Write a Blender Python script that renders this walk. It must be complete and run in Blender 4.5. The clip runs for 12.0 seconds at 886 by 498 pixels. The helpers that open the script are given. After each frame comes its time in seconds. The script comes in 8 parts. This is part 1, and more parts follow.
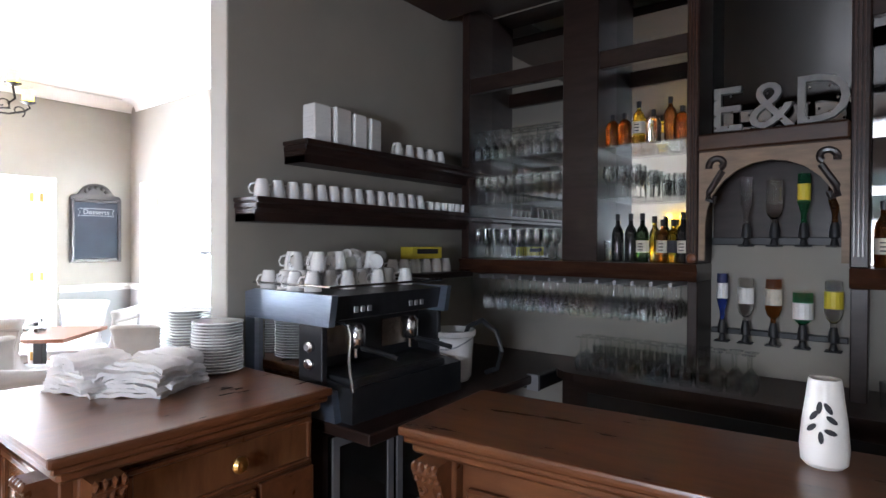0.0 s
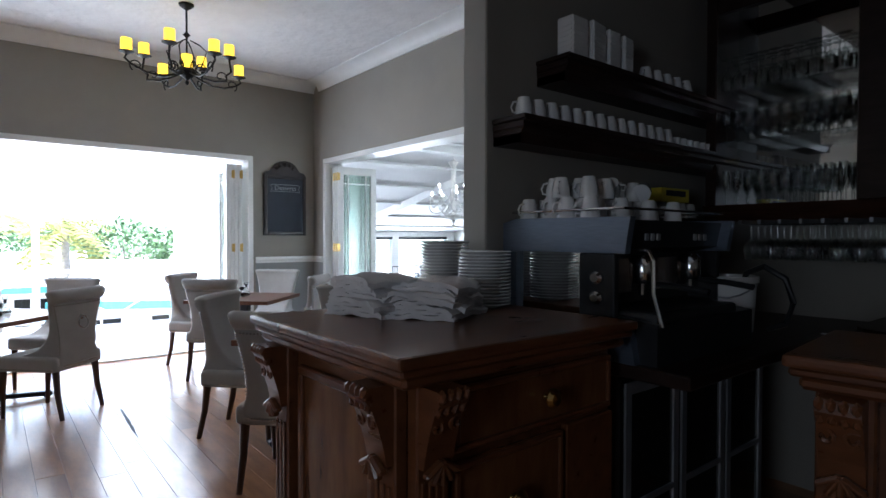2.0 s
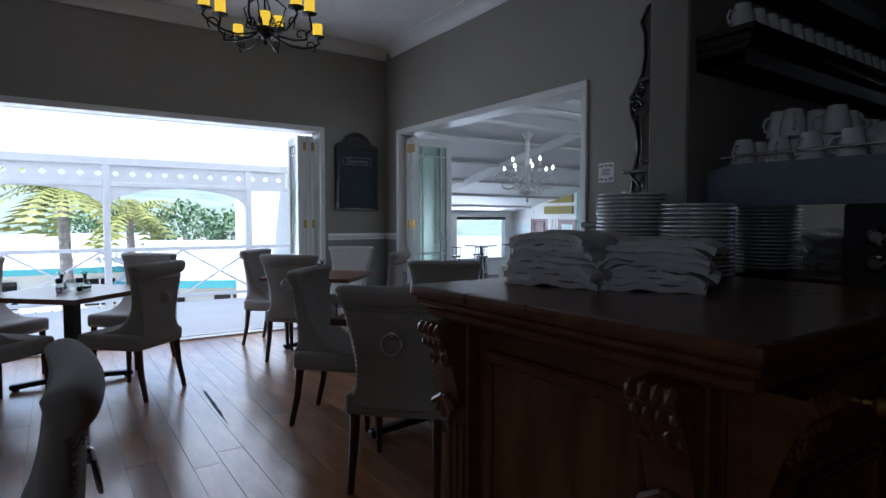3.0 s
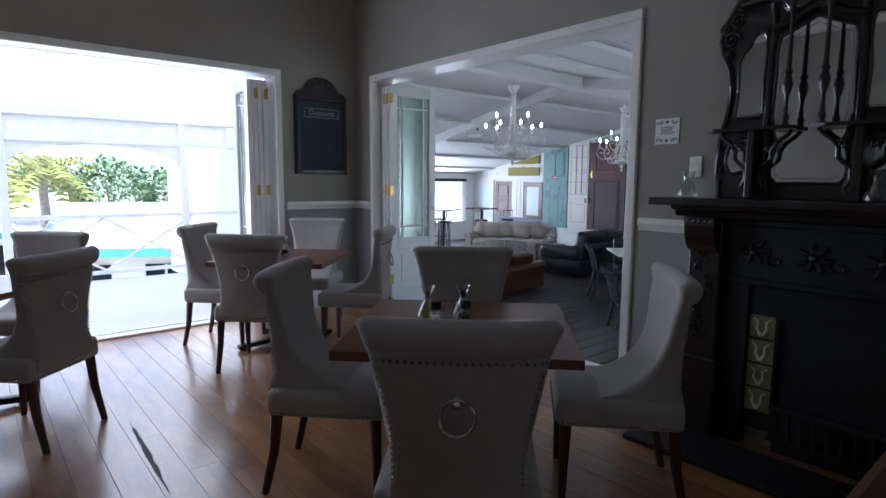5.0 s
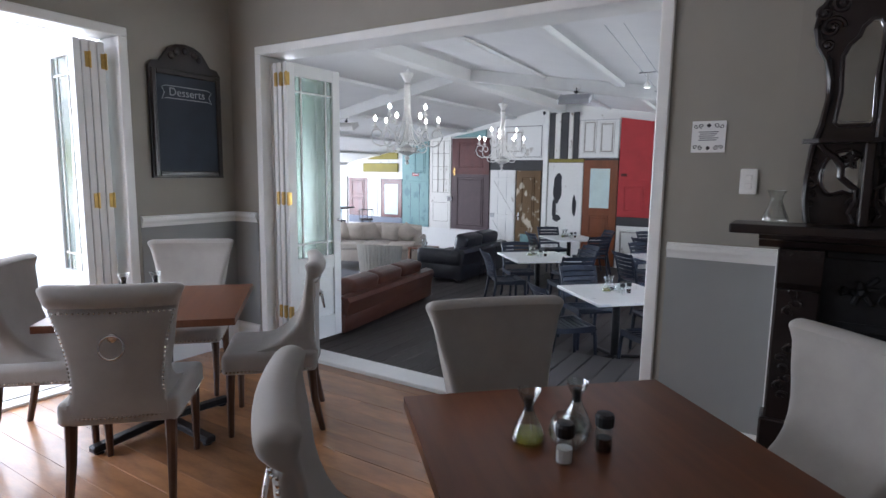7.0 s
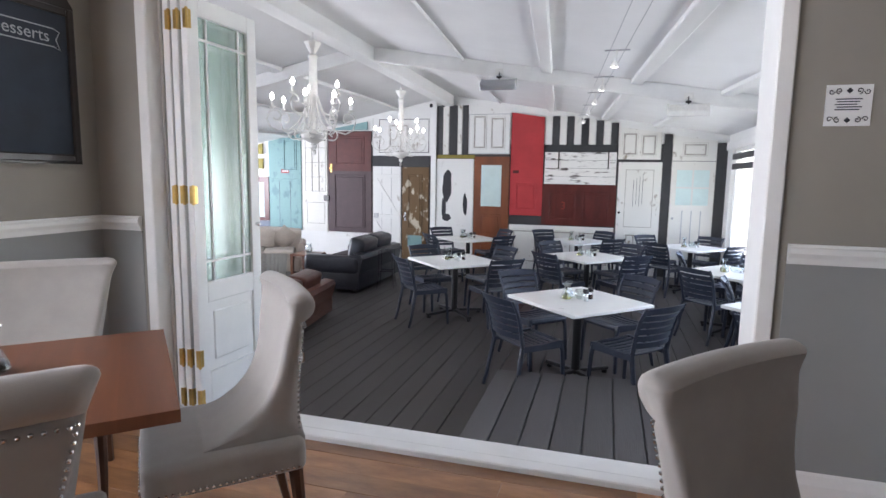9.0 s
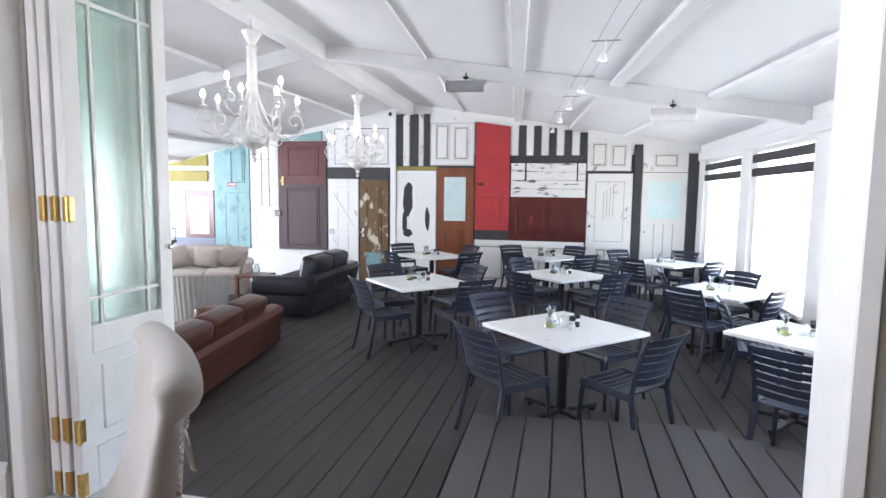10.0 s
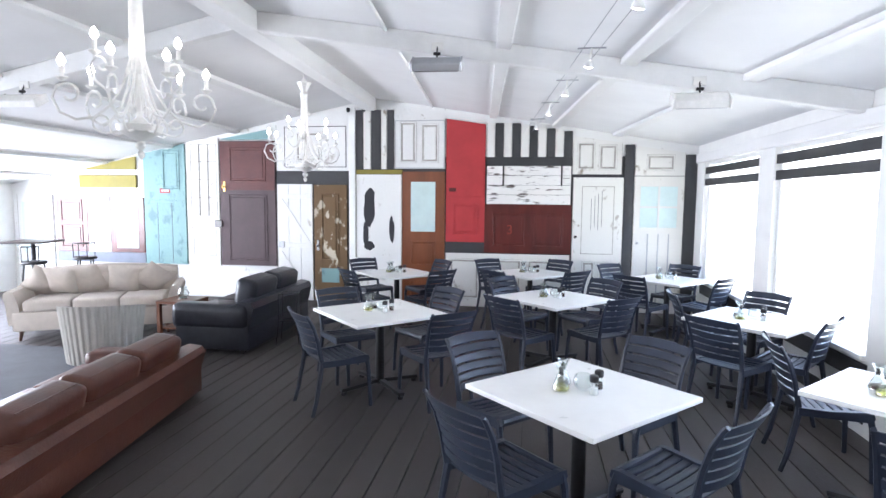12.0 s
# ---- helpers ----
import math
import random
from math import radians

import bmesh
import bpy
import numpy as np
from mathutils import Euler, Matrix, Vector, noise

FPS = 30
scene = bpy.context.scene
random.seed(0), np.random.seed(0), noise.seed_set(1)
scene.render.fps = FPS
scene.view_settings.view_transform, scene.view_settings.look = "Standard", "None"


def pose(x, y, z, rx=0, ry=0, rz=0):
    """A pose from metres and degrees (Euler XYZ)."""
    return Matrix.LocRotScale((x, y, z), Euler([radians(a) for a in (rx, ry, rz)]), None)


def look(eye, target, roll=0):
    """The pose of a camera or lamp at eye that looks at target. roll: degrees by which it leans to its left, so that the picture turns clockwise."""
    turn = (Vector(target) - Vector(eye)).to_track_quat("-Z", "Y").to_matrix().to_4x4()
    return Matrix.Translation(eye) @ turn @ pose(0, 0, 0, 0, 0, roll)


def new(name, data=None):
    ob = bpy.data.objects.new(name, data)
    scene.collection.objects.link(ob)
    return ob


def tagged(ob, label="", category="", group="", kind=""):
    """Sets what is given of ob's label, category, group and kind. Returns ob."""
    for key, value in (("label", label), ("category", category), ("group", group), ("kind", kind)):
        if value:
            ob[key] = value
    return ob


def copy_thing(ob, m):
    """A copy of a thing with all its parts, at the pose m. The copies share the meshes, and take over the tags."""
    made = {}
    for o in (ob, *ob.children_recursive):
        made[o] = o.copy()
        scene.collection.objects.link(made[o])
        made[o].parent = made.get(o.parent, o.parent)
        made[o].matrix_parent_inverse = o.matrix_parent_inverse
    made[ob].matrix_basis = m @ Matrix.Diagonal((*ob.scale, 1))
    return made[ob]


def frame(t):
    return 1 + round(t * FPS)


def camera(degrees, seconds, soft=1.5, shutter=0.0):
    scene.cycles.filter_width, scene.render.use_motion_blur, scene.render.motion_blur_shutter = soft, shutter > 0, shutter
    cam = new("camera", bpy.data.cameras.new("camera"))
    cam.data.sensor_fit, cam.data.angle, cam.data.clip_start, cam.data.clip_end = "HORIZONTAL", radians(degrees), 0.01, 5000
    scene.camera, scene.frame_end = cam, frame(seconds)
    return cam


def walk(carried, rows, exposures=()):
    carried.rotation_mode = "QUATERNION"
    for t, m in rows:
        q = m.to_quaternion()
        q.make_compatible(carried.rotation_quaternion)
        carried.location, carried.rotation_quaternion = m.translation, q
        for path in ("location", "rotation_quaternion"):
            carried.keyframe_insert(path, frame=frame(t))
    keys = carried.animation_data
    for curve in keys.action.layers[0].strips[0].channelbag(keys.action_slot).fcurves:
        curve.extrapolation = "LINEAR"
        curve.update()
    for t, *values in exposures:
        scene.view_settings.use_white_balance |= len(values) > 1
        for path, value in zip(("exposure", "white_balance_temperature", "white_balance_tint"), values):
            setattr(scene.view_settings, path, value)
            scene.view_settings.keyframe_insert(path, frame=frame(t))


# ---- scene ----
cam = camera(76.3, 12.0)
PATH = [
    (0, (0.202, 0.206, 1.698), (-1.031, 1.781, 1.68), 0.3),
    (0.5, (0.12, 0.156, 1.626), (-1.181, 1.675, 1.609), 0.2),
    (1, (-0.03, 0.123, 1.549), (-1.418, 1.563, 1.532), 0.4),
    (1.5, (-0.228, 0.074, 1.469), (-1.706, 1.422, 1.45), 0.4),
    (2, (-0.438, 0.005, 1.413), (-1.994, 1.262, 1.373), 0.1),
    (2.5, (-0.766, -0.01, 1.349), (-2.382, 1.167, 1.28), -0.0),
    (3, (-1.087, -0.066, 1.313), (-2.734, 1.063, 1.214), 0.0),
    (3.2, (-1.196, -0.088, 1.303), (-2.85, 1.031, 1.196), 0.3),
    (4.8, (-2.161, 0.162, 1.397), (-3.722, 1.39, 1.16), 0.1),
    (5, (-2.264, 0.217, 1.389), (-3.78, 1.499, 1.147), 0.4),
    (5.5, (-2.581, 0.337, 1.436), (-3.975, 1.748, 1.177), 0.4),
    (6, (-2.938, 0.401, 1.465), (-4.259, 1.879, 1.202), 0.6),
    (6.5, (-3.298, 0.398, 1.482), (-4.501, 1.974, 1.219), 0.8),
    (7, (-3.689, 0.418, 1.495), (-4.737, 2.101, 1.232), 0.8),
    (7.2, (-3.824, 0.443, 1.508), (-4.832, 2.149, 1.235), 0.7),
    (8.8, (-4.885, 0.899, 1.407), (-5.488, 2.789, 1.152), 1.0),
    (9, (-4.962, 1.005, 1.402), (-5.513, 2.911, 1.149), 0.9),
    (9.5, (-5.101, 1.365, 1.377), (-5.55, 3.3, 1.144), 0.9),
    (10, (-5.198, 1.714, 1.367), (-5.613, 3.66, 1.167), 0.7),
    (10.5, (-5.271, 2.058, 1.372), (-5.648, 4.014, 1.189), 0.7),
    (11, (-5.323, 2.405, 1.377), (-5.676, 4.365, 1.195), 0.6),
    (11.5, (-5.383, 2.722, 1.372), (-5.714, 4.686, 1.192), 0.5),
    (12, (-5.473, 3.03, 1.381), (-5.775, 4.999, 1.203), 0.5),
]
EXPOSURES = [(0.0, 5.2, 5850, 15), (1.4, 4.85, 5850, 13), (2.0, 2.3, 5550, 12), (2.5, 1.25, 5350, 12), (3.0, 0.75, 5300, 13), (5.0, 1.25, 5450, 16), (6.0, 1.6, 5650, 16), (7.0, 2.0, 5900, 17), (9.0, 2.5, 6150, 19), (10.0, 2.8, 6100, 18), (12.0, 2.95, 6000, 18)]
walk(cam, [(t, look(eye, target, roll)) for t, eye, target, roll in PATH], EXPOSURES)

# ---- world, sun, window light ----
world = bpy.data.worlds.new("sky")
scene.world = world
world.use_nodes = True
wn = world.node_tree.nodes
sky = wn.new("ShaderNodeTexSky")
sky.sky_type = "NISHITA"
sky.sun_disc = False
sky.sun_elevation, sky.sun_rotation = radians(60), radians(141)
wn["Background"].inputs["Strength"].default_value = 0.15
world.node_tree.links.new(sky.outputs[0], wn["Background"].inputs["Color"])
sun_data = bpy.data.lights.new("sun", "SUN")
sun_data.energy, sun_data.angle, sun_data.color = 5.0, radians(0.6), (1.0, 0.95, 0.87)
sun_lamp = new("sun", sun_data)
sun_lamp.matrix_world = look((0, 0, 30), (-8.0, 10.0, 30 - 22))


def window_light(name, centre, aim, w, h, watts, color=(0.93, 0.97, 1.0)):
    d = bpy.data.lights.new(name, "AREA")
    d.shape, d.size, d.size_y, d.energy, d.color = "RECTANGLE", w, h, watts, color
    o = new(name, d)
    o.matrix_world = look(centre, aim)
    return o


window_light("veranda_daylight", (-8.02, 0.6, 1.3), (-2.0, 0.6, 0.9), 3.9, 2.2, 20)
window_light("sunroom_east_daylight", (-2.62, 7.7, 1.15), (-9.0, 7.7, 0.5), 6.6, 1.6, 13)
window_light("sunroom_west_daylight", (-15.0, 8.0, 1.0), (-8.0, 8.0, 0.6), 7.4, 1.7, 125)
window_light("south_window_daylight", (0.0, -3.05, 1.55), (-0.6, 2.5, 0.9), 1.0, 1.0, 3.3)



# ---- materials ----
def mat(name, color, rough=0.5, metal=0.0, var=0.12, scale=6.0, bump=0.05, bscale=60.0, coat=0.0, trans=0.0, ior=1.45,
        stretch=(1, 1, 1), dark=None, cover=0.5, sheen=0.0, emit=None, power=0.0, island=0.0, spec=0.5, soft=0.18):
    m = bpy.data.materials.new(name)
    m.use_nodes = True
    nt = m.node_tree
    n, l = nt.nodes, nt.links
    p = n["Principled BSDF"]
    p.inputs["Roughness"].default_value = rough
    p.inputs["Metallic"].default_value = metal
    p.inputs["IOR"].default_value = ior
    p.inputs["Coat Weight"].default_value = coat
    p.inputs["Coat Roughness"].default_value = 0.15
    p.inputs["Transmission Weight"].default_value = trans
    p.inputs["Sheen Weight"].default_value = sheen
    p.inputs["Specular IOR Level"].default_value = spec
    if emit:
        p.inputs["Emission Color"].default_value = (*emit, 1)
        p.inputs["Emission Strength"].default_value = power
    co = n.new("ShaderNodeTexCoord")
    mp = n.new("ShaderNodeMapping")
    mp.inputs["Scale"].default_value = stretch
    l.new(co.outputs["Object"], mp.inputs["Vector"])
    if var > 0 or dark:
        nz = n.new("ShaderNodeTexNoise")
        nz.inputs["Scale"].default_value = scale
        nz.inputs["Detail"].default_value = 6
        nz.inputs["Roughness"].default_value = 0.6
        l.new(mp.outputs[0], nz.inputs["Vector"])
        ramp = n.new("ShaderNodeValToRGB")
        lo = dark if dark else tuple(c * (1 - var) for c in color)
        hi = color if dark else tuple(min(1, c * (1 + var)) for c in color)
        ramp.color_ramp.elements[0].color, ramp.color_ramp.elements[1].color = (*lo, 1), (*hi, 1)
        ramp.color_ramp.elements[0].position, ramp.color_ramp.elements[1].position = cover - soft, cover + soft
        l.new(nz.outputs["Fac"], ramp.inputs["Fac"])
        out = ramp.outputs["Color"]
        if island:
            inf = n.new("ShaderNodeObjectInfo")
            hs = n.new("ShaderNodeHueSaturation")
            mr = n.new("ShaderNodeMapRange")
            mr.inputs["To Min"].default_value, mr.inputs["To Max"].default_value = 1 - island, 1 + island
            l.new(inf.outputs["Random"], mr.inputs["Value"])
            l.new(mr.outputs[0], hs.inputs["Value"])
            l.new(out, hs.inputs["Color"])
            out = hs.outputs["Color"]
        l.new(out, p.inputs["Base Color"])
        rm = n.new("ShaderNodeMapRange")
        rm.inputs["To Min"].default_value, rm.inputs["To Max"].default_value = max(0.0, rough - (0.02 if coat else 0.08)), min(1, rough + (0.02 if coat else 0.1))
        l.new(nz.outputs["Fac"], rm.inputs["Value"])
        if trans == 0 and metal < 0.9:
            l.new(rm.outputs[0], p.inputs["Roughness"])
    else:
        p.inputs["Base Color"].default_value = (*color, 1)
    if bump > 0:
        bz = n.new("ShaderNodeTexNoise")
        bz.inputs["Scale"].default_value = bscale
        bz.inputs["Detail"].default_value = 4
        l.new(mp.outputs[0], bz.inputs["Vector"])
        bp = n.new("ShaderNodeBump")
        bp.inputs["Strength"].default_value = bump
        bp.inputs["Distance"].default_value = 0.02
        l.new(bz.outputs["Fac"], bp.inputs["Height"])
        l.new(bp.outputs[0], p.inputs["Normal"])
    return m


def flaked(name, paint, under, scale=7.0, cover=0.4, stretch=(1, 1, 0.7), rough=0.6):
    """Old paint worn through to what lies under it."""
    return mat(name, paint, rough, var=0.1, scale=scale, dark=under, cover=cover, stretch=stretch, bump=0.25, bscale=24, soft=0.035)


M = {}
M["taupe"] = mat("taupe_wall_paint", (0.30, 0.28, 0.245), 0.75, var=0.05, scale=2.0, bump=0.04, bscale=180)
M["dado"] = mat("grey_dado_paint", (0.27, 0.275, 0.27), 0.65, var=0.05, scale=2.0, bump=0.04, bscale=180)
M["white"] = mat("white_gloss_paint", (0.78, 0.78, 0.76), 0.38, var=0.04, scale=4, bump=0.03, bscale=50)
M["plaster"] = mat("textured_white_ceiling_plaster", (0.78, 0.77, 0.75), 0.85, var=0.05, scale=3, bump=0.9, bscale=9)
M["board"] = mat("white_ceiling_board", (0.78, 0.78, 0.78), 0.6, var=0.04, scale=1.3, bump=0.05, bscale=40)
M["beam"] = mat("white_painted_timber_beam", (0.76, 0.76, 0.75), 0.5, var=0.06, scale=3, bump=0.12, bscale=30, stretch=(1, 0.2, 1))
M["pine"] = mat("varnished_pine_boards", (0.40, 0.19, 0.075), 0.3, var=0.3, scale=3.2, dark=(0.17, 0.068, 0.026), cover=0.42, stretch=(3.2, 0.7, 1), bump=0.05, bscale=30, coat=0.4, island=0.3)
M["deck"] = mat("charcoal_composite_decking", (0.050, 0.042, 0.039), 0.5, var=0.2, scale=5, bump=0.15, bscale=120, stretch=(1, 0.12, 1), island=0.1)
M["mahog"] = mat("polished_mahogany", (0.185, 0.070, 0.027), 0.28, scale=4, dark=(0.065, 0.023, 0.010), cover=0.5, stretch=(1, 5, 5), bump=0.02, coat=0.15, soft=0.3)
M["mahog_y"] = mat("polished_mahogany_crossgrain", (0.185, 0.070, 0.027), 0.28, scale=4, dark=(0.065, 0.023, 0.010), cover=0.5, stretch=(5, 1, 5), bump=0.02, coat=0.15, soft=0.3)
M["mahog_dark"] = mat("dark_mahogany", (0.062, 0.026, 0.014), 0.3, scale=4, dark=(0.03, 0.012, 0.007), cover=0.5, stretch=(1, 5, 5), bump=0.02, coat=0.2)
M["burl"] = mat("figured_walnut_veneer", (0.19, 0.08, 0.03), 0.26, scale=3.5, dark=(0.10, 0.038, 0.016), cover=0.5, stretch=(4, 4, 1), bump=0, coat=0.35)
M["darkwood"] = mat("dark_stained_wood", (0.023, 0.012, 0.009), 0.42, var=0.35, scale=5, stretch=(1, 1, 5), bump=0.06, bscale=60, coat=0.05, spec=0.35)
M["ebony"] = mat("ebonised_carved_wood", (0.018, 0.012, 0.011), 0.32, var=0.3, scale=8, bump=0.05, coat=0.3)
M["iron"] = mat("blackleaded_cast_iron", (0.022, 0.023, 0.026), 0.42, metal=0.3, var=0.25, scale=12, bump=0.12, bscale=70)
M["tabletop"] = mat("reddish_sapele_tabletop", (0.17, 0.062, 0.027), 0.36, scale=3.0, dark=(0.105, 0.036, 0.016), cover=0.48, stretch=(9, 0.8, 1), bump=0, coat=0.1, island=0.12, soft=0.3)
M["leg"] = mat("walnut_stained_chair_leg", (0.075, 0.035, 0.02), 0.35, var=0.25, scale=7, stretch=(1, 1, 0.2), bump=0.03)
M["linen"] = mat("greige_linen_upholstery", (0.34, 0.32, 0.295), 0.9, var=0.06, scale=9, bump=0.12, bscale=420, sheen=0.25)
M["chrome"] = mat("polished_chrome", (0.62, 0.62, 0.62), 0.16, metal=1.0, var=0, bump=0)
M["brass"] = mat("brass", (0.62, 0.42, 0.14), 0.28, metal=1.0, var=0.15, scale=20, bump=0)
def thin_glass(name, tint, rough=0.03):
    """Blown glass with walls too thin to bend the view: clear, with a gloss that grows towards grazing."""
    m = bpy.data.materials.new(name)
    m.use_nodes = True
    n, l = m.node_tree.nodes, m.node_tree.links
    n.remove(n["Principled BSDF"])
    clear = n.new("ShaderNodeBsdfTransparent")
    clear.inputs["Color"].default_value = (*tint, 1)
    gloss = n.new("ShaderNodeBsdfGlossy")
    gloss.inputs["Roughness"].default_value = rough
    edge = n.new("ShaderNodeLayerWeight")
    edge.inputs["Blend"].default_value = 0.3
    share = n.new("ShaderNodeMapRange")
    share.inputs["To Min"].default_value, share.inputs["To Max"].default_value = 0.06, 0.6
    l.new(edge.outputs["Facing"], share.inputs["Value"])
    mix = n.new("ShaderNodeMixShader")
    l.new(share.outputs[0], mix.inputs[0])
    l.new(clear.outputs[0], mix.inputs[1])
    l.new(gloss.outputs[0], mix.inputs[2])
    l.new(mix.outputs[0], n["Material Output"].inputs["Surface"])
    return m


M["glass"] = thin_glass("clear_glass", (0.94, 0.96, 0.955))
M["pane"] = mat("window_glass", (0.93, 0.97, 0.96), 0.0, var=0, bump=0, trans=1.0, ior=1.05)
M["greenpane"] = mat("greenish_obscure_glass", (0.66, 0.77, 0.71), 0.2, var=0.05, bump=0.08, bscale=30, trans=0.75)
# mirror colour darkened to stand in for dim reflections
M["darkmirror"] = mat("darkened_mirror", (0.10, 0.095, 0.09), 0.04, metal=1.0, var=0, bump=0)
M["fadedred"] = mat("faded_red_paint", (0.24, 0.04, 0.03), 0.6, var=0.2, scale=20, bump=0.03)
M["mirror"] = mat("silvered_mirror", (0.78, 0.8, 0.79), 0.03, metal=1.0, var=0, bump=0)
M["china"] = mat("white_glazed_china", (0.8, 0.8, 0.79), 0.18, var=0.02, bump=0, coat=0.3)
M["napkin"] = mat("white_cotton_napkin", (0.72, 0.70, 0.69), 0.95, var=0.06, scale=14, bump=0.35, bscale=30)
M["black"] = mat("black_plastic", (0.016, 0.017, 0.019), 0.42, var=0.2, scale=20, bump=0.03)
M["blackmetal"] = mat("black_powder_coated_steel", (0.018, 0.018, 0.02), 0.38, metal=0.2, var=0.15, bump=0.04, bscale=150)
M["bluesteel"] = mat("brushed_blue_grey_steel", (0.20, 0.24, 0.31), 0.34, metal=0.75, var=0.1, scale=20, stretch=(1, 1, 8), bump=0.03)
M["resin"] = mat("anthracite_resin", (0.024, 0.031, 0.050), 0.36, var=0.12, scale=14, bump=0.06, bscale=200)
M["melamine"] = mat("white_laminate_tabletop", (0.82, 0.82, 0.80), 0.3, var=0.03, bump=0.02)
M["brownleather"] = mat("brown_leather", (0.095, 0.033, 0.020), 0.34, scale=6, dark=(0.055, 0.017, 0.011), cover=0.42, bump=0.12, bscale=60)
M["blackleather"] = mat("black_leather", (0.02, 0.021, 0.028), 0.3, var=0.3, scale=8, bump=0.12, bscale=60)
M["cream"] = mat("cream_tufted_fabric", (0.52, 0.46, 0.40), 0.9, var=0.07, scale=8, bump=0.15, bscale=260, sheen=0.2)
M["slate"] = mat("dark_slate_chalkboard", (0.022, 0.03, 0.045), 0.7, var=0.2, scale=5, bump=0.03)
M["chalk"] = mat("white_chalk", (0.40, 0.41, 0.43), 0.95, var=0.2, scale=60, bump=0)
M["paper"] = mat("white_paper", (0.8, 0.8, 0.79), 0.8, var=0.02, bump=0)
M["ink"] = mat("dark_printed_ink", (0.03, 0.03, 0.035), 0.7, var=0, bump=0)
M["candle"] = mat("glowing_yellow_candle_shade", (0.85, 0.6, 0.06), 0.5, var=0.05, bump=0, emit=(1.0, 0.60, 0.03), power=0.5)
M["bulb"] = mat("lit_white_bulb", (1, 0.96, 0.9), 0.4, var=0, bump=0, emit=(1.0, 0.95, 0.86), power=5.0)
M["wrought"] = mat("black_wrought_iron", (0.014, 0.013, 0.013), 0.5, metal=0.4, var=0.2, bump=0.08, bscale=90)
M["whitemetal"] = mat("distressed_white_metal", (0.76, 0.75, 0.72), 0.5, var=0.06, scale=20, bump=0.08, bscale=60)
M["steel"] = mat("grey_galvanised_steel", (0.42, 0.43, 0.45), 0.4, metal=0.7, var=0.08, bump=0.04)
M["heater"] = mat("warm_reflector_steel", (0.5, 0.42, 0.38), 0.22, metal=0.9, var=0.1, bump=0)
M["charcoal"] = mat("charcoal_painted_board", (0.045, 0.045, 0.047), 0.6, var=0.15, bump=0.1, bscale=30)
M["oldwhite"] = flaked("flaking_white_paint", (0.72, 0.71, 0.67), (0.30, 0.25, 0.20), scale=5, cover=0.355)
M["oldwhite2"] = flaked("worn_white_planks", (0.74, 0.73, 0.70), (0.10, 0.08, 0.07), scale=7, cover=0.40, stretch=(0.5, 1, 2.2))
M["cleanwhite"] = flaked("old_matt_white_paint", (0.74, 0.74, 0.72), (0.46, 0.43, 0.39), scale=6, cover=0.33)
# grey that paints shade, with some dirt, into door joints; muntins use it too
M["shadegrey"] = mat("shade_and_dirt_grey", (0.42, 0.40, 0.36), 0.9, var=0.3, scale=9, bump=0.05)
# decking lightened to stand in for more light than the shaded deck gets
M["landing"] = mat("lightened_composite_decking", (0.075, 0.070, 0.070), 0.5, var=0.15, scale=5, bump=0.15, bscale=120, stretch=(1, 0.12, 1), island=0.08)
M["tubstripe"] = mat("grey_cream_striped_fabric", (0.44, 0.42, 0.38), 0.9, var=0.06, scale=9, bump=0.12, bscale=260)
M["teal"] = flaked("faded_teal_paint", (0.20, 0.34, 0.34), (0.13, 0.24, 0.25), scale=5, cover=0.4)
M["maroon"] = mat("maroon_varnished_wood", (0.10, 0.018, 0.014), 0.3, scale=5, dark=(0.05, 0.010, 0.008), cover=0.4, stretch=(1, 1, 0.2), bump=0.05, coat=0.2)
M["purple"] = mat("purple_brown_paint", (0.075, 0.048, 0.052), 0.55, var=0.12, scale=5, bump=0.06)
M["oxblood"] = mat("oxblood_paint", (0.10, 0.028, 0.024), 0.5, var=0.2, scale=5, bump=0.06)
M["red"] = mat("red_door_paint", (0.40, 0.036, 0.040), 0.45, var=0.1, scale=4, bump=0.05)
M["gold"] = flaked("peeling_gold_brown_varnish", (0.13, 0.075, 0.028), (0.50, 0.44, 0.34), scale=4.5, cover=0.40, stretch=(1.4, 1, 0.8))
M["amber"] = mat("amber_brown_door_wood", (0.20, 0.062, 0.022), 0.35, scale=5, dark=(0.12, 0.035, 0.014), cover=0.42, stretch=(1, 1, 0.2), bump=0.05, coat=0.2)
M["olive"] = mat("olive_paint", (0.25, 0.21, 0.04), 0.6, var=0.1, bump=0.06)
M["bluegrey"] = mat("blue_grey_paint", (0.17, 0.19, 0.24), 0.6, var=0.1, bump=0.06)
M["frost"] = mat("pale_frosted_glass", (0.62, 0.76, 0.75), 0.35, var=0.05, bump=0.03, trans=0.15)
M["yellow"] = mat("yellow_card", (0.75, 0.62, 0.05), 0.5, var=0.05, bump=0)
M["tile"] = mat("cream_green_glazed_tile", (0.20, 0.21, 0.10), 0.2, var=0.3, scale=14, bump=0.05, coat=0.4)
M["grey_carpet"] = mat("grey_rug", (0.10, 0.105, 0.115), 0.95, var=0.1, bump=0.2, bscale=300)
M["pottery"] = mat("white_glazed_pottery", (0.78, 0.76, 0.72), 0.3, var=0.03, bump=0.02)
M["oldoak"] = mat("carved_grey_brown_oak", (0.24, 0.17, 0.115), 0.55, var=0.2, scale=6, stretch=(1, 1, 6), bump=0.1)
M["lettermetal"] = mat("weathered_zinc_letter", (0.15, 0.145, 0.14), 0.45, metal=0.5, var=0.2, scale=14, bump=0.05)
M["oil"] = mat("olive_oil", (0.75, 0.70, 0.12), 0.05, var=0, bump=0, trans=0.8)
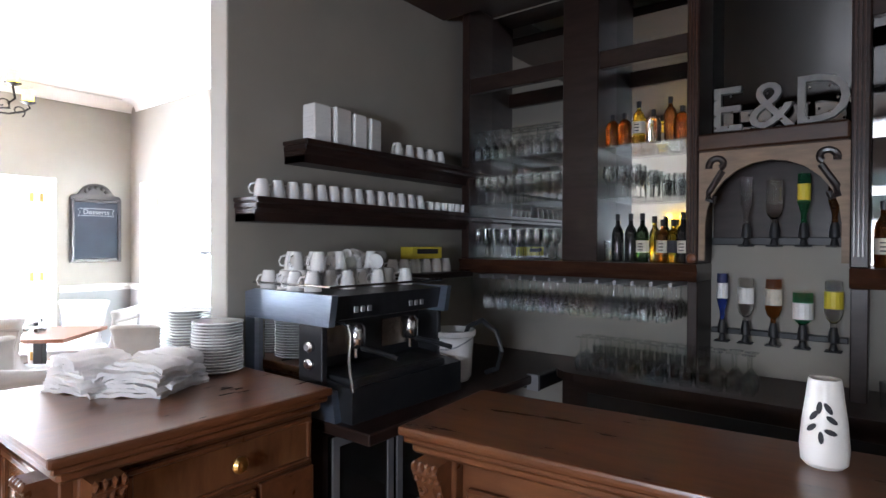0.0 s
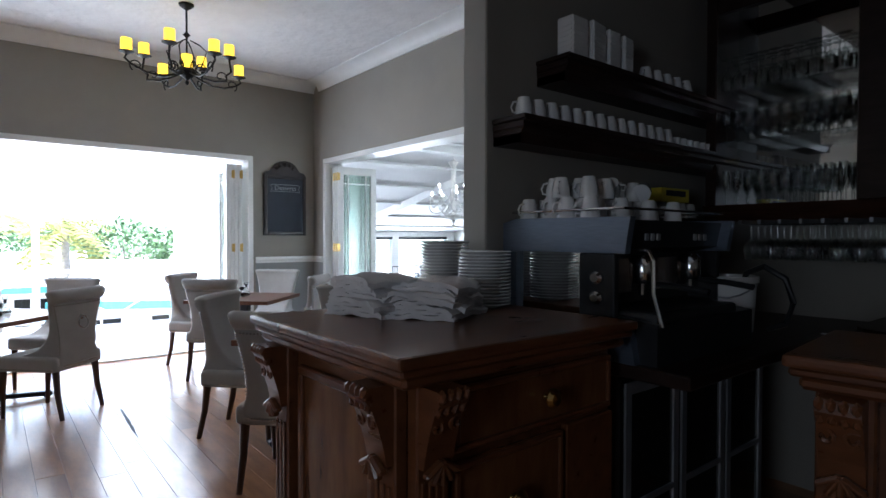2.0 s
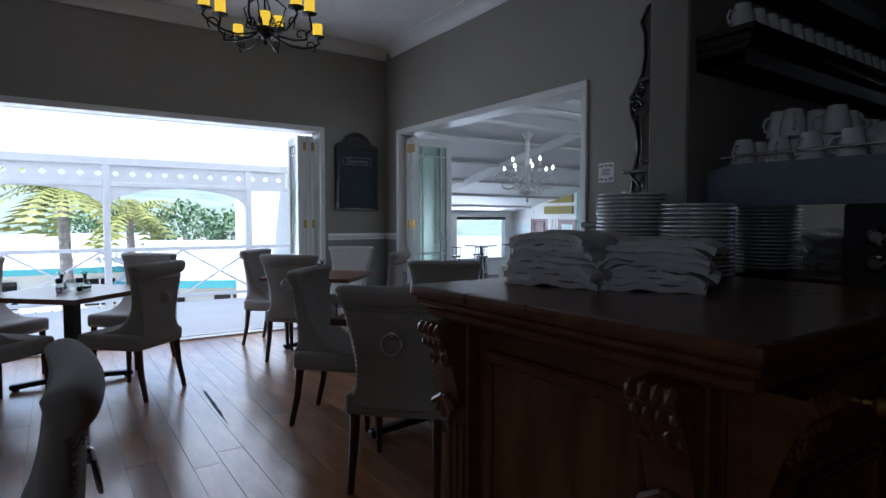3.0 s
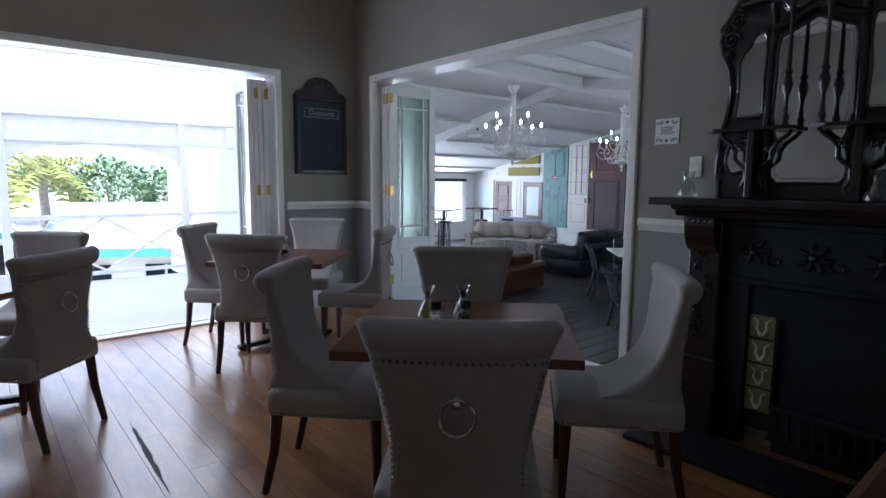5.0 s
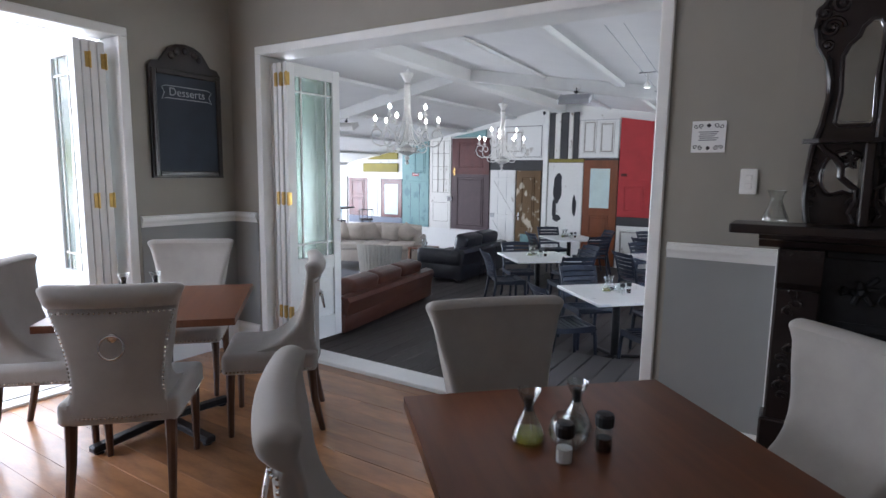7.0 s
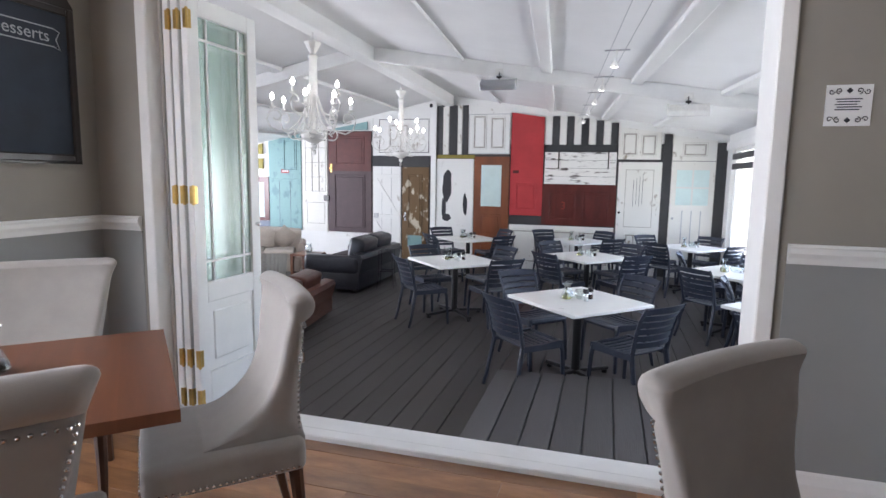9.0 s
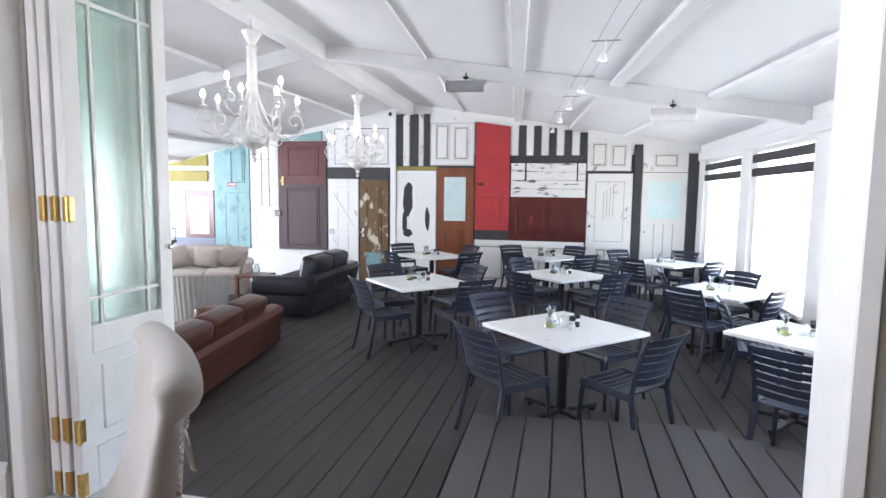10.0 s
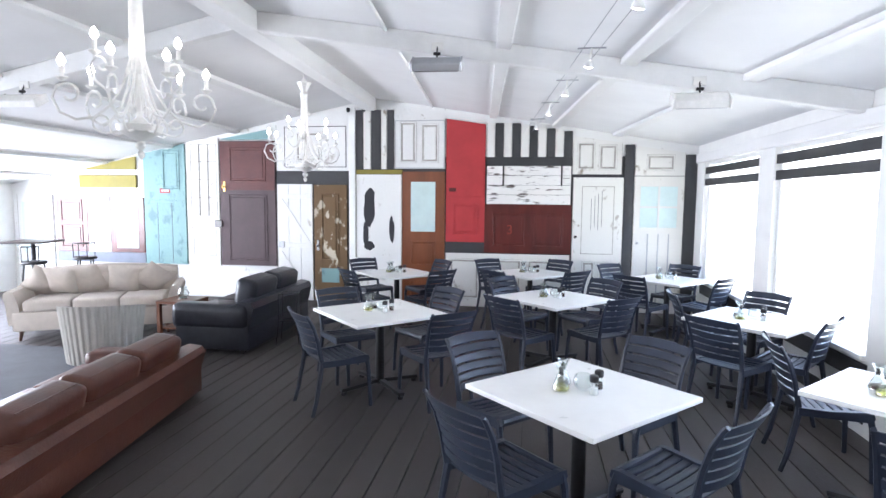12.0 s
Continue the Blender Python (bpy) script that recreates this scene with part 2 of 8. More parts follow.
M["vinegar"] = mat("dark_vinegar", (0.03, 0.012, 0.008), 0.1, var=0, bump=0)


def tinted(name, c, tr=0.6, rough=0.08):
    return mat(name, c, rough, var=0, bump=0, trans=tr)


M["b_green"] = tinted("green_bottle_glass", (0.05, 0.14, 0.05), 0.95, 0.03)
M["b_black"] = tinted("black_bottle_glass", (0.02, 0.02, 0.02), 0.3, 0.03)
M["b_amber"] = tinted("amber_spirit", (0.42, 0.13, 0.02), 0.95, 0.03)
M["b_gold"] = tinted("golden_spirit", (0.85, 0.60, 0.06), 0.95, 0.03)
M["b_clear"] = tinted("clear_spirit", (0.93, 0.95, 0.95), 1.0, 0.03)
M["b_blue"] = tinted("blue_bottle", (0.06, 0.12, 0.5), 0.9, 0.03)
M["b_emerald"] = tinted("emerald_bottle", (0.04, 0.5, 0.2), 0.95, 0.03)
M["label_cream"] = mat("cream_bottle_label", (0.62, 0.58, 0.48), 0.6, var=0.1, scale=40, bump=0)


# ---- building helpers ----
def part(name, bm, material, parent=None, label="", smooth=False):
    me = bpy.data.meshes.new(name)
    bmesh.ops.recalc_face_normals(bm, faces=bm.faces[:])
    bm.to_mesh(me)
    bm.free()
    if smooth:
        me.shade_smooth()
        me.set_sharp_from_angle(angle=radians(38))
    me.materials.append(material)
    o = new(name, me)
    if parent:
        o.parent = parent
    return tagged(o, label)


def thing(name, label, category, m=None, group="", kind=""):
    o = new(name)
    o.empty_display_size = 0.1
    if m is not None:
        o.matrix_basis = m
    return tagged(o, label, category, group, kind)


def B():
    return bmesh.new()


def box(bm, x0, x1, y0, y1, z0, z1, bev=0.0, seg=1):
    v = bmesh.ops.create_cube(bm, size=1.0, matrix=Matrix.LocRotScale(((x0 + x1) / 2, (y0 + y1) / 2, (z0 + z1) / 2), None, (abs(x1 - x0), abs(y1 - y0), abs(z1 - z0))))["verts"]
    if bev > 0:
        e = list({k for q in v for k in q.link_edges})
        bmesh.ops.bevel(bm, geom=e, offset=bev, segments=seg, profile=0.6, affect="EDGES")
    return bm


def bx(*a, **k):
    return box(bmesh.new(), *a, **k)


def obox(bm, m, sx, sy, sz, bev=0.0, seg=1):
    """A box of that size about the pose m."""
    v = bmesh.ops.create_cube(bm, size=1.0, matrix=m @ Matrix.Diagonal((sx, sy, sz, 1)))["verts"]
    if bev > 0:
        e = list({k for q in v for k in q.link_edges})
        bmesh.ops.bevel(bm, geom=e, offset=bev, segments=seg, profile=0.6, affect="EDGES")
    return bm


def lathe(bm, prof, seg=16, at=(0, 0, 0), m=None):
    """Turn a profile of (radius, height) about the vertical through at."""
    mm = (m if m is not None else Matrix()) 
    rings = []
    for r, z in prof:
        ring = []
        for i in range(seg):
            a = 2 * math.pi * i / seg
            ring.append(bm.verts.new(mm @ Vector((at[0] + r * math.cos(a), at[1] + r * math.sin(a), at[2] + z))))
        rings.append(ring)
    for a, b in zip(rings, rings[1:]):
        for i in range(seg):
            j = (i + 1) % seg
            bm.faces.new((a[i], a[j], b[j], b[i]))
    if prof[0][0] > 1e-4:
        bm.faces.new(rings[0][::-1])
    if prof[-1][0] > 1e-4:
        bm.faces.new(rings[-1])
    return bm


def tube(bm, pts, r, seg=8, r2=None):
    """A round bar along points; r2: the radius at its end."""
    pts = [Vector(p) for p in pts]
    rings = []
    up = Vector((0.13, 0.31, 1)).normalized()
    for i, p in enumerate(pts):
        t = (pts[min(i + 1, len(pts) - 1)] - pts[max(i - 1, 0)]).normalized()
        s = t.cross(up)
        if s.length < 0.05:
            s = t.cross(Vector((1, 0.2, 0)))
        s.normalize()
        u = s.cross(t)
        k = r if r2 is None else r + (r2 - r) * i / max(1, len(pts) - 1)
        rings.append([bm.verts.new(p + s * k * math.cos(2 * math.pi * j / seg) + u * k * math.sin(2 * math.pi * j / seg)) for j in range(seg)])
    for a, b in zip(rings, rings[1:]):
        for i in range(seg):
            j = (i + 1) % seg
            bm.faces.new((a[i], a[j], b[j], b[i]))
    bm.faces.new(rings[0][::-1])
    bm.faces.new(rings[-1])
    return bm


def prism(bm, poly, axis, a, b):
    """A polygon pushed from a to b along an axis (x: poly is (y, z); y: (x, z); z: (x, y))."""
    def at(p, k):
        return {"x": (k, p[0], p[1]), "y": (p[0], k, p[1]), "z": (p[0], p[1], k)}[axis]
    lo = [bm.verts.new(at(p, a)) for p in poly]
    hi = [bm.verts.new(at(p, b)) for p in poly]
    n = len(poly)
    for i in range(n):
        j = (i + 1) % n
        bm.faces.new((lo[i], lo[j], hi[j], hi[i]))
    bm.faces.new(lo[::-1])
    bm.faces.new(hi)
    return bm


def ringbar(bm, prof_pts, axis, a, b):
    return prism(bm, prof_pts, axis, a, b)


def torus(bm, R, r, m, seg=24, sub=8):
    rings = []
    for i in range(seg):
        a = 2 * math.pi * i / seg
        rings.append([bm.verts.new(m @ Vector(((R + r * math.cos(2 * math.pi * j / sub)) * math.cos(a), (R + r * math.cos(2 * math.pi * j / sub)) * math.sin(a), r * math.sin(2 * math.pi * j / sub)))) for j in range(sub)])
    for i in range(seg):
        A, C = rings[i], rings[(i + 1) % seg]
        for j in range(sub):
            k = (j + 1) % sub
            bm.faces.new((A[j], A[k], C[k], C[j]))
    return bm


def arc(cx, cz, r, a0, a1, n=10):
    return [(cx + r * math.cos(radians(a0 + (a1 - a0) * i / n)), cz + r * math.sin(radians(a0 + (a1 - a0) * i / n))) for i in range(n + 1)]


def spiral(cx, cz, r0, r1, a0, a1, n=18):
    return [(cx + (r0 + (r1 - r0) * i / n) * math.cos(radians(a0 + (a1 - a0) * i / n)), cz + (r0 + (r1 - r0) * i / n) * math.sin(radians(a0 + (a1 - a0) * i / n))) for i in range(n + 1)]


def lettering(name, text, size, material, parent, m, depth=0.004, label=""):
    c = bpy.data.curves.new(name, "FONT")
    c.body, c.size, c.extrude, c.align_x, c.align_y, c.resolution_u = text, size, depth, "CENTER", "CENTER", 3
    o = new("tmp_text", c)
    me = bpy.data.meshes.new_from_object(o.evaluated_get(bpy.context.evaluated_depsgraph_get()))
    bpy.data.objects.remove(o)
    me.materials.append(material)
    t = new(name, me)
    t.parent = parent
    t.matrix_basis = m
    return tagged(t, label)


def struct(name, bm, material, label, category, smooth=False):
    return tagged(part(name, bm, material, None, label, smooth), label, category, "", "structure")


# ---- the dining room and bar: shell ----
XW, YN, XE, YS, ZC = -7.76, 3.58, 3.2, -3.2, 3.55
WO0, WO1, OH = -1.5, 2.65, 2.41          # west opening in y, opening height
NO0, NO1 = -7.375, -4.35                  # north opening in x
YB = 3.58                                # wall behind the bar
YG, XG, XV = 12.46, -2.88, -15.25        # sunroom: far wall, east window wall, west wall
DZ = -0.43                               # sunroom deck
PZ = -0.21                                # landing inside the sunroom

sub = B()
box(sub, XW - 0.2, XE, YS, YB, -0.3, -0.03)
struct("floor", sub, M["darkwood"], "dark subfloor under the varnished pine boards", "floor")
floor_ob = bpy.data.objects["floor"]

bm = B()
box(bm, XW - 0.22, XW, YS - 0.2, WO0, -0.3, ZC + 0.1)
box(bm, XW - 0.22, XW, WO1 + 0.06, YN + 0.22, -0.3, ZC + 0.1)
box(bm, XW - 0.22, XW, WO0, WO1 + 0.06, OH + 0.06, ZC + 0.1)
wall_w = struct("wall_west", bm, M["taupe"], "taupe painted plaster wall with a wide folding-door opening", "wall")
bm = B()
box(bm, XW, NO0 - 0.06, YN, YN + 0.22, -0.5, ZC + 0.1)
box(bm, NO1 + 0.06, -2.30, YN, YN + 0.22, -0.5, ZC + 0.1)
box(bm, NO0 - 0.06, NO1 + 0.06, YN, YN + 0.22, OH + 0.06, ZC + 0.1)
struct("wall_north", bm, M["taupe"], "taupe painted plaster wall with an opening to the sunroom", "wall")
bm = B()
box(bm, -2.30, XE + 0.2, YB, YB + 0.22, -0.3, ZC + 0.1)
struct("wall_bar", bm, M["taupe"], "taupe plaster wall behind the bar", "wall")
bm = bx(-2.30, -2.155, 1.62, YB, -0.3, ZC + 0.1, bev=0.006)
struct("wall_pier", bm, M["taupe"], "taupe dividing wall that carries the cup shelves", "wall")
bm = B()
box(bm, XW - 0.2, -0.6, YS - 0.2, YS, -0.3, ZC + 0.1)
box(bm, 0.6, XE + 0.2, YS - 0.2, YS, -0.3, ZC + 0.1)
box(bm, -0.6, 0.6, YS - 0.2, YS, -0.3, 1.0)
box(bm, -0.6, 0.6, YS - 0.2, YS, 2.8, ZC + 0.1)
struct("wall_south", bm, M["taupe"], "plain taupe plaster wall", "wall")
t = thing("window_9", "tall sash window with white glazing bars in the far wall", "window", kind="structure")
for nm, q in (("window_frame", bx(-0.6, -0.54, YS - 0.12, YS - 0.05, 1.0, 2.8)), ("window_frame", bx(0.54, 0.6, YS - 0.12, YS - 0.05, 1.0, 2.8)), ("window_frame", bx(-0.54, 0.54, YS - 0.12, YS - 0.05, 2.74, 2.8)), ("window_sill", bx(-0.65, 0.65, YS - 0.15, YS + 0.04, 0.96, 1.0)), ("glazing_bar", bx(-0.02, 0.02, YS - 0.11, YS - 0.06, 1.0, 2.74)), ("glazing_bar", bx(-0.54, 0.54, YS - 0.105, YS - 0.065, 1.88, 1.92))):
    part(nm, q, M["white"], t)
g = part("pane", bx(-0.54, 0.54, YS - 0.09, YS - 0.085, 1.0, 2.74), M["frost"], t, "pale frosted window pane")
bm = B()
box(bm, XE, XE + 0.2, YS, YB, -0.3, ZC + 0.1)
struct("wall_east", bm, M["taupe"], "plain taupe plaster wall", "wall")
bm = bx(-3.73, -2.30, 3.36, YN, -0.03, ZC + 0.1)
struct("wall_chimney", bm, M["taupe"], "taupe plaster chimney breast", "wall")
bm = bx(XW - 0.2, XE + 0.2, YS - 0.2, YB + 0.1, ZC, ZC + 0.12)
struct("ceiling", bm, M["plaster"], "white textured plaster ceiling", "ceiling")

# cornice: a cove along the walls
def cove(axis, along0, along1, w, s):
    """A cove in the angle of wall and ceiling; w is the wall's place, s the side on which the room lies."""
    pts = [(w, ZC), (w, ZC - 0.13), (w + s * 0.02, ZC - 0.13)] + [(w + s * (0.16 - 0.14 * math.cos(radians(a))), ZC - 0.13 + 0.11 * math.sin(radians(a))) for a in (10, 30, 50, 70, 88)] + [(w + s * 0.18, ZC - 0.015), (w + s * 0.18, ZC)]
    return prism(B(), pts, axis, along0, along1)


for nm, b in (("cornice_west", cove("y", YS, YN, XW, 1)), ("cornice_north", cove("x", XW + 0.18, -3.73, YN, -1))):
    struct(nm, b, M["white"], "white plaster cove cornice", "cornice", True)


# dado rail, dado paint, skirting
def rail_bm(axis, a, b, w, s, z=1.12):
    p = [(w, z - 0.045), (w + s * 0.012, z - 0.045), (w + s * 0.018, z - 0.02), (w + s * 0.032, z + 0.0), (w + s * 0.032, z + 0.02), (w + s * 0.022, z + 0.026), (w + s * 0.022, z + 0.036), (w, z + 0.036)]
    return prism(B(), p, axis, a, b)


def skirt_bm(axis, a, b, w, s, h=0.2):
    p = [(w, 0), (w + s * 0.022, 0), (w + s * 0.022, h - 0.05), (w + s * 0.016, h - 0.03), (w + s * 0.014, h - 0.01), (w + s * 0.006, h), (w, h)]
    return prism(B(), p, axis, a, b)


runs = [("y", WO1 + 0.1, YN, XW, 1), ("x", XW, NO0 - 0.1, YN, -1), ("x", NO1 + 0.1, -3.73, YN, -1), ("y", YS, WO0 - 0.1, XW, 1)]
for i, r in enumerate(runs):
    struct(f"trim_rail_{i + 1}", rail_bm(*r), M["white"], "white moulded dado rail", "dado rail")
    struct(f"baseboard_{i + 1}", skirt_bm(*r), M["white"], "tall white moulded skirting board", "skirting")
    axis, a, b, w, s = r
    d = B()
    if axis == "y":
        box(d, w, w + 0.004, a, b, 0.15, 1.1)
    else:
        box(d, a, b, w - 0.004, w, 0.15, 1.1)
    struct(f"trim_dado_{i + 1}", d, M["dado"], "grey painted dado below the rail", "dado")
struct("trim_breast", bx(-3.745, -3.73, 3.345, YN - 0.003, 0.0, 1.15, bev=0.003), M["white"], "white corner strip beside the chimney breast", "trim")

# door frames: architraves of both folding doors
def architrave(name, axis, a, b, w, s, thick, label):
    t = thing(name, label, "door frame", kind="structure")
    for nm, (u0, u1, z0, z1) in (("jamb", (a - 0.065, a, 0, OH)), ("jamb", (b, b + 0.065, 0, OH)), ("head", (a - 0.065, b + 0.065, OH, OH + 0.065))):
        q = B()
        lo, hi = sorted((w + s * 0.022, w - s * (thick + 0.02)))
        if axis == "y":
            box(q, lo, hi, u0, u1, z0, z1, bev=0.006)
        else:
            box(q, u0, u1, lo, hi, z0, z1, bev=0.006)
        part(nm, q, M["white"], t)
    return t


architrave("door_1_frame", "y", WO0, WO1, XW, 1, 0.22, "white painted frame of the folding doors to the veranda")
architrave("door_2_frame", "x", NO0, NO1, YN, -1, 0.22, "white painted frame of the folding doors to the sunroom")
bm = B()
box(bm, NO0, NO1, YN - 0.025, YN + 0.06, -0.02, 0.03, bev=0.006)
box(bm, NO0, NO1, YN + 0.07, YN + 0.14, -0.1, 0.022, bev=0.004)
box(bm, NO0, NO1, YN + 0.15, YN + 0.26, -0.3, 0.0, bev=0.006)
struct("trim_sill", bm, M["white"], "scuffed white threshold with a door track", "threshold")
bm = B()
box(bm, XW - 0.24, XW + 0.02, WO0, WO1, -0.1, 0.02, bev=0.006)
box(bm, XW - 0.13, XW - 0.1, WO0, WO1, 0.02, 0.028)
struct("trim_veranda_sill", bm, M["white"], "white threshold with a door track to the veranda", "threshold")


# folding door leaf: local x along the leaf from its hinge, y its thickness, z up
def door_leaf(label, w, h, m, group, hinges):
    t = thing("door_leaf", label, "door", m, group)
    st = 0.085
    zl, zt = 0.72, h - 0.1
    for nm, a in (("stile", (0, st, 0, h)), ("stile", (w - st, w, 0, h)), ("rail", (st, w - st, h - 0.1, h)), ("rail", (st, w - st, 0, 0.2)), ("rail", (st, w - st, 0.62, 0.74))):
        part(nm, bx(a[0], a[1], 0, 0.044, a[2], a[3], bev=0.004), M["white"], t)
    p = B()
    box(p, st, w - st, 0.014, 0.03, 0.2, 0.62)
    box(p, st + 0.05, w - st - 0.05, 0.006, 0.038, 0.26, 0.56, bev=0.006)
    part("panel", p, M["white"], t)
    g = part("pane", bx(st, w - st, 0.019, 0.025, 0.74, h - 0.1), M["greenpane"], t, "pale green obscure glass")
    g.visible_shadow = False
    for x in (st + 0.07, w - st - 0.07):
        part("muntin", bx(x - 0.007, x + 0.007, 0.012, 0.032, 0.742, h - 0.102), M["white"], t)
    for z in (0.74 + 0.12, h - 0.1 - 0.12):
        part("muntin", bx(st, w - st, 0.0125, 0.0315, z - 0.007, z + 0.007), M["white"], t)
    for z in hinges:
        q = B()
        box(q, -0.004, 0.03, -0.003, 0.026, z - 0.05, z + 0.05, bev=0.002)
        lathe(q, [(0.007, -0.055), (0.009, -0.05), (0.009, 0.05), (0.007, 0.055)], 8, (-0.006, -0.004, z))
        part("hinge", q, M["brass"], t, "brass hinge")
    part("latch", lathe(B(), [(0.012, 0), (0.014, 0.02), (0.006, 0.03)], 10, m=pose(w - 0.04, 0, 1.05, 90, 0, 0)), M["chrome"], t)
    return t


HG = (0.06, 0.3, 1.25, 2.2)
for k in range(3):
    door_leaf("white folding door leaf with green glass, folded back", 0.56, 2.33, pose(-7.36 + 0.055 * k, 3.66, 0.03, 0, 0, 90 + 0.8 * k), "folding doors to the sunroom", HG if k else ())
door_leaf("white folding door leaf with green glass, standing open", 0.58, 2.33, pose(-7.18, 3.65, 0.03, 0, 0, 87), "folding doors to the sunroom", HG)
for k in range(4):
    door_leaf("white folding door leaf folded against the jamb", 0.5, 2.33, pose(XW - 0.05, 2.59 - 0.052 * k, 0.03, 0, 0, 173 + 0.4 * k), "folding doors to the veranda", HG if k % 2 == 0 else ())

# ---- sunroom shell ----
RX, RZ, SE_, SW_ = -8.1, 3.06, 0.158, 0.205


def roof_z(x):
    return RZ - (x - RX) * SE_ if x > RX else RZ - (RX - x) * SW_


bm = B()
poly = [(XV, DZ - 0.2), (XG + 0.15, DZ - 0.2), (XG + 0.15, roof_z(XG)), (RX, RZ), (XV, roof_z(XV))]
prism(bm, poly, "y", YG, YG + 0.2)
struct("wall_gable", bm, M["cleanwhite"], "whitewashed end wall behind the salvaged doors", "wall")
bm = B()
# unseen eave past the east wall is added to block direct sun
prism(bm, [(RX, RZ), (XG + 1.1, roof_z(XG + 1.1)), (XG + 1.1, roof_z(XG + 1.1) + 0.1), (RX, RZ + 0.1), (XV - 0.2, roof_z(XV - 0.2) + 0.1), (XV - 0.2, roof_z(XV - 0.2))], "y", YN + 0.22, YG + 0.25)
struct("ceiling_sunroom", bm, M["board"], "white boarded pitched ceiling of the sunroom", "ceiling")
bm = bx(XV - 0.2, XW - 0.22, YN, YN + 0.22, -0.6, 3.4)
struct("wall_sunroom_south", bm, M["white"], "white painted outer wall", "wall")
bm = bx(NO1 + 0.06, XG + 0.2, YN + 0.22, YN + 0.25, -0.6, 3.4)
struct("wall_sunroom_lining", bm, M["white"], "white painted lining", "wall")
bm = bx(XV, XG + 0.2, YN + 0.22, YG, DZ - 0.2, DZ - 0.03)
struct("floor_deck", bm, M["black"], "dark underlay of the deck", "floor")

# east window wall: posts, sill wall with boards, head
bm = B()
box(bm, XG, XG + 0.16, YN + 0.25, YG, DZ - 0.2, 0.17)
box(bm, XG, XG + 0.16, YN + 0.25, YG, 1.96, roof_z(XG) + 0.08)
for y0, y1 in ((12.05, YG), (9.58, 10.0), (7.3, 7.72), (5.1, 5.5)):
    box(bm, XG - 0.02, XG + 0.16, y0, y1, 0.17, 1.96)
struct("wall_sunroom_east", bm, M["white"], "white window wall with heavy posts", "wall")
wins = [(10.0, 12.05), (7.72, 9.58), (5.5, 7.3), (3.85, 5.1)]
for i, (a, b) in enumerate(wins):
    t = thing(f"window_{i + 1}", "large fixed window in a white frame, blown bright by daylight", "window", kind="structure")
    part("window_sill", bx(XG - 0.06, XG + 0.1, a, b, 0.17, 0.205, bev=0.006), M["white"], t)
    for nm, q in (("window_frame", bx(XG + 0.04, XG + 0.1, a, a + 0.05, 0.205, 1.96, bev=0.004)), ("window_frame", bx(XG + 0.04, XG + 0.1, b - 0.05, b, 0.205, 1.96, bev=0.004)), ("window_frame", bx(XG + 0.04, XG + 0.1, a + 0.05, b - 0.05, 1.91, 1.96, bev=0.004))):
        part(nm, q, M["white"], t)
    g = part("pane", bx(XG + 0.066, XG + 0.072, a + 0.05, b - 0.05, 0.205, 1.91), M["pane"], t)
    g.visible_shadow = False
    for z0 in (1.78, 1.61):
        part("charcoal_board", bx(XG - 0.012, XG + 0.02, a + 0.02, b - 0.02, z0, z0 + 0.1, bev=0.003), M["charcoal"], t, "charcoal board across the window head")
    part("charcoal_board", bx(XG - 0.014, XG + 0.0, a, b, -0.02, 0.13, bev=0.003), M["charcoal"], t, "charcoal board under the sill")
    part("charcoal_board", bx(XG - 0.014, XG + 0.0, a, b, -0.34, -0.19, bev=0.003), M["charcoal"], t, "charcoal board under the sill")
# west window wall
bm = B()
box(bm, XV - 0.16, XV, YN + 0.22, YG, DZ - 0.2, 0.1)
box(bm, XV - 0.16, XV, YN + 0.22, YG, 1.42, roof_z(XV) + 0.08)
for y0, y1 in ((12.1, YG), (9.9, 10.15), (7.8, 8.05), (5.7, 5.95), (YN + 0.22, 4.0)):
    box(bm, XV - 0.16, XV + 0.02, y0, y1, 0.1, 1.42)
struct("wall_sunroom_west", bm, M["white"], "white window wall on the garden side", "wall")
for i, (a, b) in enumerate([(10.15, 12.1), (8.05, 9.9), (5.95, 7.8), (4.0, 5.7)]):
    t = thing(f"window_{i + 5}", "wide low window with a dark rolled blind", "window", kind="structure")
    part("window_sill", bx(XV - 0.1, XV + 0.06, a, b, 0.1, 0.13, bev=0.006), M["white"], t)
    part("blind", lathe(B(), [(0.045, 0), (0.045, b - a - 0.04)], 12, m=pose(XV + 0.03, b - 0.02, 1.4, 90, 0, 0)), M["charcoal"], t, "rolled dark blind")
    g = part("pane", bx(XV - 0.06, XV - 0.054, a, b, 0.13, 1.42), M["pane"], t)
    g.visible_shadow = False

# beams
def beam(name, m, sx, sy, sz, label="white painted timber beam"):
    struct(name, obox(B(), m, sx, sy, sz, bev=0.008), M["beam"], label, "beam")


beam("trim_ridge_beam", pose(RX + 0.08, (YN + 0.25 + YG) / 2, RZ - 0.10, 0, 0, 2.2), 0.2, YG - YN - 0.3, 0.22)
for i, yb in enumerate((7.95,)):
    L = XG - RX
    beam(f"trim_tie_east_{i + 1}", pose(RX + L / 2, yb, RZ - SE_ * L / 2 - 0.085, 0, math.degrees(math.atan(SE_)), 0), L / math.cos(math.atan(SE_)), 0.11, 0.17)
    L = RX - XV
    beam(f"trim_tie_west_{i + 1}", pose(RX - L / 2, yb, RZ - SW_ * L / 2 - 0.085, 0, -math.degrees(math.atan(SW_)), 0), L / math.cos(math.atan(SW_)), 0.11, 0.17)
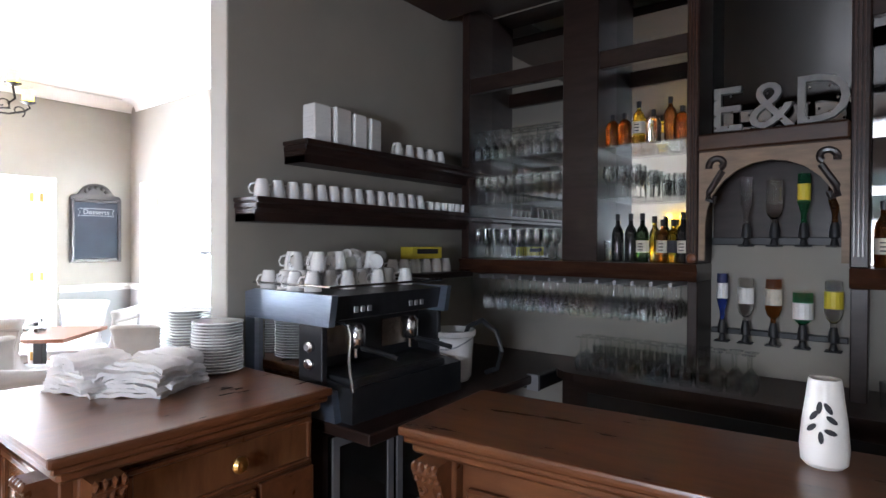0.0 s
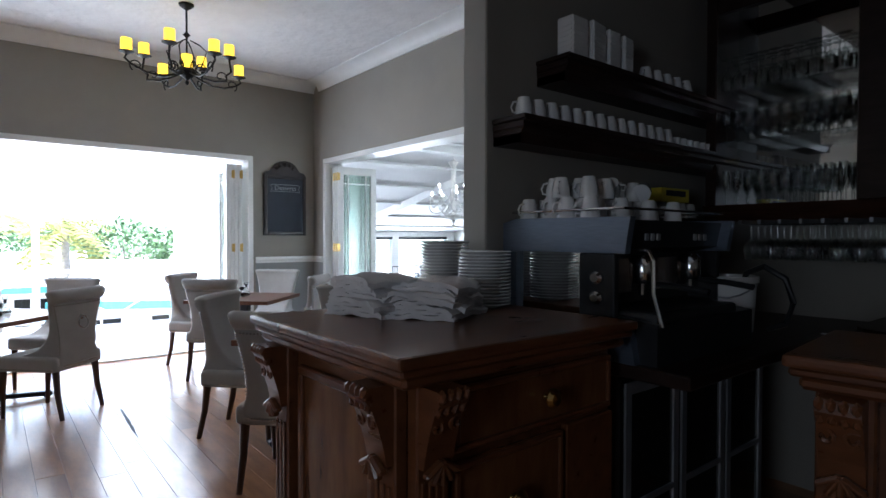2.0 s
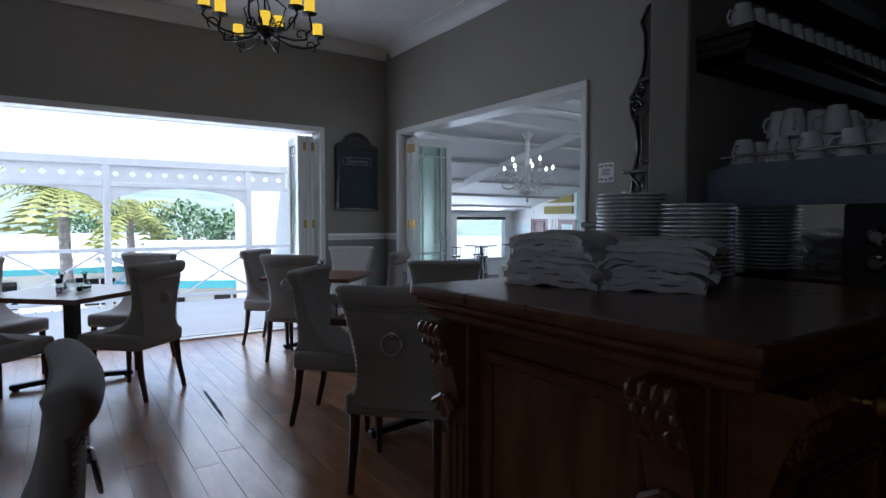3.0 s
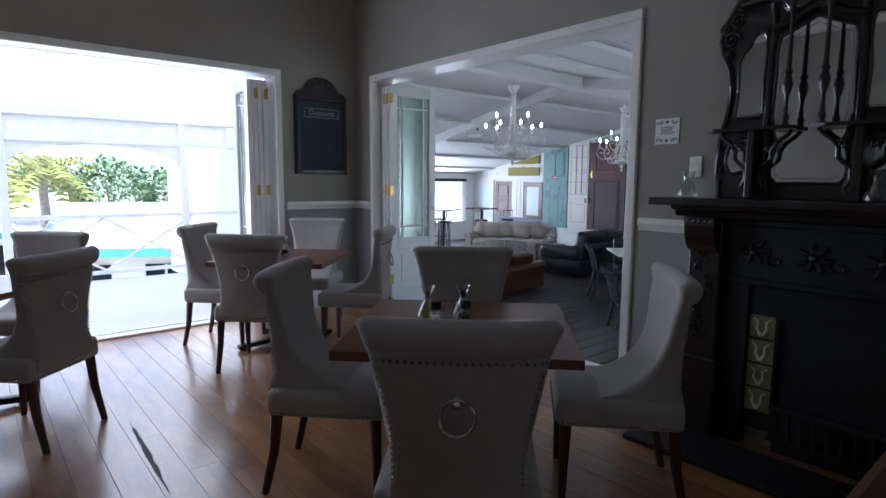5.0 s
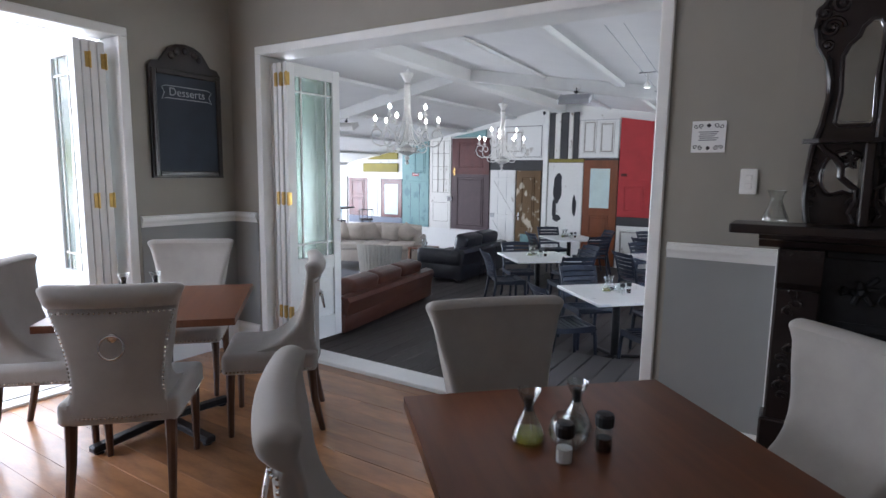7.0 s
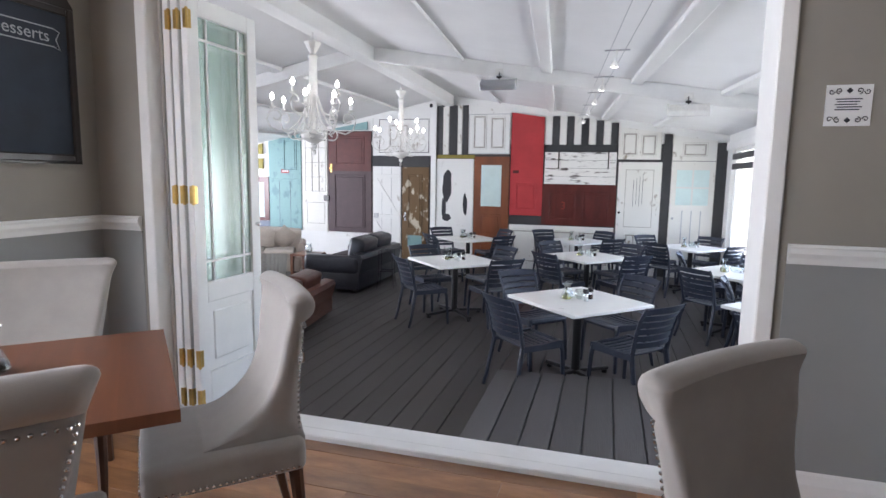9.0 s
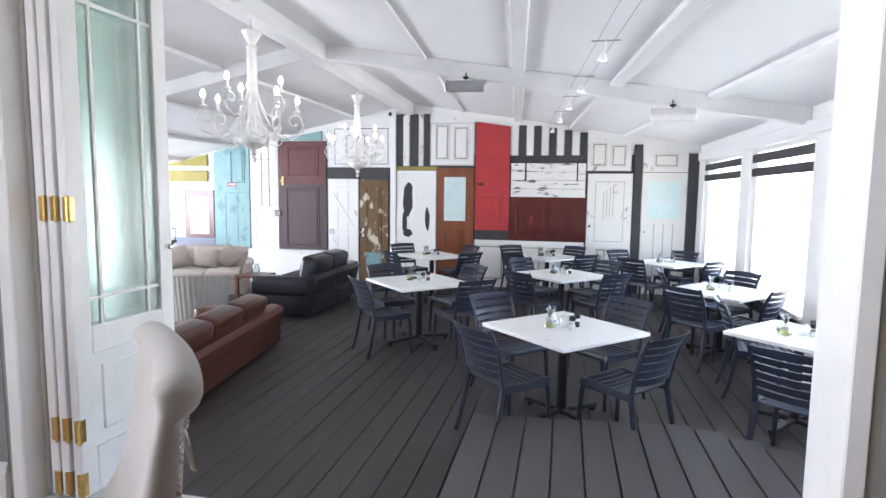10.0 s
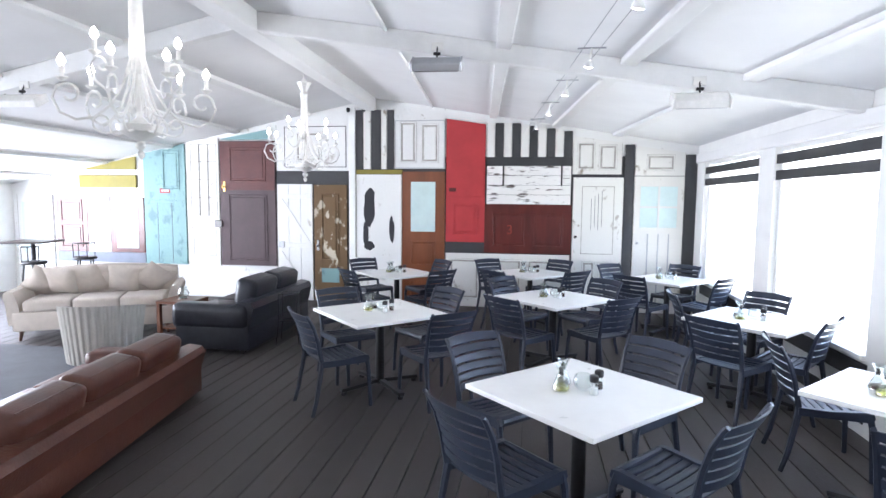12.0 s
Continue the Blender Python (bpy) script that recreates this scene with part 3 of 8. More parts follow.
for i, xb in enumerate((-5.74, -4.73, -3.79, -9.3, -10.6, -11.9, -13.2, -14.4)):
    east = xb > RX
    beam(f"trim_purlin_{i + 1}", pose(xb, (YN + 0.25 + YG) / 2, roof_z(xb) - 0.025, 0.77 if east else 0, math.degrees(math.atan(SE_)) if east else -math.degrees(math.atan(SW_)), 4.86 if east else 0), 0.13, YG - YN - 0.3, 0.055, "white painted purlin")
beam("trim_conduit", pose(-6.76, (YN + 0.25 + YG) / 2, roof_z(-6.76) - 0.02, 0.77, math.degrees(math.atan(SE_)), 4.86), 0.035, YG - YN - 0.3, 0.035, "narrow white cable conduit on the ceiling")
beam("trim_wall_plate", pose(XG + 0.01, (YN + YG) / 2 + 0.1, 2.03), 0.12, YG - YN - 0.3, 0.14, "white wall plate over the windows")

# landing
bm = B()
prism(bm, [(-5.78, YN + 0.25), (-5.78, 5.56), (-4.3, 5.72), (-3.75, 5.42), (-3.2, 5.0), (-3.2, YN + 0.25)], "z", DZ, PZ - 0.024)
landing = struct("floor_landing", bm, M["black"], "charcoal decking step below the sunroom door", "step")

# ---- dining chairs ----
def dining_chair_master():
    t = thing("dining_chair", "greige linen dining chair with rolled back, studs and pull ring", "chair", group="upholstered dining chairs")
    # back: side profile lofted across a width that flares to the top
    inner = [(0.16, 0.47), (0.02, 0.50), (-0.09, 0.56), (-0.155, 0.64), (-0.19, 0.74), (-0.205, 0.85), (-0.22, 0.93)]
    roll = [(-0.255 + 0.052 * math.cos(radians(a)), 0.955 + 0.052 * math.sin(radians(a))) for a in (30, 60, 90, 120, 150, 180, 210, 240, 265)]
    outer = [(-0.272, 0.885), (-0.268, 0.80), (-0.262, 0.68), (-0.262, 0.55), (-0.262, 0.42), (-0.24, 0.40), (0.10, 0.40)]

    def spline(p, k=3):
        out = []
        for i in range(len(p) - 1):
            p0, p1, p2, p3 = p[max(0, i - 1)], p[i], p[i + 1], p[min(len(p) - 1, i + 2)]
            for s in range(k):
                u = s / k
                out.append(tuple(0.5 * (2 * p1[j] + (p2[j] - p0[j]) * u + (2 * p0[j] - 5 * p1[j] + 4 * p2[j] - p3[j]) * u * u + (3 * p1[j] - p0[j] - 3 * p2[j] + p3[j]) * u ** 3) for j in (0, 1)))
        return out + [p[-1]]

    prof = spline(inner + roll, 2) + spline(outer[:5], 2) + outer[5:]
    mids = ((0.5, -0.12), (0.56, -0.175), (0.64, -0.21), (0.74, -0.226), (0.85, -0.238), (0.93, -0.25), (1.02, -0.255))

    def mid(z):
        for (za, ya), (zb, yb) in zip(mids, mids[1:]):
            if z <= zb:
                return ya + (yb - ya) * max(0.0, (z - za) / (zb - za))
        return mids[-1][1]

    def half(z):
        k = max(0.0, min(1.0, (z - 0.40) / 0.6))
        return 0.206 - 0.012 * math.sin(math.pi * min(1, k * 1.35)) + 0.085 * k ** 2.4

    bm = B()
    grid = []
    ends = (0.0, 0.008, 0.025, 0.055, 0.1, 0.16)
    for u in [-1 + d for d in ends] + [-0.6, -0.3, 0.0, 0.3, 0.6] + [1 - d for d in ends[::-1]]:
        d = min(1.0, (1 - abs(u)) / 0.14)
        edge = 0.3 + 0.7 * math.sqrt(1 - (1 - d) ** 2)
        row = []
        for y, z in prof:
            yc = mid(z)
            bow = 0.028 * (u * u) * (1 if z > 0.52 else 0.3)
            zz = 0.955 + (z - 0.955) * (0.35 + 0.65 * edge) if z > 0.955 else z
            row.append(bm.verts.new((u * half(z), yc + (y - yc) * (edge if z > 0.5 else 1) + bow, zz)))
        grid.append(row)
    n = len(prof)
    for a, b in zip(grid, grid[1:]):
        for i in range(n):
            j = (i + 1) % n
            bm.faces.new((a[i], a[j], b[j], b[i]))
    bm.faces.new(grid[0][::-1])
    bm.faces.new(grid[-1])
    part("backrest", bm, M["linen"], t, "", True)
    s = B()
    box(s, -0.25, 0.25, -0.25, 0.27, 0.37, 0.485, bev=0.035, seg=3)
    for v in s.verts:
        if v.co.z > 0.45:
            v.co.z += 0.018 * (1 - (v.co.x / 0.25) ** 2) * (1 - ((v.co.y - 0.01) / 0.26) ** 2)
        v.co.x *= 1.0 + 0.06 * (v.co.y + 0.25)
    part("seat", s, M["linen"], t, "", True)
    for sx in (-1, 1):
        part("leg", tube(B(), [(sx * 0.215, 0.225, 0.37), (sx * 0.215, 0.23, 0.18), (sx * 0.212, 0.232, 0.0)], 0.026, 8, 0.016), M["leg"], t, "tapered walnut-stained leg", True)
        part("leg", tube(B(), [(sx * 0.205, -0.215, 0.38), (sx * 0.207, -0.232, 0.2), (sx * 0.212, -0.275, 0.0)], 0.027, 8, 0.017), M["leg"], t, "splayed walnut-stained leg", True)
    nb = B()
    def stud(p, d):
        bmesh.ops.create_icosphere(nb, subdivisions=1, radius=0.0065, matrix=Matrix.Translation(p))
    for sx in (-1, 1):
        for i in range(26):
            z = 0.41 + i * 0.019
            stud((sx * (half(z) - 0.012), -0.236 - (0.0 if z < 0.8 else 0.004), z), 0)
    for i in range(23):
        u = -0.188 + 0.376 * i / 22
        stud((u, -0.262 + 0.028 * (u / 0.22) ** 2, 0.41), 0)
        u *= 1.24
        stud((u, -0.272 + 0.022 * (u / 0.25) ** 2, 0.885), 0)
    for sx in (-1, 1):
        for i in range(24):
            stud((sx * (0.249 + 0.015 * (-0.22 + 0.02 * i + 0.25)), -0.22 + 0.02 * i, 0.392), 0)
    for i in range(20):
        stud((-0.23 + 0.0242 * i, 0.272, 0.392), 0)
    tagged(part("nailhead_trim", nb, M["chrome"], t, "row of pewter nailheads"), kind="stuff")
    r = B()
    lathe(r, [(0.022, 0), (0.02, 0.008), (0.008, 0.014)], 12, m=pose(0, -0.266, 0.775, 90, 0, 0))
    torus(r, 0.05, 0.006, pose(0, -0.285, 0.735, 80, 0, 0))
    part("pull_ring", r, M["chrome"], t, "chrome pull ring")
    return t


CH = dining_chair_master()


def face_deg(dx, dy):
    return math.degrees(math.atan2(dy, dx)) - 90


first = True
for cx, cy, dx, dy in [(-3.58, 1.41, -0.72, 0.70), (-4.53, 1.49, 0.70, 0.70), (-3.64, 2.40, -0.75, -0.66), (-4.50, 2.25, 0.74, -0.67),
                       (-6.33, 1.86, -0.70, 0.72), (-7.12, 1.88, 0.72, 0.70), (-6.28, 2.68, -0.72, -0.70), (-7.2, 2.72, 0.70, -0.72),
                       (-5.97, 0.40, -0.72, -0.70), (-6.02, -0.46, -0.70, 0.72), (-6.98, 0.50, 0.70, -0.70), (-7.0, -0.50, 0.70, 0.70),
                       (-2.6, -0.29, 0.0, -1.0)]:
    m = pose(cx, cy, 0, 0, 0, face_deg(dx, dy))
    if first:
        CH.matrix_basis = m
        first = False
    else:
        copy_thing(CH, m)


# ---- dining tables and cruets ----
def dining_table(cx, cy, rz, side=0.92):
    t = thing("dining_table", "square reddish wooden dining table on a black pedestal", "table", pose(cx, cy, 0, 0, 0, rz), "dining tables")
    h = side / 2
    for k in range(6):
        w = side / 6
        part("top_plank", bx(-h + k * w, -h + (k + 1) * w, -h, h, 0.715, 0.752), M["tabletop"], t, "reddish tabletop stave")
    part("column", bx(-0.045, 0.045, -0.045, 0.045, 0.06, 0.69, bev=0.006), M["blackmetal"], t)
    part("top_plate", bx(-0.25, 0.25, -0.25, 0.25, 0.69, 0.714), M["blackmetal"], t)
    for a in range(4):
        q = B()
        obox(q, pose(0, 0, 0, 0, 0, 45 + 90 * a) @ pose(0.21, 0, 0.045, 0, 4, 0), 0.42, 0.06, 0.04, bev=0.008)
        lathe(q, [(0.025, 0), (0.025, 0.03)], 10, at=(0.38 * math.cos(radians(45 + 90 * a)), 0.38 * math.sin(radians(45 + 90 * a)), 0))
        part("foot", q, M["blackmetal"], t)
    return t


T1 = (-4.09, 1.88)
T2 = (-6.72, 2.24)
T3 = (-6.5, 0.02)
dining_table(*T1, 44, 0.94)
dining_table(*T2, 45)
dining_table(*T3, 45)


def cruet_master(full, label):
    t = thing("cruet_bottle", label, "cruet", group="table condiments")
    part("bottle", lathe(B(), [(0.0, 0.004), (0.042, 0.0), (0.049, 0.008), (0.047, 0.02), (0.036, 0.05), (0.02, 0.08), (0.0155, 0.095), (0.0155, 0.108), (0.026, 0.13), (0.034, 0.15), (0.032, 0.151), (0.024, 0.131), (0.013, 0.108), (0.013, 0.095), (0.018, 0.08), (0.034, 0.05), (0.045, 0.02), (0.0, 0.008)], 20), M["glass"], t, "", True)
    part("liquid", lathe(B(), [(0.0, 0.0085), (0.043, 0.009), (0.0445, 0.02), (0.041, 0.03), (0.0, 0.0305)], 16), full, t)
    part("stopper", lathe(B(), [(0.0, 0.088), (0.0125, 0.09), (0.0125, 0.112), (0.014, 0.128), (0.0, 0.13)], 12), M["black"], t, "dark cork stopper")
    return t


def shaker_master(fill, label):
    t = thing("shaker", label, "shaker", group="table condiments")
    part("jar", lathe(B(), [(0.0, 0.001), (0.022, 0.0), (0.025, 0.006), (0.023, 0.06), (0.019, 0.07), (0.0, 0.07)], 14), M["glass"], t, "clear glass jar", True)
    part("filling", lathe(B(), [(0.0, 0.004), (0.021, 0.004), (0.021, 0.04), (0.0, 0.041)], 12), fill, t)
    part("lid", lathe(B(), [(0.0205, 0.0702), (0.025, 0.074), (0.026, 0.1), (0.022, 0.108), (0.0, 0.11)], 14), M["black"], t, "black lid")
    return t


def bowl_master():
    return tagged(part("glass_bowl", lathe(B(), [(0.0, 0.004), (0.03, 0.0), (0.05, 0.02), (0.057, 0.045), (0.05, 0.075), (0.038, 0.09), (0.036, 0.089), (0.047, 0.074), (0.054, 0.045), (0.047, 0.022), (0.0, 0.009)], 20), M["glass"], None, "", True), "small round glass sugar bowl on the table", "bowl", "table condiments")


CR1 = cruet_master(M["oil"], "small glass cruet of olive oil with a black stopper")
CR2 = cruet_master(M["vinegar"], "small glass cruet of dark vinegar with a black stopper")
SH1 = shaker_master(M["china"], "salt shaker with a black lid")
SH2 = shaker_master(M["vinegar"], "pepper grinder jar with a black lid")
BW = bowl_master()
MASTERS = {"cr1": CR1, "cr2": CR2, "sh1": SH1, "sh2": SH2, "bw": BW}
used = set()


def put(key, m):
    if key not in used:
        used.add(key)
        MASTERS[key].matrix_basis = m
        return MASTERS[key]
    return copy_thing(MASTERS[key], m)


def condiments(cx, cy, z, rz, dark=False):
    base = pose(cx, cy, z, 0, 0, rz)
    put("cr2" if dark else "cr1", base @ pose(-0.1, 0.05, 0.0))
    put("cr2", base @ pose(0.06, 0.09, 0.0))
    put("bw", base @ pose(0.0, 0.0, 0.0))
    put("sh1", base @ pose(-0.045, -0.08, 0.0))
    put("sh2", base @ pose(0.085, -0.04, 0.0))


condiments(T1[0] - 0.08, T1[1] - 0.02, 0.7525, 42)
condiments(T2[0] - 0.12, T2[1] - 0.05, 0.7525, 40, True)
condiments(T3[0], T3[1], 0.7525, 60, True)


# ---- dessert chalkboard, notice, switch ----
t = thing("chalkboard", "black dessert chalkboard with an arched carved frame", "chalkboard", pose(XW, 0, 0))
q = B()
outline = [(2.85, 1.44), (3.45, 1.44), (3.45, 2.25), (3.42, 2.29), (3.36, 2.30)] + [(3.15 + 0.18 * math.cos(radians(a)), 2.32 + 0.125 * math.sin(radians(a))) for a in (15, 40, 65, 90, 115, 140, 165)] + [(2.94, 2.30), (2.88, 2.29), (2.85, 2.25)]
prism(q, outline, "x", 0.004, 0.03)
part("frame", q, M["ebony"], t)
for nm, a in (("moulding", (2.86, 2.90, 1.45, 2.24)), ("moulding", (3.40, 3.44, 1.45, 2.24))):
    part(nm, bx(0.03, 0.045, *a, bev=0.006), M["ebony"], t)
part("moulding", bx(0.03, 0.045, 2.90, 3.40, 1.45, 1.49, bev=0.006), M["ebony"], t)
part("moulding", bx(0.03, 0.045, 2.90, 3.40, 2.20, 2.24, bev=0.006), M["ebony"], t)
q = B()
for a in (25, 55, 90, 125, 155):
    bmesh.ops.create_icosphere(q, subdivisions=2, radius=0.028, matrix=Matrix.Translation((0.03, 3.15 + 0.13 * math.cos(radians(a)), 2.31 + 0.085 * math.sin(radians(a)))) @ Matrix.Diagonal((0.5, 1, 1, 1)))
part("carved_crest", q, M["ebony"], t)
part("slate", bx(0.03, 0.033, 2.90, 3.40, 1.49, 2.20), M["slate"], t)
q = B()
for z0 in (2.03, 2.12):
    box(q, 0.0335, 0.035, 2.975, 3.325, z0, z0 + 0.006)
for y0, s in ((2.975, 1), (3.325, -1)):
    tube(q, [(0.0345, y0, 2.033), (0.0345, y0 - s * 0.035, 2.02), (0.0345, y0 - s * 0.012, 2.07), (0.0345, y0 - s * 0.035, 2.11), (0.0345, y0, 2.123)], 0.003, 4)
part("chalk_banner", q, M["chalk"], t)
lettering("chalk_word", "Desserts", 0.085, M["chalk"], t, pose(0.0345, 3.15, 2.078, 90, 0, 90), 0.0006)

t = thing("notice", "small framed printed paper notice on the wall", "notice", pose(-4.09, YN, 1.7))
part("sheet", bx(-0.078, 0.078, -0.006, -0.001, -0.078, 0.078), M["paper"], t)
q = B()
for k, z in enumerate((0.022, 0.012, 0.002, -0.008, -0.018)):
    box(q, -0.045 + 0.006 * (k % 2), 0.045 - 0.008 * (k % 3), -0.0075, -0.006, z, z + 0.004)
part("text_line", q, M["slate"], t)
q = B()
for s in (-1, 1):
    for sx in (-1, 1):
        tube(q, [(sx * (0.012 + x), -0.007, s * z) for x, z in spiral(0.022, 0.055, 0.012, 0.003, -90, 330, 12)], 0.0022, 4)
        tube(q, [(sx * (0.012 + x), -0.007, s * z) for x, z in spiral(0.048, 0.052, 0.011, 0.003, 180, 560, 12)], 0.002, 4)
    obox(q, pose(0, -0.007, s * 0.056, 0, 45, 0), 0.016, 0.002, 0.016)
part("ornament", q, M["ink"], t)

t = thing("light_switch", "white double light switch plate on the wall", "switch", pose(-3.895, YN, 1.48))
part("plate", bx(-0.038, 0.038, -0.012, -0.001, -0.062, 0.062, bev=0.008, seg=2), M["white"], t)
for z in (0.018, -0.022):
    part("rocker", bx(-0.016, 0.016, -0.018, -0.012, z - 0.014, z + 0.014, bev=0.003), M["white"], t)


# ---- fireplace ----
t = thing("fireplace", "blackened cast iron fireplace with carved mantel and tiled cheeks", "fireplace", Matrix.Translation((-3.02, 3.36, 0)) @ Matrix.Diagonal((1.13, 1, 1, 1)))
W2 = 0.56
part("mantel_shelf", bx(-0.80, 0.63, -0.26, -0.002, 1.265, 1.305, bev=0.008, seg=2), M["ebony"], t, "moulded black mantel shelf")
q = prism(B(), [(-0.002, 1.265), (-0.22, 1.265), (-0.21, 1.245), (-0.17, 1.235), (-0.15, 1.205), (-0.002, 1.205)], "x", -0.70, 0.62)
part("mantel_moulding", q, M["ebony"], t)
for sx in (-1, 1):
    xo = sx * W2
    part("pilaster", bx(xo - 0.075, xo + 0.075, -0.13, -0.002, 0.12, 1.2, bev=0.008), M["ebony"], t)
    part("plinth", bx(xo - 0.09, xo + 0.09, -0.15, -0.002, 0.0, 0.14 + 0.3, bev=0.008), M["ebony"], t)
    q = B()
    prism(q, [(-0.13, 1.205), (-0.215, 1.205)] + [(-0.13 - 0.085 * math.cos(radians(a)), 1.19 - 0.17 * math.sin(radians(a))) for a in (10, 30, 50, 70, 90)], "x", xo - 0.07, xo + 0.07)
    for j in range(3):
        for i in range(5):
            bmesh.ops.create_icosphere(q, subdivisions=1, radius=0.014, matrix=Matrix.Translation((xo - 0.056 + 0.028 * i, -0.205 + 0.028 * j, 1.185 - 0.045 * j)))
    part("corbel", q, M["ebony"], t, "carved beaded corbel")
    q = B()
    rnd = random.Random(5 + sx)
    for k in range(13):
        z = 0.55 + 0.042 * k
        x = xo + rnd.uniform(-0.04, 0.04)
        tube(q, [(x + a, -0.134, z + b) for a, b in spiral(0, 0, 0.024, 0.006, 90 * k, 90 * k + 330, 9)], 0.006, 5)
    part("carved_scroll", q, M["ebony"], t)
for a in ((-0.485, 0.485, 0.88, 1.2), (-0.485, -0.37, 0.0, 0.88), (0.37, 0.485, 0.0, 0.88)):
    part("surround", bx(a[0], a[1], -0.07, -0.002, a[2], a[3]), M["iron"], t, "cast iron surround")
for z in (0.865, 1.165):
    part("surround_moulding", bx(-0.48, 0.48, -0.085, -0.07, z, z + 0.035, bev=0.006), M["iron"], t)
q = B()
rnd = random.Random(2)
for gx in (-0.36, -0.12, 0.12, 0.36):
    for k in range(7):
        a = 50 * k
        obox(q, pose(gx + 0.045 * math.cos(radians(a)), -0.075, 1.03 + 0.04 * math.sin(radians(a)) + rnd.uniform(-0.02, 0.02), 0, -a, 0), 0.055, 0.018, 0.022, bev=0.006)
    bmesh.ops.create_icosphere(q, subdivisions=1, radius=0.022, matrix=Matrix.Translation((gx, -0.077, 1.03)))
    tube(q, [(gx + a, -0.074, b) for a, b in spiral(0.09, 1.0, 0.04, 0.01, 120, 480, 12)], 0.007, 5)
tagged(part("garland", q, M["iron"], t), "cast flower garland", kind="stuff")
for a in ((-0.37, -0.24, 0.1, 0.865), (0.24, 0.37, 0.1, 0.865), (-0.24, 0.24, 0.7, 0.865)):
    part("insert_panel", bx(a[0], a[1], -0.05, -0.01, a[2], a[3]), M["iron"], t)
for sx in (-1, 1):
    for k in range(4):
        tl = part("tile", bx(sx * 0.305 - 0.055, sx * 0.305 + 0.055, -0.056, -0.05, 0.2 + 0.13 * k, 0.32 + 0.13 * k, bev=0.002), M["tile"], t, "glazed olive and cream tile")
        q = B()
        for s2 in (-1, 1):
            tube(q, [(sx * 0.305 + s2 * a, -0.058, 0.2 + 0.13 * k + b) for a, b in ((0.002, 0.015), (0.02, 0.05), (0.018, 0.085), (0.036, 0.105))], 0.009, 5, 0.004)
        part("tile_leaf", q, M["label_cream"], tl)
part("firebox", bx(-0.24, 0.24, -0.03, -0.005, 0.0, 0.7), M["black"], t)
q = B()
for k in range(9):
    box(q, -0.2 + 0.05 * k - 0.008, -0.2 + 0.05 * k + 0.008, -0.14, -0.12, 0.12, 0.26, bev=0.003)
box(q, -0.23, 0.23, -0.145, -0.115, 0.255, 0.28, bev=0.004)
box(q, -0.23, 0.23, -0.145, -0.03, 0.1, 0.12)
part("grate", q, M["iron"], t)
part("hearth", bx(-0.75, 0.53, -0.5, -0.16, 0.0, 0.03, bev=0.006), M["iron"], t, "dark hearth slab")

# overmantel with mirrors
t = thing("overmantel", "black wooden overmantel with small mirrors and slim spindles", "overmantel", pose(-3.23, 3.36, 1.306))
side = [(-0.425, 0.0), (-0.44, 0.1), (-0.44, 0.2), (-0.43, 0.32), (-0.405, 0.42), (-0.39, 0.52), (-0.39, 0.6), (-0.405, 0.68), (-0.44, 0.745), (-0.455, 0.81), (-0.445, 0.88), (-0.41, 0.94), (-0.365, 1.02), (-0.34, 1.14), (-0.345, 1.3), (-0.38, 1.38), (-0.33, 1.47), (-0.18, 1.55)]
outline = side + [(0.0, 1.64)] + [(-x, z) for x, z in side[::-1]]
part("back_board", prism(B(), outline, "y", -0.035, -0.003), M["ebony"], t)
for sx in (-1, 1):
    part("edge_bead", tube(B(), [(sx * (x + 0.012) * -1, -0.036, z) for x, z in side], 0.013, 6), M["ebony"], t, "", True)
    part("inner_post", tube(B(), [(sx * 0.19, -0.04, 0.03), (sx * 0.193, -0.042, 0.35), (sx * 0.19, -0.042, 0.7), (sx * 0.185, -0.04, 0.84), (sx * 0.2, -0.04, 1.0), (sx * 0.26, -0.04, 1.2)], 0.018, 8), M["ebony"], t, "", True)


def mirror_pane(poly, depth=-0.042):
    g = part("mirror", prism(B(), poly, "y", depth, -0.036), M["mirror"], t, "bevelled mirror")
    part("mirror_rim", tube(B(), [(x, depth, z) for x, z in poly + poly[:2]], 0.009, 6), M["ebony"], g)
    cx = sum(p[0] for p in poly) / len(poly)
    cz = sum(p[1] for p in poly) / len(poly)
    inner = [(cx + (x - cx) * 0.86, cz + (z - cz) * 0.93) for x, z in poly]
    part("bevel_line", tube(B(), [(x, depth - 0.0005, z) for x, z in inner + inner[:2]], 0.0015, 4), M["chrome"], g)


narrow = [(-0.35, 0.425), (-0.338, 0.54), (-0.345, 0.69), (-0.325, 0.735), (-0.295, 0.765), (-0.285, 0.80), (-0.255, 0.83), (-0.225, 0.83), (-0.212, 0.80), (-0.213, 0.72), (-0.222, 0.60), (-0.216, 0.43), (-0.23, 0.412), (-0.335, 0.41)]
lobe = [(-0.30 + 0.082 * math.cos(radians(a)), 0.205 + 0.105 * math.sin(radians(a))) for a in range(-45, 226, 15)] + [(-0.335, 0.125), (-0.30, 0.138), (-0.265, 0.125)]
for sx in (-1, 1):
    mirror_pane([(-sx * x, z) for x, z in narrow])
    mirror_pane([(-sx * x, z) for x, z in lobe])
half_m = [(-0.13, 0.078), (-0.16, 0.10), (-0.165, 0.16), (-0.15, 0.24), (-0.155, 0.34), (-0.17, 0.40), (-0.165, 0.60), (-0.165, 0.74), (-0.15, 0.79), (-0.09, 0.815)]
mirror_pane(half_m + [(0.0, 0.86)] + [(-x, z) for x, z in half_m[::-1]])
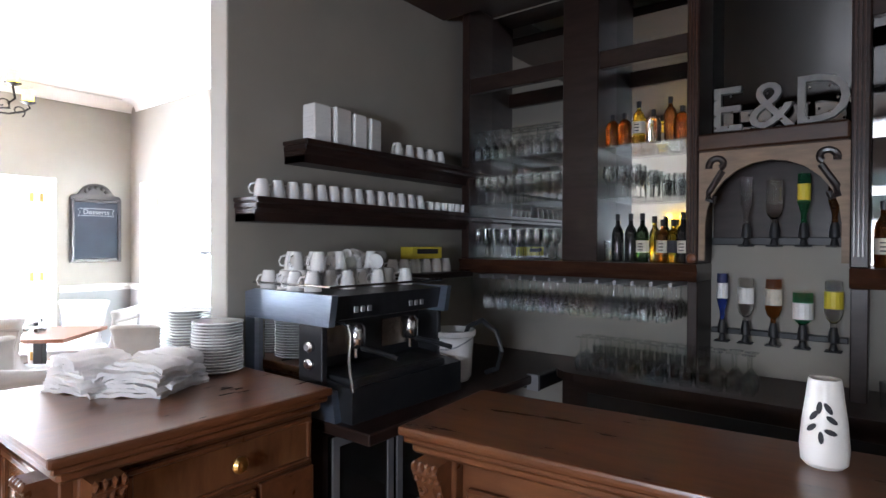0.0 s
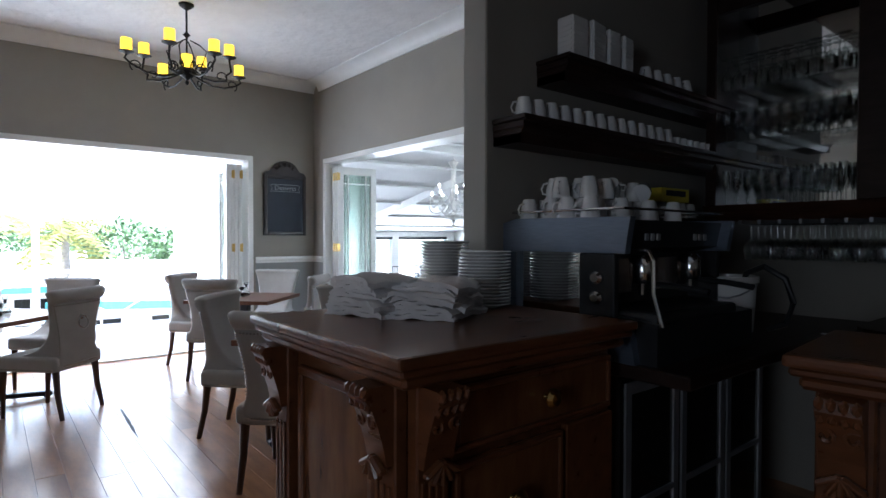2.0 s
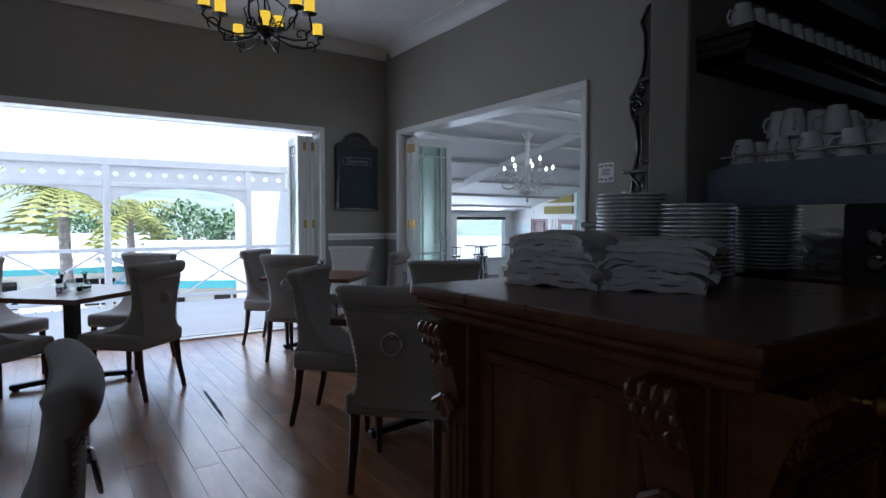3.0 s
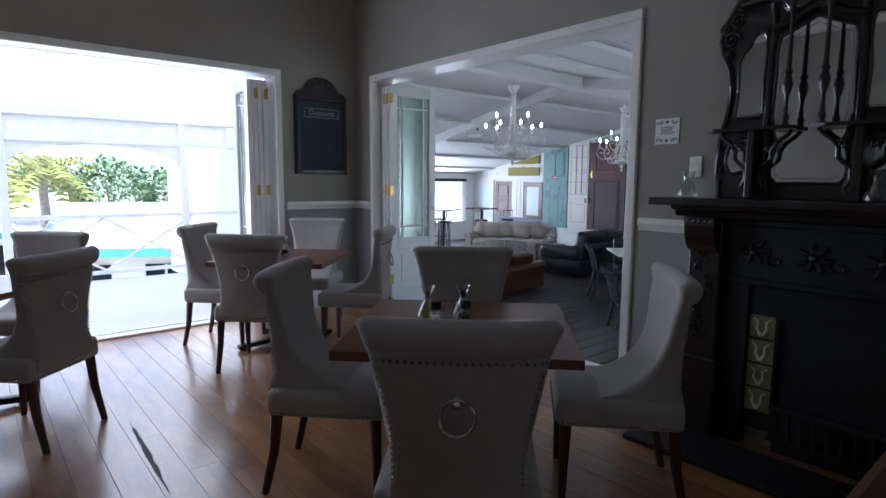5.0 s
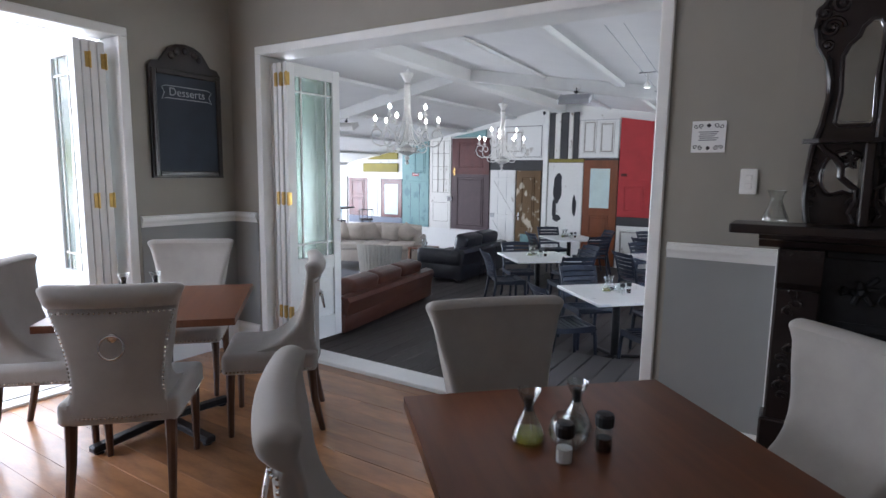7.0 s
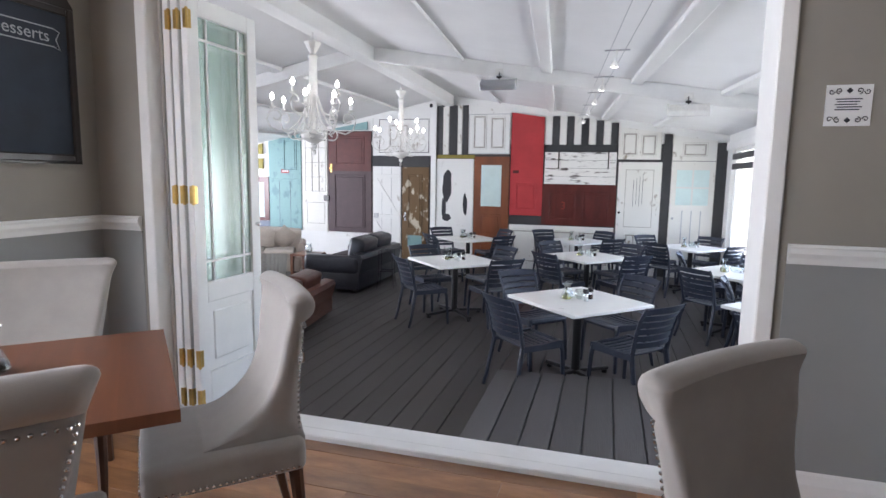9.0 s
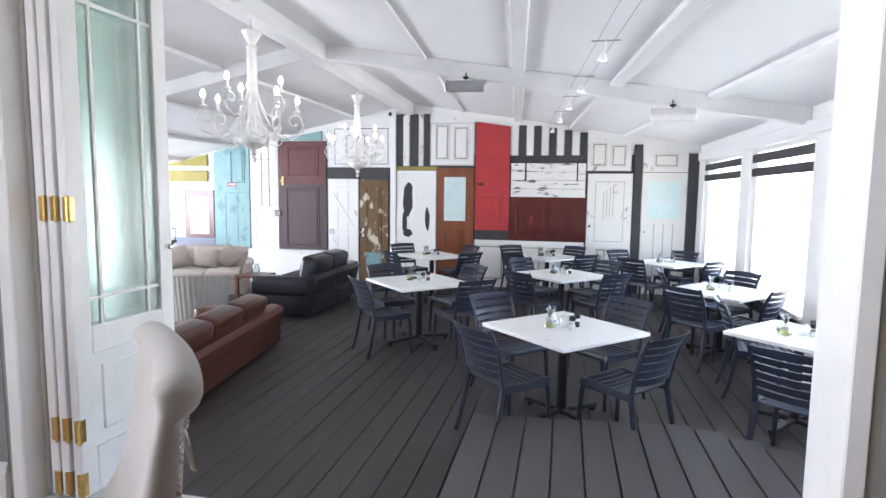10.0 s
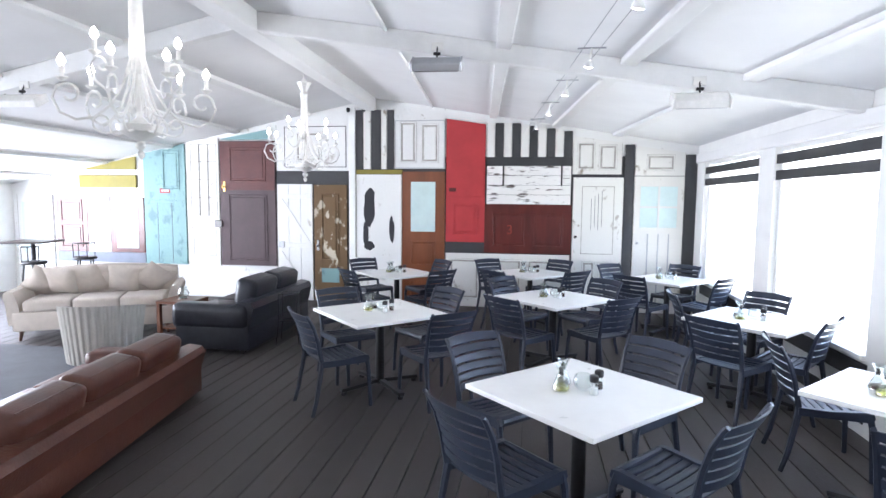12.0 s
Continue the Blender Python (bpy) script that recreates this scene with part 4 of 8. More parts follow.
mirror_pane([(-0.17, 0.93), (-0.14, 0.895), (-0.07, 0.91), (0.0, 0.945), (0.07, 0.91), (0.14, 0.895), (0.17, 0.93), (0.21, 1.1), (0.22, 1.3), (0.12, 1.4), (0.0, 1.44), (-0.12, 1.4), (-0.22, 1.3), (-0.21, 1.1)])
part("arched_rail", tube(B(), [(-0.19, -0.045, 0.83), (-0.12, -0.05, 0.85), (-0.05, -0.05, 0.885), (0.0, -0.05, 0.905), (0.05, -0.05, 0.885), (0.12, -0.05, 0.85), (0.19, -0.045, 0.83)], 0.02, 8), M["ebony"], t, "", True)
spn = [(0.02, 0.0), (0.014, 0.015), (0.019, 0.035), (0.011, 0.055), (0.012, 0.075), (0.009, 0.09), (0.01, 0.13), (0.02, 0.165), (0.024, 0.19), (0.019, 0.215), (0.013, 0.23), (0.02, 0.245), (0.012, 0.26), (0.011, 0.33), (0.008, 0.5), (0.016, 0.53), (0.01, 0.55), (0.016, 0.6)]
for sx in (-1, 1):
    ledge = [(sx * a, b) for a, b in ((0.46, -0.036), (0.455, -0.11), (0.40, -0.165), (0.10, -0.175), (0.045, -0.16), (0.03, -0.12), (0.06, -0.036))]
    part("bracket_shelf", prism(B(), ledge, "z", 0.338, 0.354), M["ebony"], t, "shaped bracket shelf")
    part("spindle", lathe(B(), [(r, z + 0.354) for r, z in spn], 12, at=(sx * 0.075, -0.145, 0)), M["ebony"], t, "turned spindle", True)
    part("upper_shelf", prism(B(), [(sx * a, b) for a, b in ((0.34, -0.036), (0.33, -0.1), (0.1, -0.17), (0.04, -0.16), (0.05, -0.036))], "z", 0.954, 0.968), M["ebony"], t)
    # pierced bracket: two scrolled sides that spring from the post
    for s2 in (-1, 1):
        q = B()
        cx = sx * 0.225
        tube(q, [(cx + s2 * a, -0.1, b) for a, b in ((0.03, 0.02), (0.05, 0.05), (0.035, 0.1), (0.03, 0.15), (0.06, 0.175), (0.085, 0.2), (0.085, 0.24), (0.11, 0.28), (0.15, 0.31), (0.17, 0.336))], 0.011, 6)
        for k in range(5):
            a0 = radians(72 * k + 18)
            tube(q, [(cx + s2 * 0.06, -0.1, 0.27), (cx + s2 * 0.06 + 0.02 * math.cos(a0 - 0.4), -0.1, 0.27 + 0.026 * math.sin(a0 - 0.4)), (cx + s2 * 0.06 + 0.034 * math.cos(a0), -0.1, 0.27 + 0.042 * math.sin(a0)), (cx + s2 * 0.06 + 0.02 * math.cos(a0 + 0.4), -0.1, 0.27 + 0.026 * math.sin(a0 + 0.4)), (cx + s2 * 0.06, -0.1, 0.27)], 0.006, 5)
        tube(q, [(cx + s2 * a, -0.1, b) for a, b in spiral(0.035, 0.09, 0.026, 0.006, 0, 420, 14)], 0.007, 5)
        part("pierced_bracket", q, M["ebony"], t, "pierced fretwork bracket", True)
    part("bracket_stem", bx(sx * 0.225 - 0.018, sx * 0.225 + 0.018, -0.14, -0.036, 0.0, 0.337, bev=0.006), M["ebony"], t)
    q = B()
    for k, (px, pz, rr) in enumerate(((0.39, 0.81, 0.045), (0.36, 0.90, 0.04), (0.42, 0.87, 0.03), (0.40, 0.74, 0.025), (0.34, 0.98, 0.03))):
        tube(q, [(sx * px + a, -0.04, pz + b) for a, b in spiral(0, 0, rr, 0.008, 40 * k, 40 * k + 480, 18)], 0.009, 6)
        bmesh.ops.create_icosphere(q, subdivisions=1, radius=0.014, matrix=Matrix.Translation((sx * px, -0.045, pz)))
    part("carved_scroll", q, M["ebony"], t)
    q = B()
    for k in range(5):
        tube(q, [(sx * (0.41 + a), -0.04, 0.08 + 0.045 * k + b) for a, b in spiral(0, 0, 0.018, 0.004, 90 * k, 90 * k + 360, 9)], 0.006, 5)
    part("carved_leaf", q, M["ebony"], t)

for px in (-3.76, -2.92):
    tagged(part("glass_vase", lathe(B(), [(0.03, 0.0), (0.05, 0.004), (0.053, 0.02), (0.036, 0.06), (0.022, 0.1), (0.026, 0.125), (0.04, 0.14), (0.037, 0.14), (0.02, 0.1), (0.034, 0.06), (0.045, 0.02), (0.0, 0.012)], 18, at=(px, 3.22, 1.306)), M["glass"], None, "", True), "small clear glass vase on the mantel", "vase", "mantel vases")


# ---- wrought iron chandelier in the dining room ----
t = thing("chandelier", "black wrought iron chandelier with yellow candle shades", "chandelier", Matrix.Translation((-5.98, 1.45, 0)) @ Matrix.Diagonal((1.12, 1.12, 1, 1)))
ZT = 2.82
part("rod", lathe(B(), [(0.008, ZT + 0.1), (0.008, ZC)], 8), M["wrought"], t)
part("ceiling_rose", lathe(B(), [(0.06, ZC), (0.055, ZC - 0.02), (0.015, ZC - 0.05)], 14), M["wrought"], t)
part("hub", lathe(B(), [(0.0, ZT - 0.01), (0.012, ZT), (0.016, ZT + 0.02), (0.007, ZT + 0.035), (0.02, ZT + 0.05), (0.05, ZT + 0.075), (0.075, ZT + 0.11), (0.06, ZT + 0.14), (0.02, ZT + 0.15)], 16), M["wrought"], t, "", True)
part("knop", lathe(B(), [(0.006, ZT + 0.42), (0.03, ZT + 0.45), (0.006, ZT + 0.48)], 10), M["wrought"], t)
part("candle", lathe(B(), [(0.042, ZT + 0.15), (0.042, ZT + 0.27), (0.03, ZT + 0.272), (0.0, ZT + 0.26)], 14), M["candle"], t, "large yellow candle shade", True)
for k in range(8):
    a = radians(45 * k + 10)
    R = 0.46 if k % 2 == 0 else 0.34
    zc = ZT + (0.17 if k % 2 == 0 else 0.25)
    ca, sa = math.cos(a), math.sin(a)
    q = B()
    prof2 = [(0.05, ZT + 0.1), (0.12, ZT + 0.06), (0.22, ZT + 0.03), (0.32, ZT + 0.035), (R - 0.03, ZT + 0.08), (R + 0.015, ZT + 0.12), (R, zc - 0.02)]
    tube(q, [(r * ca, r * sa, z) for r, z in prof2], 0.009, 6)
    tube(q, [(r * ca, r * sa, z) for r, z in spiral(R - 0.07, ZT + 0.075, 0.055, 0.015, -60, 300, 14)], 0.006, 6)
    tube(q, [(r * ca, r * sa, z) for r, z in spiral(0.12, ZT + 0.15, 0.06, 0.012, -100, -460, 14)], 0.006, 6)
    if k % 2:
        tube(q, [(r * ca, r * sa, z) for r, z in ((0.1, ZT + 0.12), (0.13, ZT + 0.2), (0.16, ZT + 0.3), (0.1, ZT + 0.36), (0.03, ZT + 0.4))], 0.006, 6)
    arm = part("arm", q, M["wrought"], t, "scrolled iron arm", True)
    part("drip_pan", lathe(B(), [(0.012, -0.02), (0.03, -0.012), (0.055, 0.0), (0.057, 0.006), (0.0, 0.004)], 14, at=(R * ca, R * sa, zc)), M["wrought"], arm)
    part("candle", lathe(B(), [(0.04, 0.006), (0.04, 0.115), (0.031, 0.118), (0.0, 0.1)], 14, at=(R * ca, R * sa, zc)), M["candle"], arm, "yellow candle shade", True)


# ---- bar: drinks counter with drawers ----
def top_profile(bm, x0, x1, y0, y1, z):
    """A thick moulded top: three stepped slabs."""
    box(bm, x0, x1, y0, y1, z - 0.03, z, bev=0.01, seg=2)
    box(bm, x0 + 0.012, x1 - 0.012, y0 + 0.012, y1 - 0.012, z - 0.052, z - 0.03, bev=0.006)
    box(bm, x0 + 0.03, x1 - 0.03, y0 + 0.03, y1 - 0.03, z - 0.085, z - 0.052, bev=0.01)
    return bm


def corbel(bm, m):
    """A carved corbel hanging from z=0, proud along -y."""
    prism(bm, [(0.0, 0.0), (-0.075, 0.0), (-0.08, -0.03), (-0.06, -0.06), (-0.045, -0.1), (-0.03, -0.15), (-0.02, -0.2), (0.0, -0.2)], "x", -0.045, 0.045)
    for i in range(4):
        for j in range(2):
            bmesh.ops.create_icosphere(bm, subdivisions=1, radius=0.014, matrix=Matrix.Translation((-0.036 + 0.024 * i, -0.078 + 0.014 * j, -0.012 - 0.034 * j)) @ Matrix.Diagonal((0.85, 1, 1.3, 1)))
    for s in (-1, 1):
        tube(bm, [(s * (0.01 + a), -0.05, b) for a, b in spiral(0.018, -0.09, 0.022, 0.005, 60, 400, 10)], 0.007, 5)
    for k in range(5):
        a = radians(-60 + 30 * k)
        obox(bm, pose(0.028 * math.sin(a), -0.032, -0.185 - 0.026 * math.cos(a), 0, -math.degrees(a), 0), 0.016, 0.026, 0.06, bev=0.006)
    bmesh.ops.transform(bm, matrix=m, verts=bm.verts[:])
    return bm


t = thing("bar_counter", "polished mahogany counter with carved corbels and brass-knobbed drawers", "counter", pose(0, 0, 0))
X0, X1, Y0, Y1, ZA = -2.38, -1.46, 0.71, 1.65, 1.144
part("worktop", top_profile(B(), X0, X1, Y0, Y1, ZA), M["mahog_y"], t, "thick moulded mahogany top")
part("carcass", bx(X0 + 0.1, X1 - 0.1, Y0 + 0.1, Y1 - 0.02, 0.1, ZA - 0.085, bev=0.005), M["mahog"], t)
part("plinth", bx(X0 + 0.07, X1 - 0.07, Y0 + 0.07, Y1 - 0.01, 0.0, 0.12, bev=0.01), M["mahog"], t)
# east face: drawer over cupboard drawer
for z0, z1, y0, y1 in ((0.86, 1.03, 0.93, 1.60), (0.34, 0.83, 0.93, 1.36)):
    d = part("drawer", bx(X1 - 0.1, X1 - 0.078, y0, y1, z0, z1, bev=0.006), M["burl"], t, "figured walnut drawer front")
    q = B()
    for a in ((y0, y1, z0, z0 + 0.018), (y0, y1, z1 - 0.018, z1)):
        box(q, X1 - 0.08, X1 - 0.068, *a, bev=0.004)
    for a in ((y0, y0 + 0.018, z0 + 0.018, z1 - 0.018), (y1 - 0.018, y1, z0 + 0.018, z1 - 0.018)):
        box(q, X1 - 0.08, X1 - 0.068, *a, bev=0.004)
    part("bead", q, M["mahog"], d)
    part("knob", lathe(B(), [(0.012, 0), (0.01, 0.015), (0.028, 0.022), (0.03, 0.03), (0.02, 0.042), (0.0, 0.046)], 16, m=pose(X1 - 0.076, (y0 + y1) / 2 + (0.02 if z0 > 0.5 else 0), (z0 + z1) / 2 + (0 if z0 > 0.5 else 0.1), 0, 90, 0)), M["brass"], d, "round brass knob", True)
part("pilaster", bx(X1 - 0.1, X1 - 0.06, 0.80, 0.90, 0.12, ZA - 0.085, bev=0.005), M["mahog"], t)
part("pilaster", bx(X1 - 0.1, X1 - 0.075, 1.38, 1.62, 0.12, 0.84, bev=0.005), M["mahog"], t)
for k in range(4):
    part("flute", bx(X1 - 0.062, X1 - 0.056, 0.812 + 0.022 * k, 0.824 + 0.022 * k, 0.15, 0.82, bev=0.003), M["mahog"], t)
# south face: two pilasters and a panel
for xx in (X0 + 0.13, X1 - 0.16):
    part("pilaster", bx(xx - 0.05, xx + 0.05, Y0 + 0.06, Y0 + 0.1, 0.12, ZA - 0.085, bev=0.005), M["mahog"], t)
    part("corbel", corbel(B(), pose(xx, Y0 + 0.06, ZA - 0.087)), M["mahog"], t, "carved acanthus corbel")
    for k in range(3):
        part("flute", bx(xx - 0.035 + 0.028 * k, xx - 0.02 + 0.028 * k, Y0 + 0.053, Y0 + 0.06, 0.15, 0.8, bev=0.003), M["mahog"], t)
q = B()
for a in ((X0 + 0.22, X1 - 0.24, 0.97, 1.0), (X0 + 0.22, X1 - 0.24, 0.16, 0.19), (X0 + 0.22, X0 + 0.25, 0.19, 0.97), (X1 - 0.27, X1 - 0.24, 0.19, 0.97)):
    box(q, a[0], a[1], Y0 + 0.075, Y0 + 0.1, a[2], a[3], bev=0.006)
part("panel_moulding", q, M["mahog"], t)
part("panel", bx(X0 + 0.25, X1 - 0.27, Y0 + 0.088, Y0 + 0.1, 0.19, 0.97), M["burl"], t)
part("corbel", corbel(B(), pose(X1 - 0.06, 0.85, ZA - 0.087, 0, 0, 90)), M["mahog"], t, "carved acanthus corbel")

# napkins
rnd = random.Random(11)


def napkin_stack(cx, cy, rz, n, w, d, lean):
    tk = thing("napkin_stack", "stack of folded white cotton napkins on the counter", "napkins", pose(cx, cy, ZA + 0.001, 0, 0, rz), "folded napkins")
    for k in range(n):
        q = B()
        nx, ny = 14, 10
        h = 0.015
        ox, oy, rr = rnd.uniform(-0.02, 0.02) + lean * k, rnd.uniform(-0.02, 0.02), rnd.uniform(-11, 11)
        rows = []
        for layer in range(2):
            g = []
            for i in range(nx):
                r_ = []
                for j in range(ny):
                    u, v = i / (nx - 1) - 0.5, j / (ny - 1) - 0.5
                    wob = 0.011 * noise.noise((u * 5 + 0.4 * k, v * 5, k * 0.3)) - 0.016 * max(0.0, abs(u) - 0.38) / 0.12
                    edge = 1 if layer else (0.96 if abs(u) > 0.45 or abs(v) > 0.45 else 1)
                    r_.append(q.verts.new((u * w * edge + 0.01 * noise.noise((v * 5, k, 0)), v * d * edge + 0.01 * noise.noise((u * 5, k, 3)), k * h + layer * h * 1.05 + wob + (0.004 * noise.noise((u * 9, v * 9, k + layer))))))
                g.append(r_)
            rows.append(g)
        for i in range(nx - 1):
            for j in range(ny - 1):
                q.faces.new((rows[0][i][j], rows[0][i][j + 1], rows[0][i + 1][j + 1], rows[0][i + 1][j]))
                q.faces.new((rows[1][i][j], rows[1][i + 1][j], rows[1][i + 1][j + 1], rows[1][i][j + 1]))
        for i in range(nx - 1):
            for j in (0, ny - 1):
                q.faces.new((rows[0][i][j], rows[0][i + 1][j], rows[1][i + 1][j], rows[1][i][j]))
        for j in range(ny - 1):
            for i in (0, nx - 1):
                q.faces.new((rows[0][i][j], rows[1][i][j], rows[1][i][j + 1], rows[0][i][j + 1]))
        o = part("napkin", q, M["napkin"], tk, "", True)
        o.matrix_basis = pose(ox, oy, 0, 0, 0, rr)


napkin_stack(-2.14, 1.06, 10, 9, 0.27, 0.19, 0.003)
napkin_stack(-1.95, 1.15, 30, 8, 0.25, 0.15, 0.003)
napkin_stack(-2.03, 1.3, 24, 8, 0.24, 0.13, 0.0)


def plate_stack(cx, cy, n, r):
    tk = thing("plate_stack", "tall stack of white china plates on the counter", "plates", pose(cx, cy, ZA + 0.001), "stacked plates")
    for k in range(n):
        part("plate", lathe(B(), [(0.0, 0.0), (r * 0.58, 0.0), (r * 0.64, 0.004), (r, 0.014), (r, 0.018), (r * 0.62, 0.0105), (0.0, 0.0095)], 28, at=(rnd.uniform(-0.002, 0.002), rnd.uniform(-0.002, 0.002), 0.0125 * k)), M["china"], tk, "", True)


plate_stack(-2.05, 1.515, 17, 0.105)
plate_stack(-2.27, 1.49, 20, 0.105)


# second counter, set at a slant
BM = pose(-0.98, 1.49, 0, 0, 0, 5)
t = thing("bar_counter", "polished mahogany bar with panelled front and carved corbels", "counter", BM)
L2, D2 = 2.7, 0.54
part("worktop", top_profile(B(), 0, L2, 0, D2, 1.134), M["mahog"], t, "thick moulded mahogany top")
part("carcass", bx(0.1, L2 - 0.1, 0.1, D2 - 0.06, 0.1, 1.05), M["mahog"], t)
part("plinth", bx(0.06, L2 - 0.06, 0.06, D2 - 0.02, 0.0, 0.13, bev=0.01), M["mahog"], t)
for xx in (0.12, 1.32, 2.52):
    part("pilaster", bx(xx - 0.06, xx + 0.06, 0.055, 0.1, 0.13, 1.05, bev=0.005), M["mahog"], t)
    part("corbel", corbel(B(), pose(xx, 0.055, 1.048)), M["mahog"], t, "carved beaded corbel")
    for k in range(3):
        part("flute", bx(xx - 0.045 + 0.034 * k, xx - 0.026 + 0.034 * k, 0.047, 0.055, 0.16, 0.8, bev=0.003), M["mahog"], t)
for xa in (0.2, 1.4):
    q = B()
    for a in ((xa, xa + 1.03, 0.92, 0.96), (xa, xa + 1.03, 0.18, 0.22), (xa, xa + 0.04, 0.22, 0.92), (xa + 0.99, xa + 1.03, 0.22, 0.92)):
        box(q, a[0], a[1], 0.075, 0.1, a[2], a[3], bev=0.008)
    part("panel_moulding", q, M["mahog"], t)
    part("panel", bx(xa + 0.04, xa + 0.99, 0.09, 0.1, 0.22, 0.92), M["burl"], t, "figured walnut panel")

# white ceramic pitcher on the bar
t = thing("oil_burner", "tall white ceramic pitcher with leaf-shaped cut-outs on the bar", "pitcher", Matrix.Translation((0.085, 1.95, 1.135)) @ Matrix.Diagonal((0.85, 0.85, 0.93, 1)))
part("body", lathe(B(), [(0.0, 0.002), (0.05, 0.0), (0.062, 0.012), (0.066, 0.05), (0.06, 0.12), (0.05, 0.19), (0.044, 0.235), (0.042, 0.24), (0.034, 0.238), (0.04, 0.19), (0.0, 0.18)], 24), M["pottery"], t, "", True)
for a, z, rr in ((260, 0.168, -8), (283, 0.168, 35), (246, 0.145, -38), (292, 0.138, 55), (242, 0.112, -50), (288, 0.106, 72), (266, 0.088, 5)):
    rad = 0.0625 - 0.10 * max(0, z - 0.1)
    q = B()
    bmesh.ops.create_icosphere(q, subdivisions=2, radius=1, matrix=Matrix.Rotation(radians(a), 4, "Z") @ pose(rad, 0, z) @ pose(0, 0, 0, rr, 0, 0) @ Matrix.Diagonal((0.003, 0.0075, 0.018, 1)))
    part("leaf_cutout", q, M["ink"], t, "dark leaf-shaped opening")

LOWB = Matrix.Translation((-0.044, -0.205, 0)) @ Matrix.Diagonal((0.88, 0.88, 1.06, 1))
MACH = Matrix.Translation((0.382, -0.205, 0.981)) @ Matrix.Diagonal((1.06, 0.88, 0.88, 1))
# ---- espresso machine, its counter and the fridge ----
t = thing("back_counter", "dark low counter under the coffee machine", "counter", LOWB)
part("worktop", bx(-2.385, -1.44, 2.16, 4.28, 0.88, 0.925, bev=0.006), M["darkwood"], t)
part("side_panel", bx(-2.385, -1.74, 2.16, 2.19, 0, 0.88), M["darkwood"], t)
t = thing("bottle_fridge", "black under-counter fridge with grey door frames", "fridge", LOWB)
part("body", bx(-2.36, -1.76, 2.2, 3.5, 0.02, 0.87), M["black"], t)
for y0 in (2.2, 2.64, 3.08):
    d = part("door", bx(-1.76, -1.735, y0 + 0.005, y0 + 0.425, 0.08, 0.85), M["b_black"], t, "dark glass fridge door")
    q = B()
    for a in ((y0 + 0.01, y0 + 0.05, 0.08, 0.85), (y0 + 0.38, y0 + 0.42, 0.08, 0.85), (y0 + 0.05, y0 + 0.38, 0.81, 0.85), (y0 + 0.05, y0 + 0.38, 0.08, 0.12), (y0 + 0.05, y0 + 0.38, 0.42, 0.44)):
        box(q, -1.735, -1.725, *a)
    part("door_frame", q, M["steel"], d)

t = thing("espresso_machine", "large blue-grey and black two-group espresso machine", "coffee machine", MACH)
q = prism(B(), [(-2.33, 0.0), (-1.72, 0.0), (-1.72, 0.16), (-1.98, 0.2), (-1.98, 0.42), (-1.86, 0.45), (-1.84, 0.565), (-2.0, 0.575), (-2.36, 0.575), (-2.36, 0.4)], "y", 2.2, 3.02)
part("body", q, M["black"], t)
for y0, y1 in ((2.165, 2.2), (3.02, 3.055)):
    part("rear_post", prism(B(), [(-2.37, 0.142), (-2.30, 0.142), (-2.30, 0.428), (-2.37, 0.428)], "y", y0, y1), M["bluesteel"], t)
    part("side_panel", prism(B(), [(-2.37, 0.43), (-1.82, 0.43), (-1.80, 0.575), (-2.30, 0.58), (-2.37, 0.56)], "y", y0 - 0.001, y1 + 0.001), M["bluesteel"], t, "brushed blue-grey side panel")
    part("base_panel", prism(B(), [(-2.37, 0.0), (-1.78, 0.0), (-1.80, 0.14), (-2.37, 0.14)], "y", y0 - 0.002, y1 + 0.002), M["bluesteel"], t)
    part("front_cheek", bx(-2.0, -1.86, y0, y1, 0.142, 0.428, bev=0.004), M["black"], t, "black side cheek")
part("mirror_side", bx(-2.30, -2.0, 2.19, 2.198, 0.15, 0.43), M["mirror"], t, "polished steel cheek")
part("cup_rail", tube(B(), [(-2.34, 2.19, 0.61), (-1.84, 2.19, 0.61), (-1.84, 3.03, 0.61), (-2.34, 3.03, 0.61)], 0.006, 6), M["chrome"], t)
for y0 in (2.4, 2.8):
    g = part("group_head", lathe(B(), [(0.035, 0.30), (0.045, 0.32), (0.045, 0.40), (0.03, 0.42)], 14, at=(-1.88, y0, 0)), M["chrome"], t, "chrome group head", True)
    part("portafilter", tube(B(), [(-1.84, y0, 0.30), (-1.74, y0, 0.295), (-1.64, y0, 0.28)], 0.013, 8), M["black"], g)
    part("spout", tube(B(), [(-1.88, y0, 0.3), (-1.88, y0, 0.25)], 0.012, 8), M["chrome"], g)
    q = B()
    for k in range(3):
        box(q, -1.841, -1.835, y0 - 0.06 + 0.045 * k, y0 - 0.03 + 0.045 * k, 0.48, 0.51, bev=0.003)
    part("button_pad", q, M["steel"], t)
    q = bx(-1.977, -1.972, y0 - 0.1, y0 + 0.1, 0.25, 0.40)
    part("splash_back", q, M["heater"], t, "warm polished steel back")
part("steam_wand", tube(B(), [(-1.85, 2.24, 0.45), (-1.76, 2.22, 0.44), (-1.74, 2.21, 0.40), (-1.73, 2.19, 0.28), (-1.69, 2.17, 0.16)], 0.007, 8), M["chrome"], t, "chrome steam wand", True)
part("drip_tray", bx(-1.95, -1.73, 2.22, 2.9, 0.06, 0.2, bev=0.02, seg=2), M["black"], t)
for kz in (0.25, 0.33):
    part("knob", lathe(B(), [(0.024, 0), (0.026, 0.02), (0.016, 0.03)], 12, m=pose(-1.92, 2.163, kz, 90, 0, 0)), M["chrome"], t)


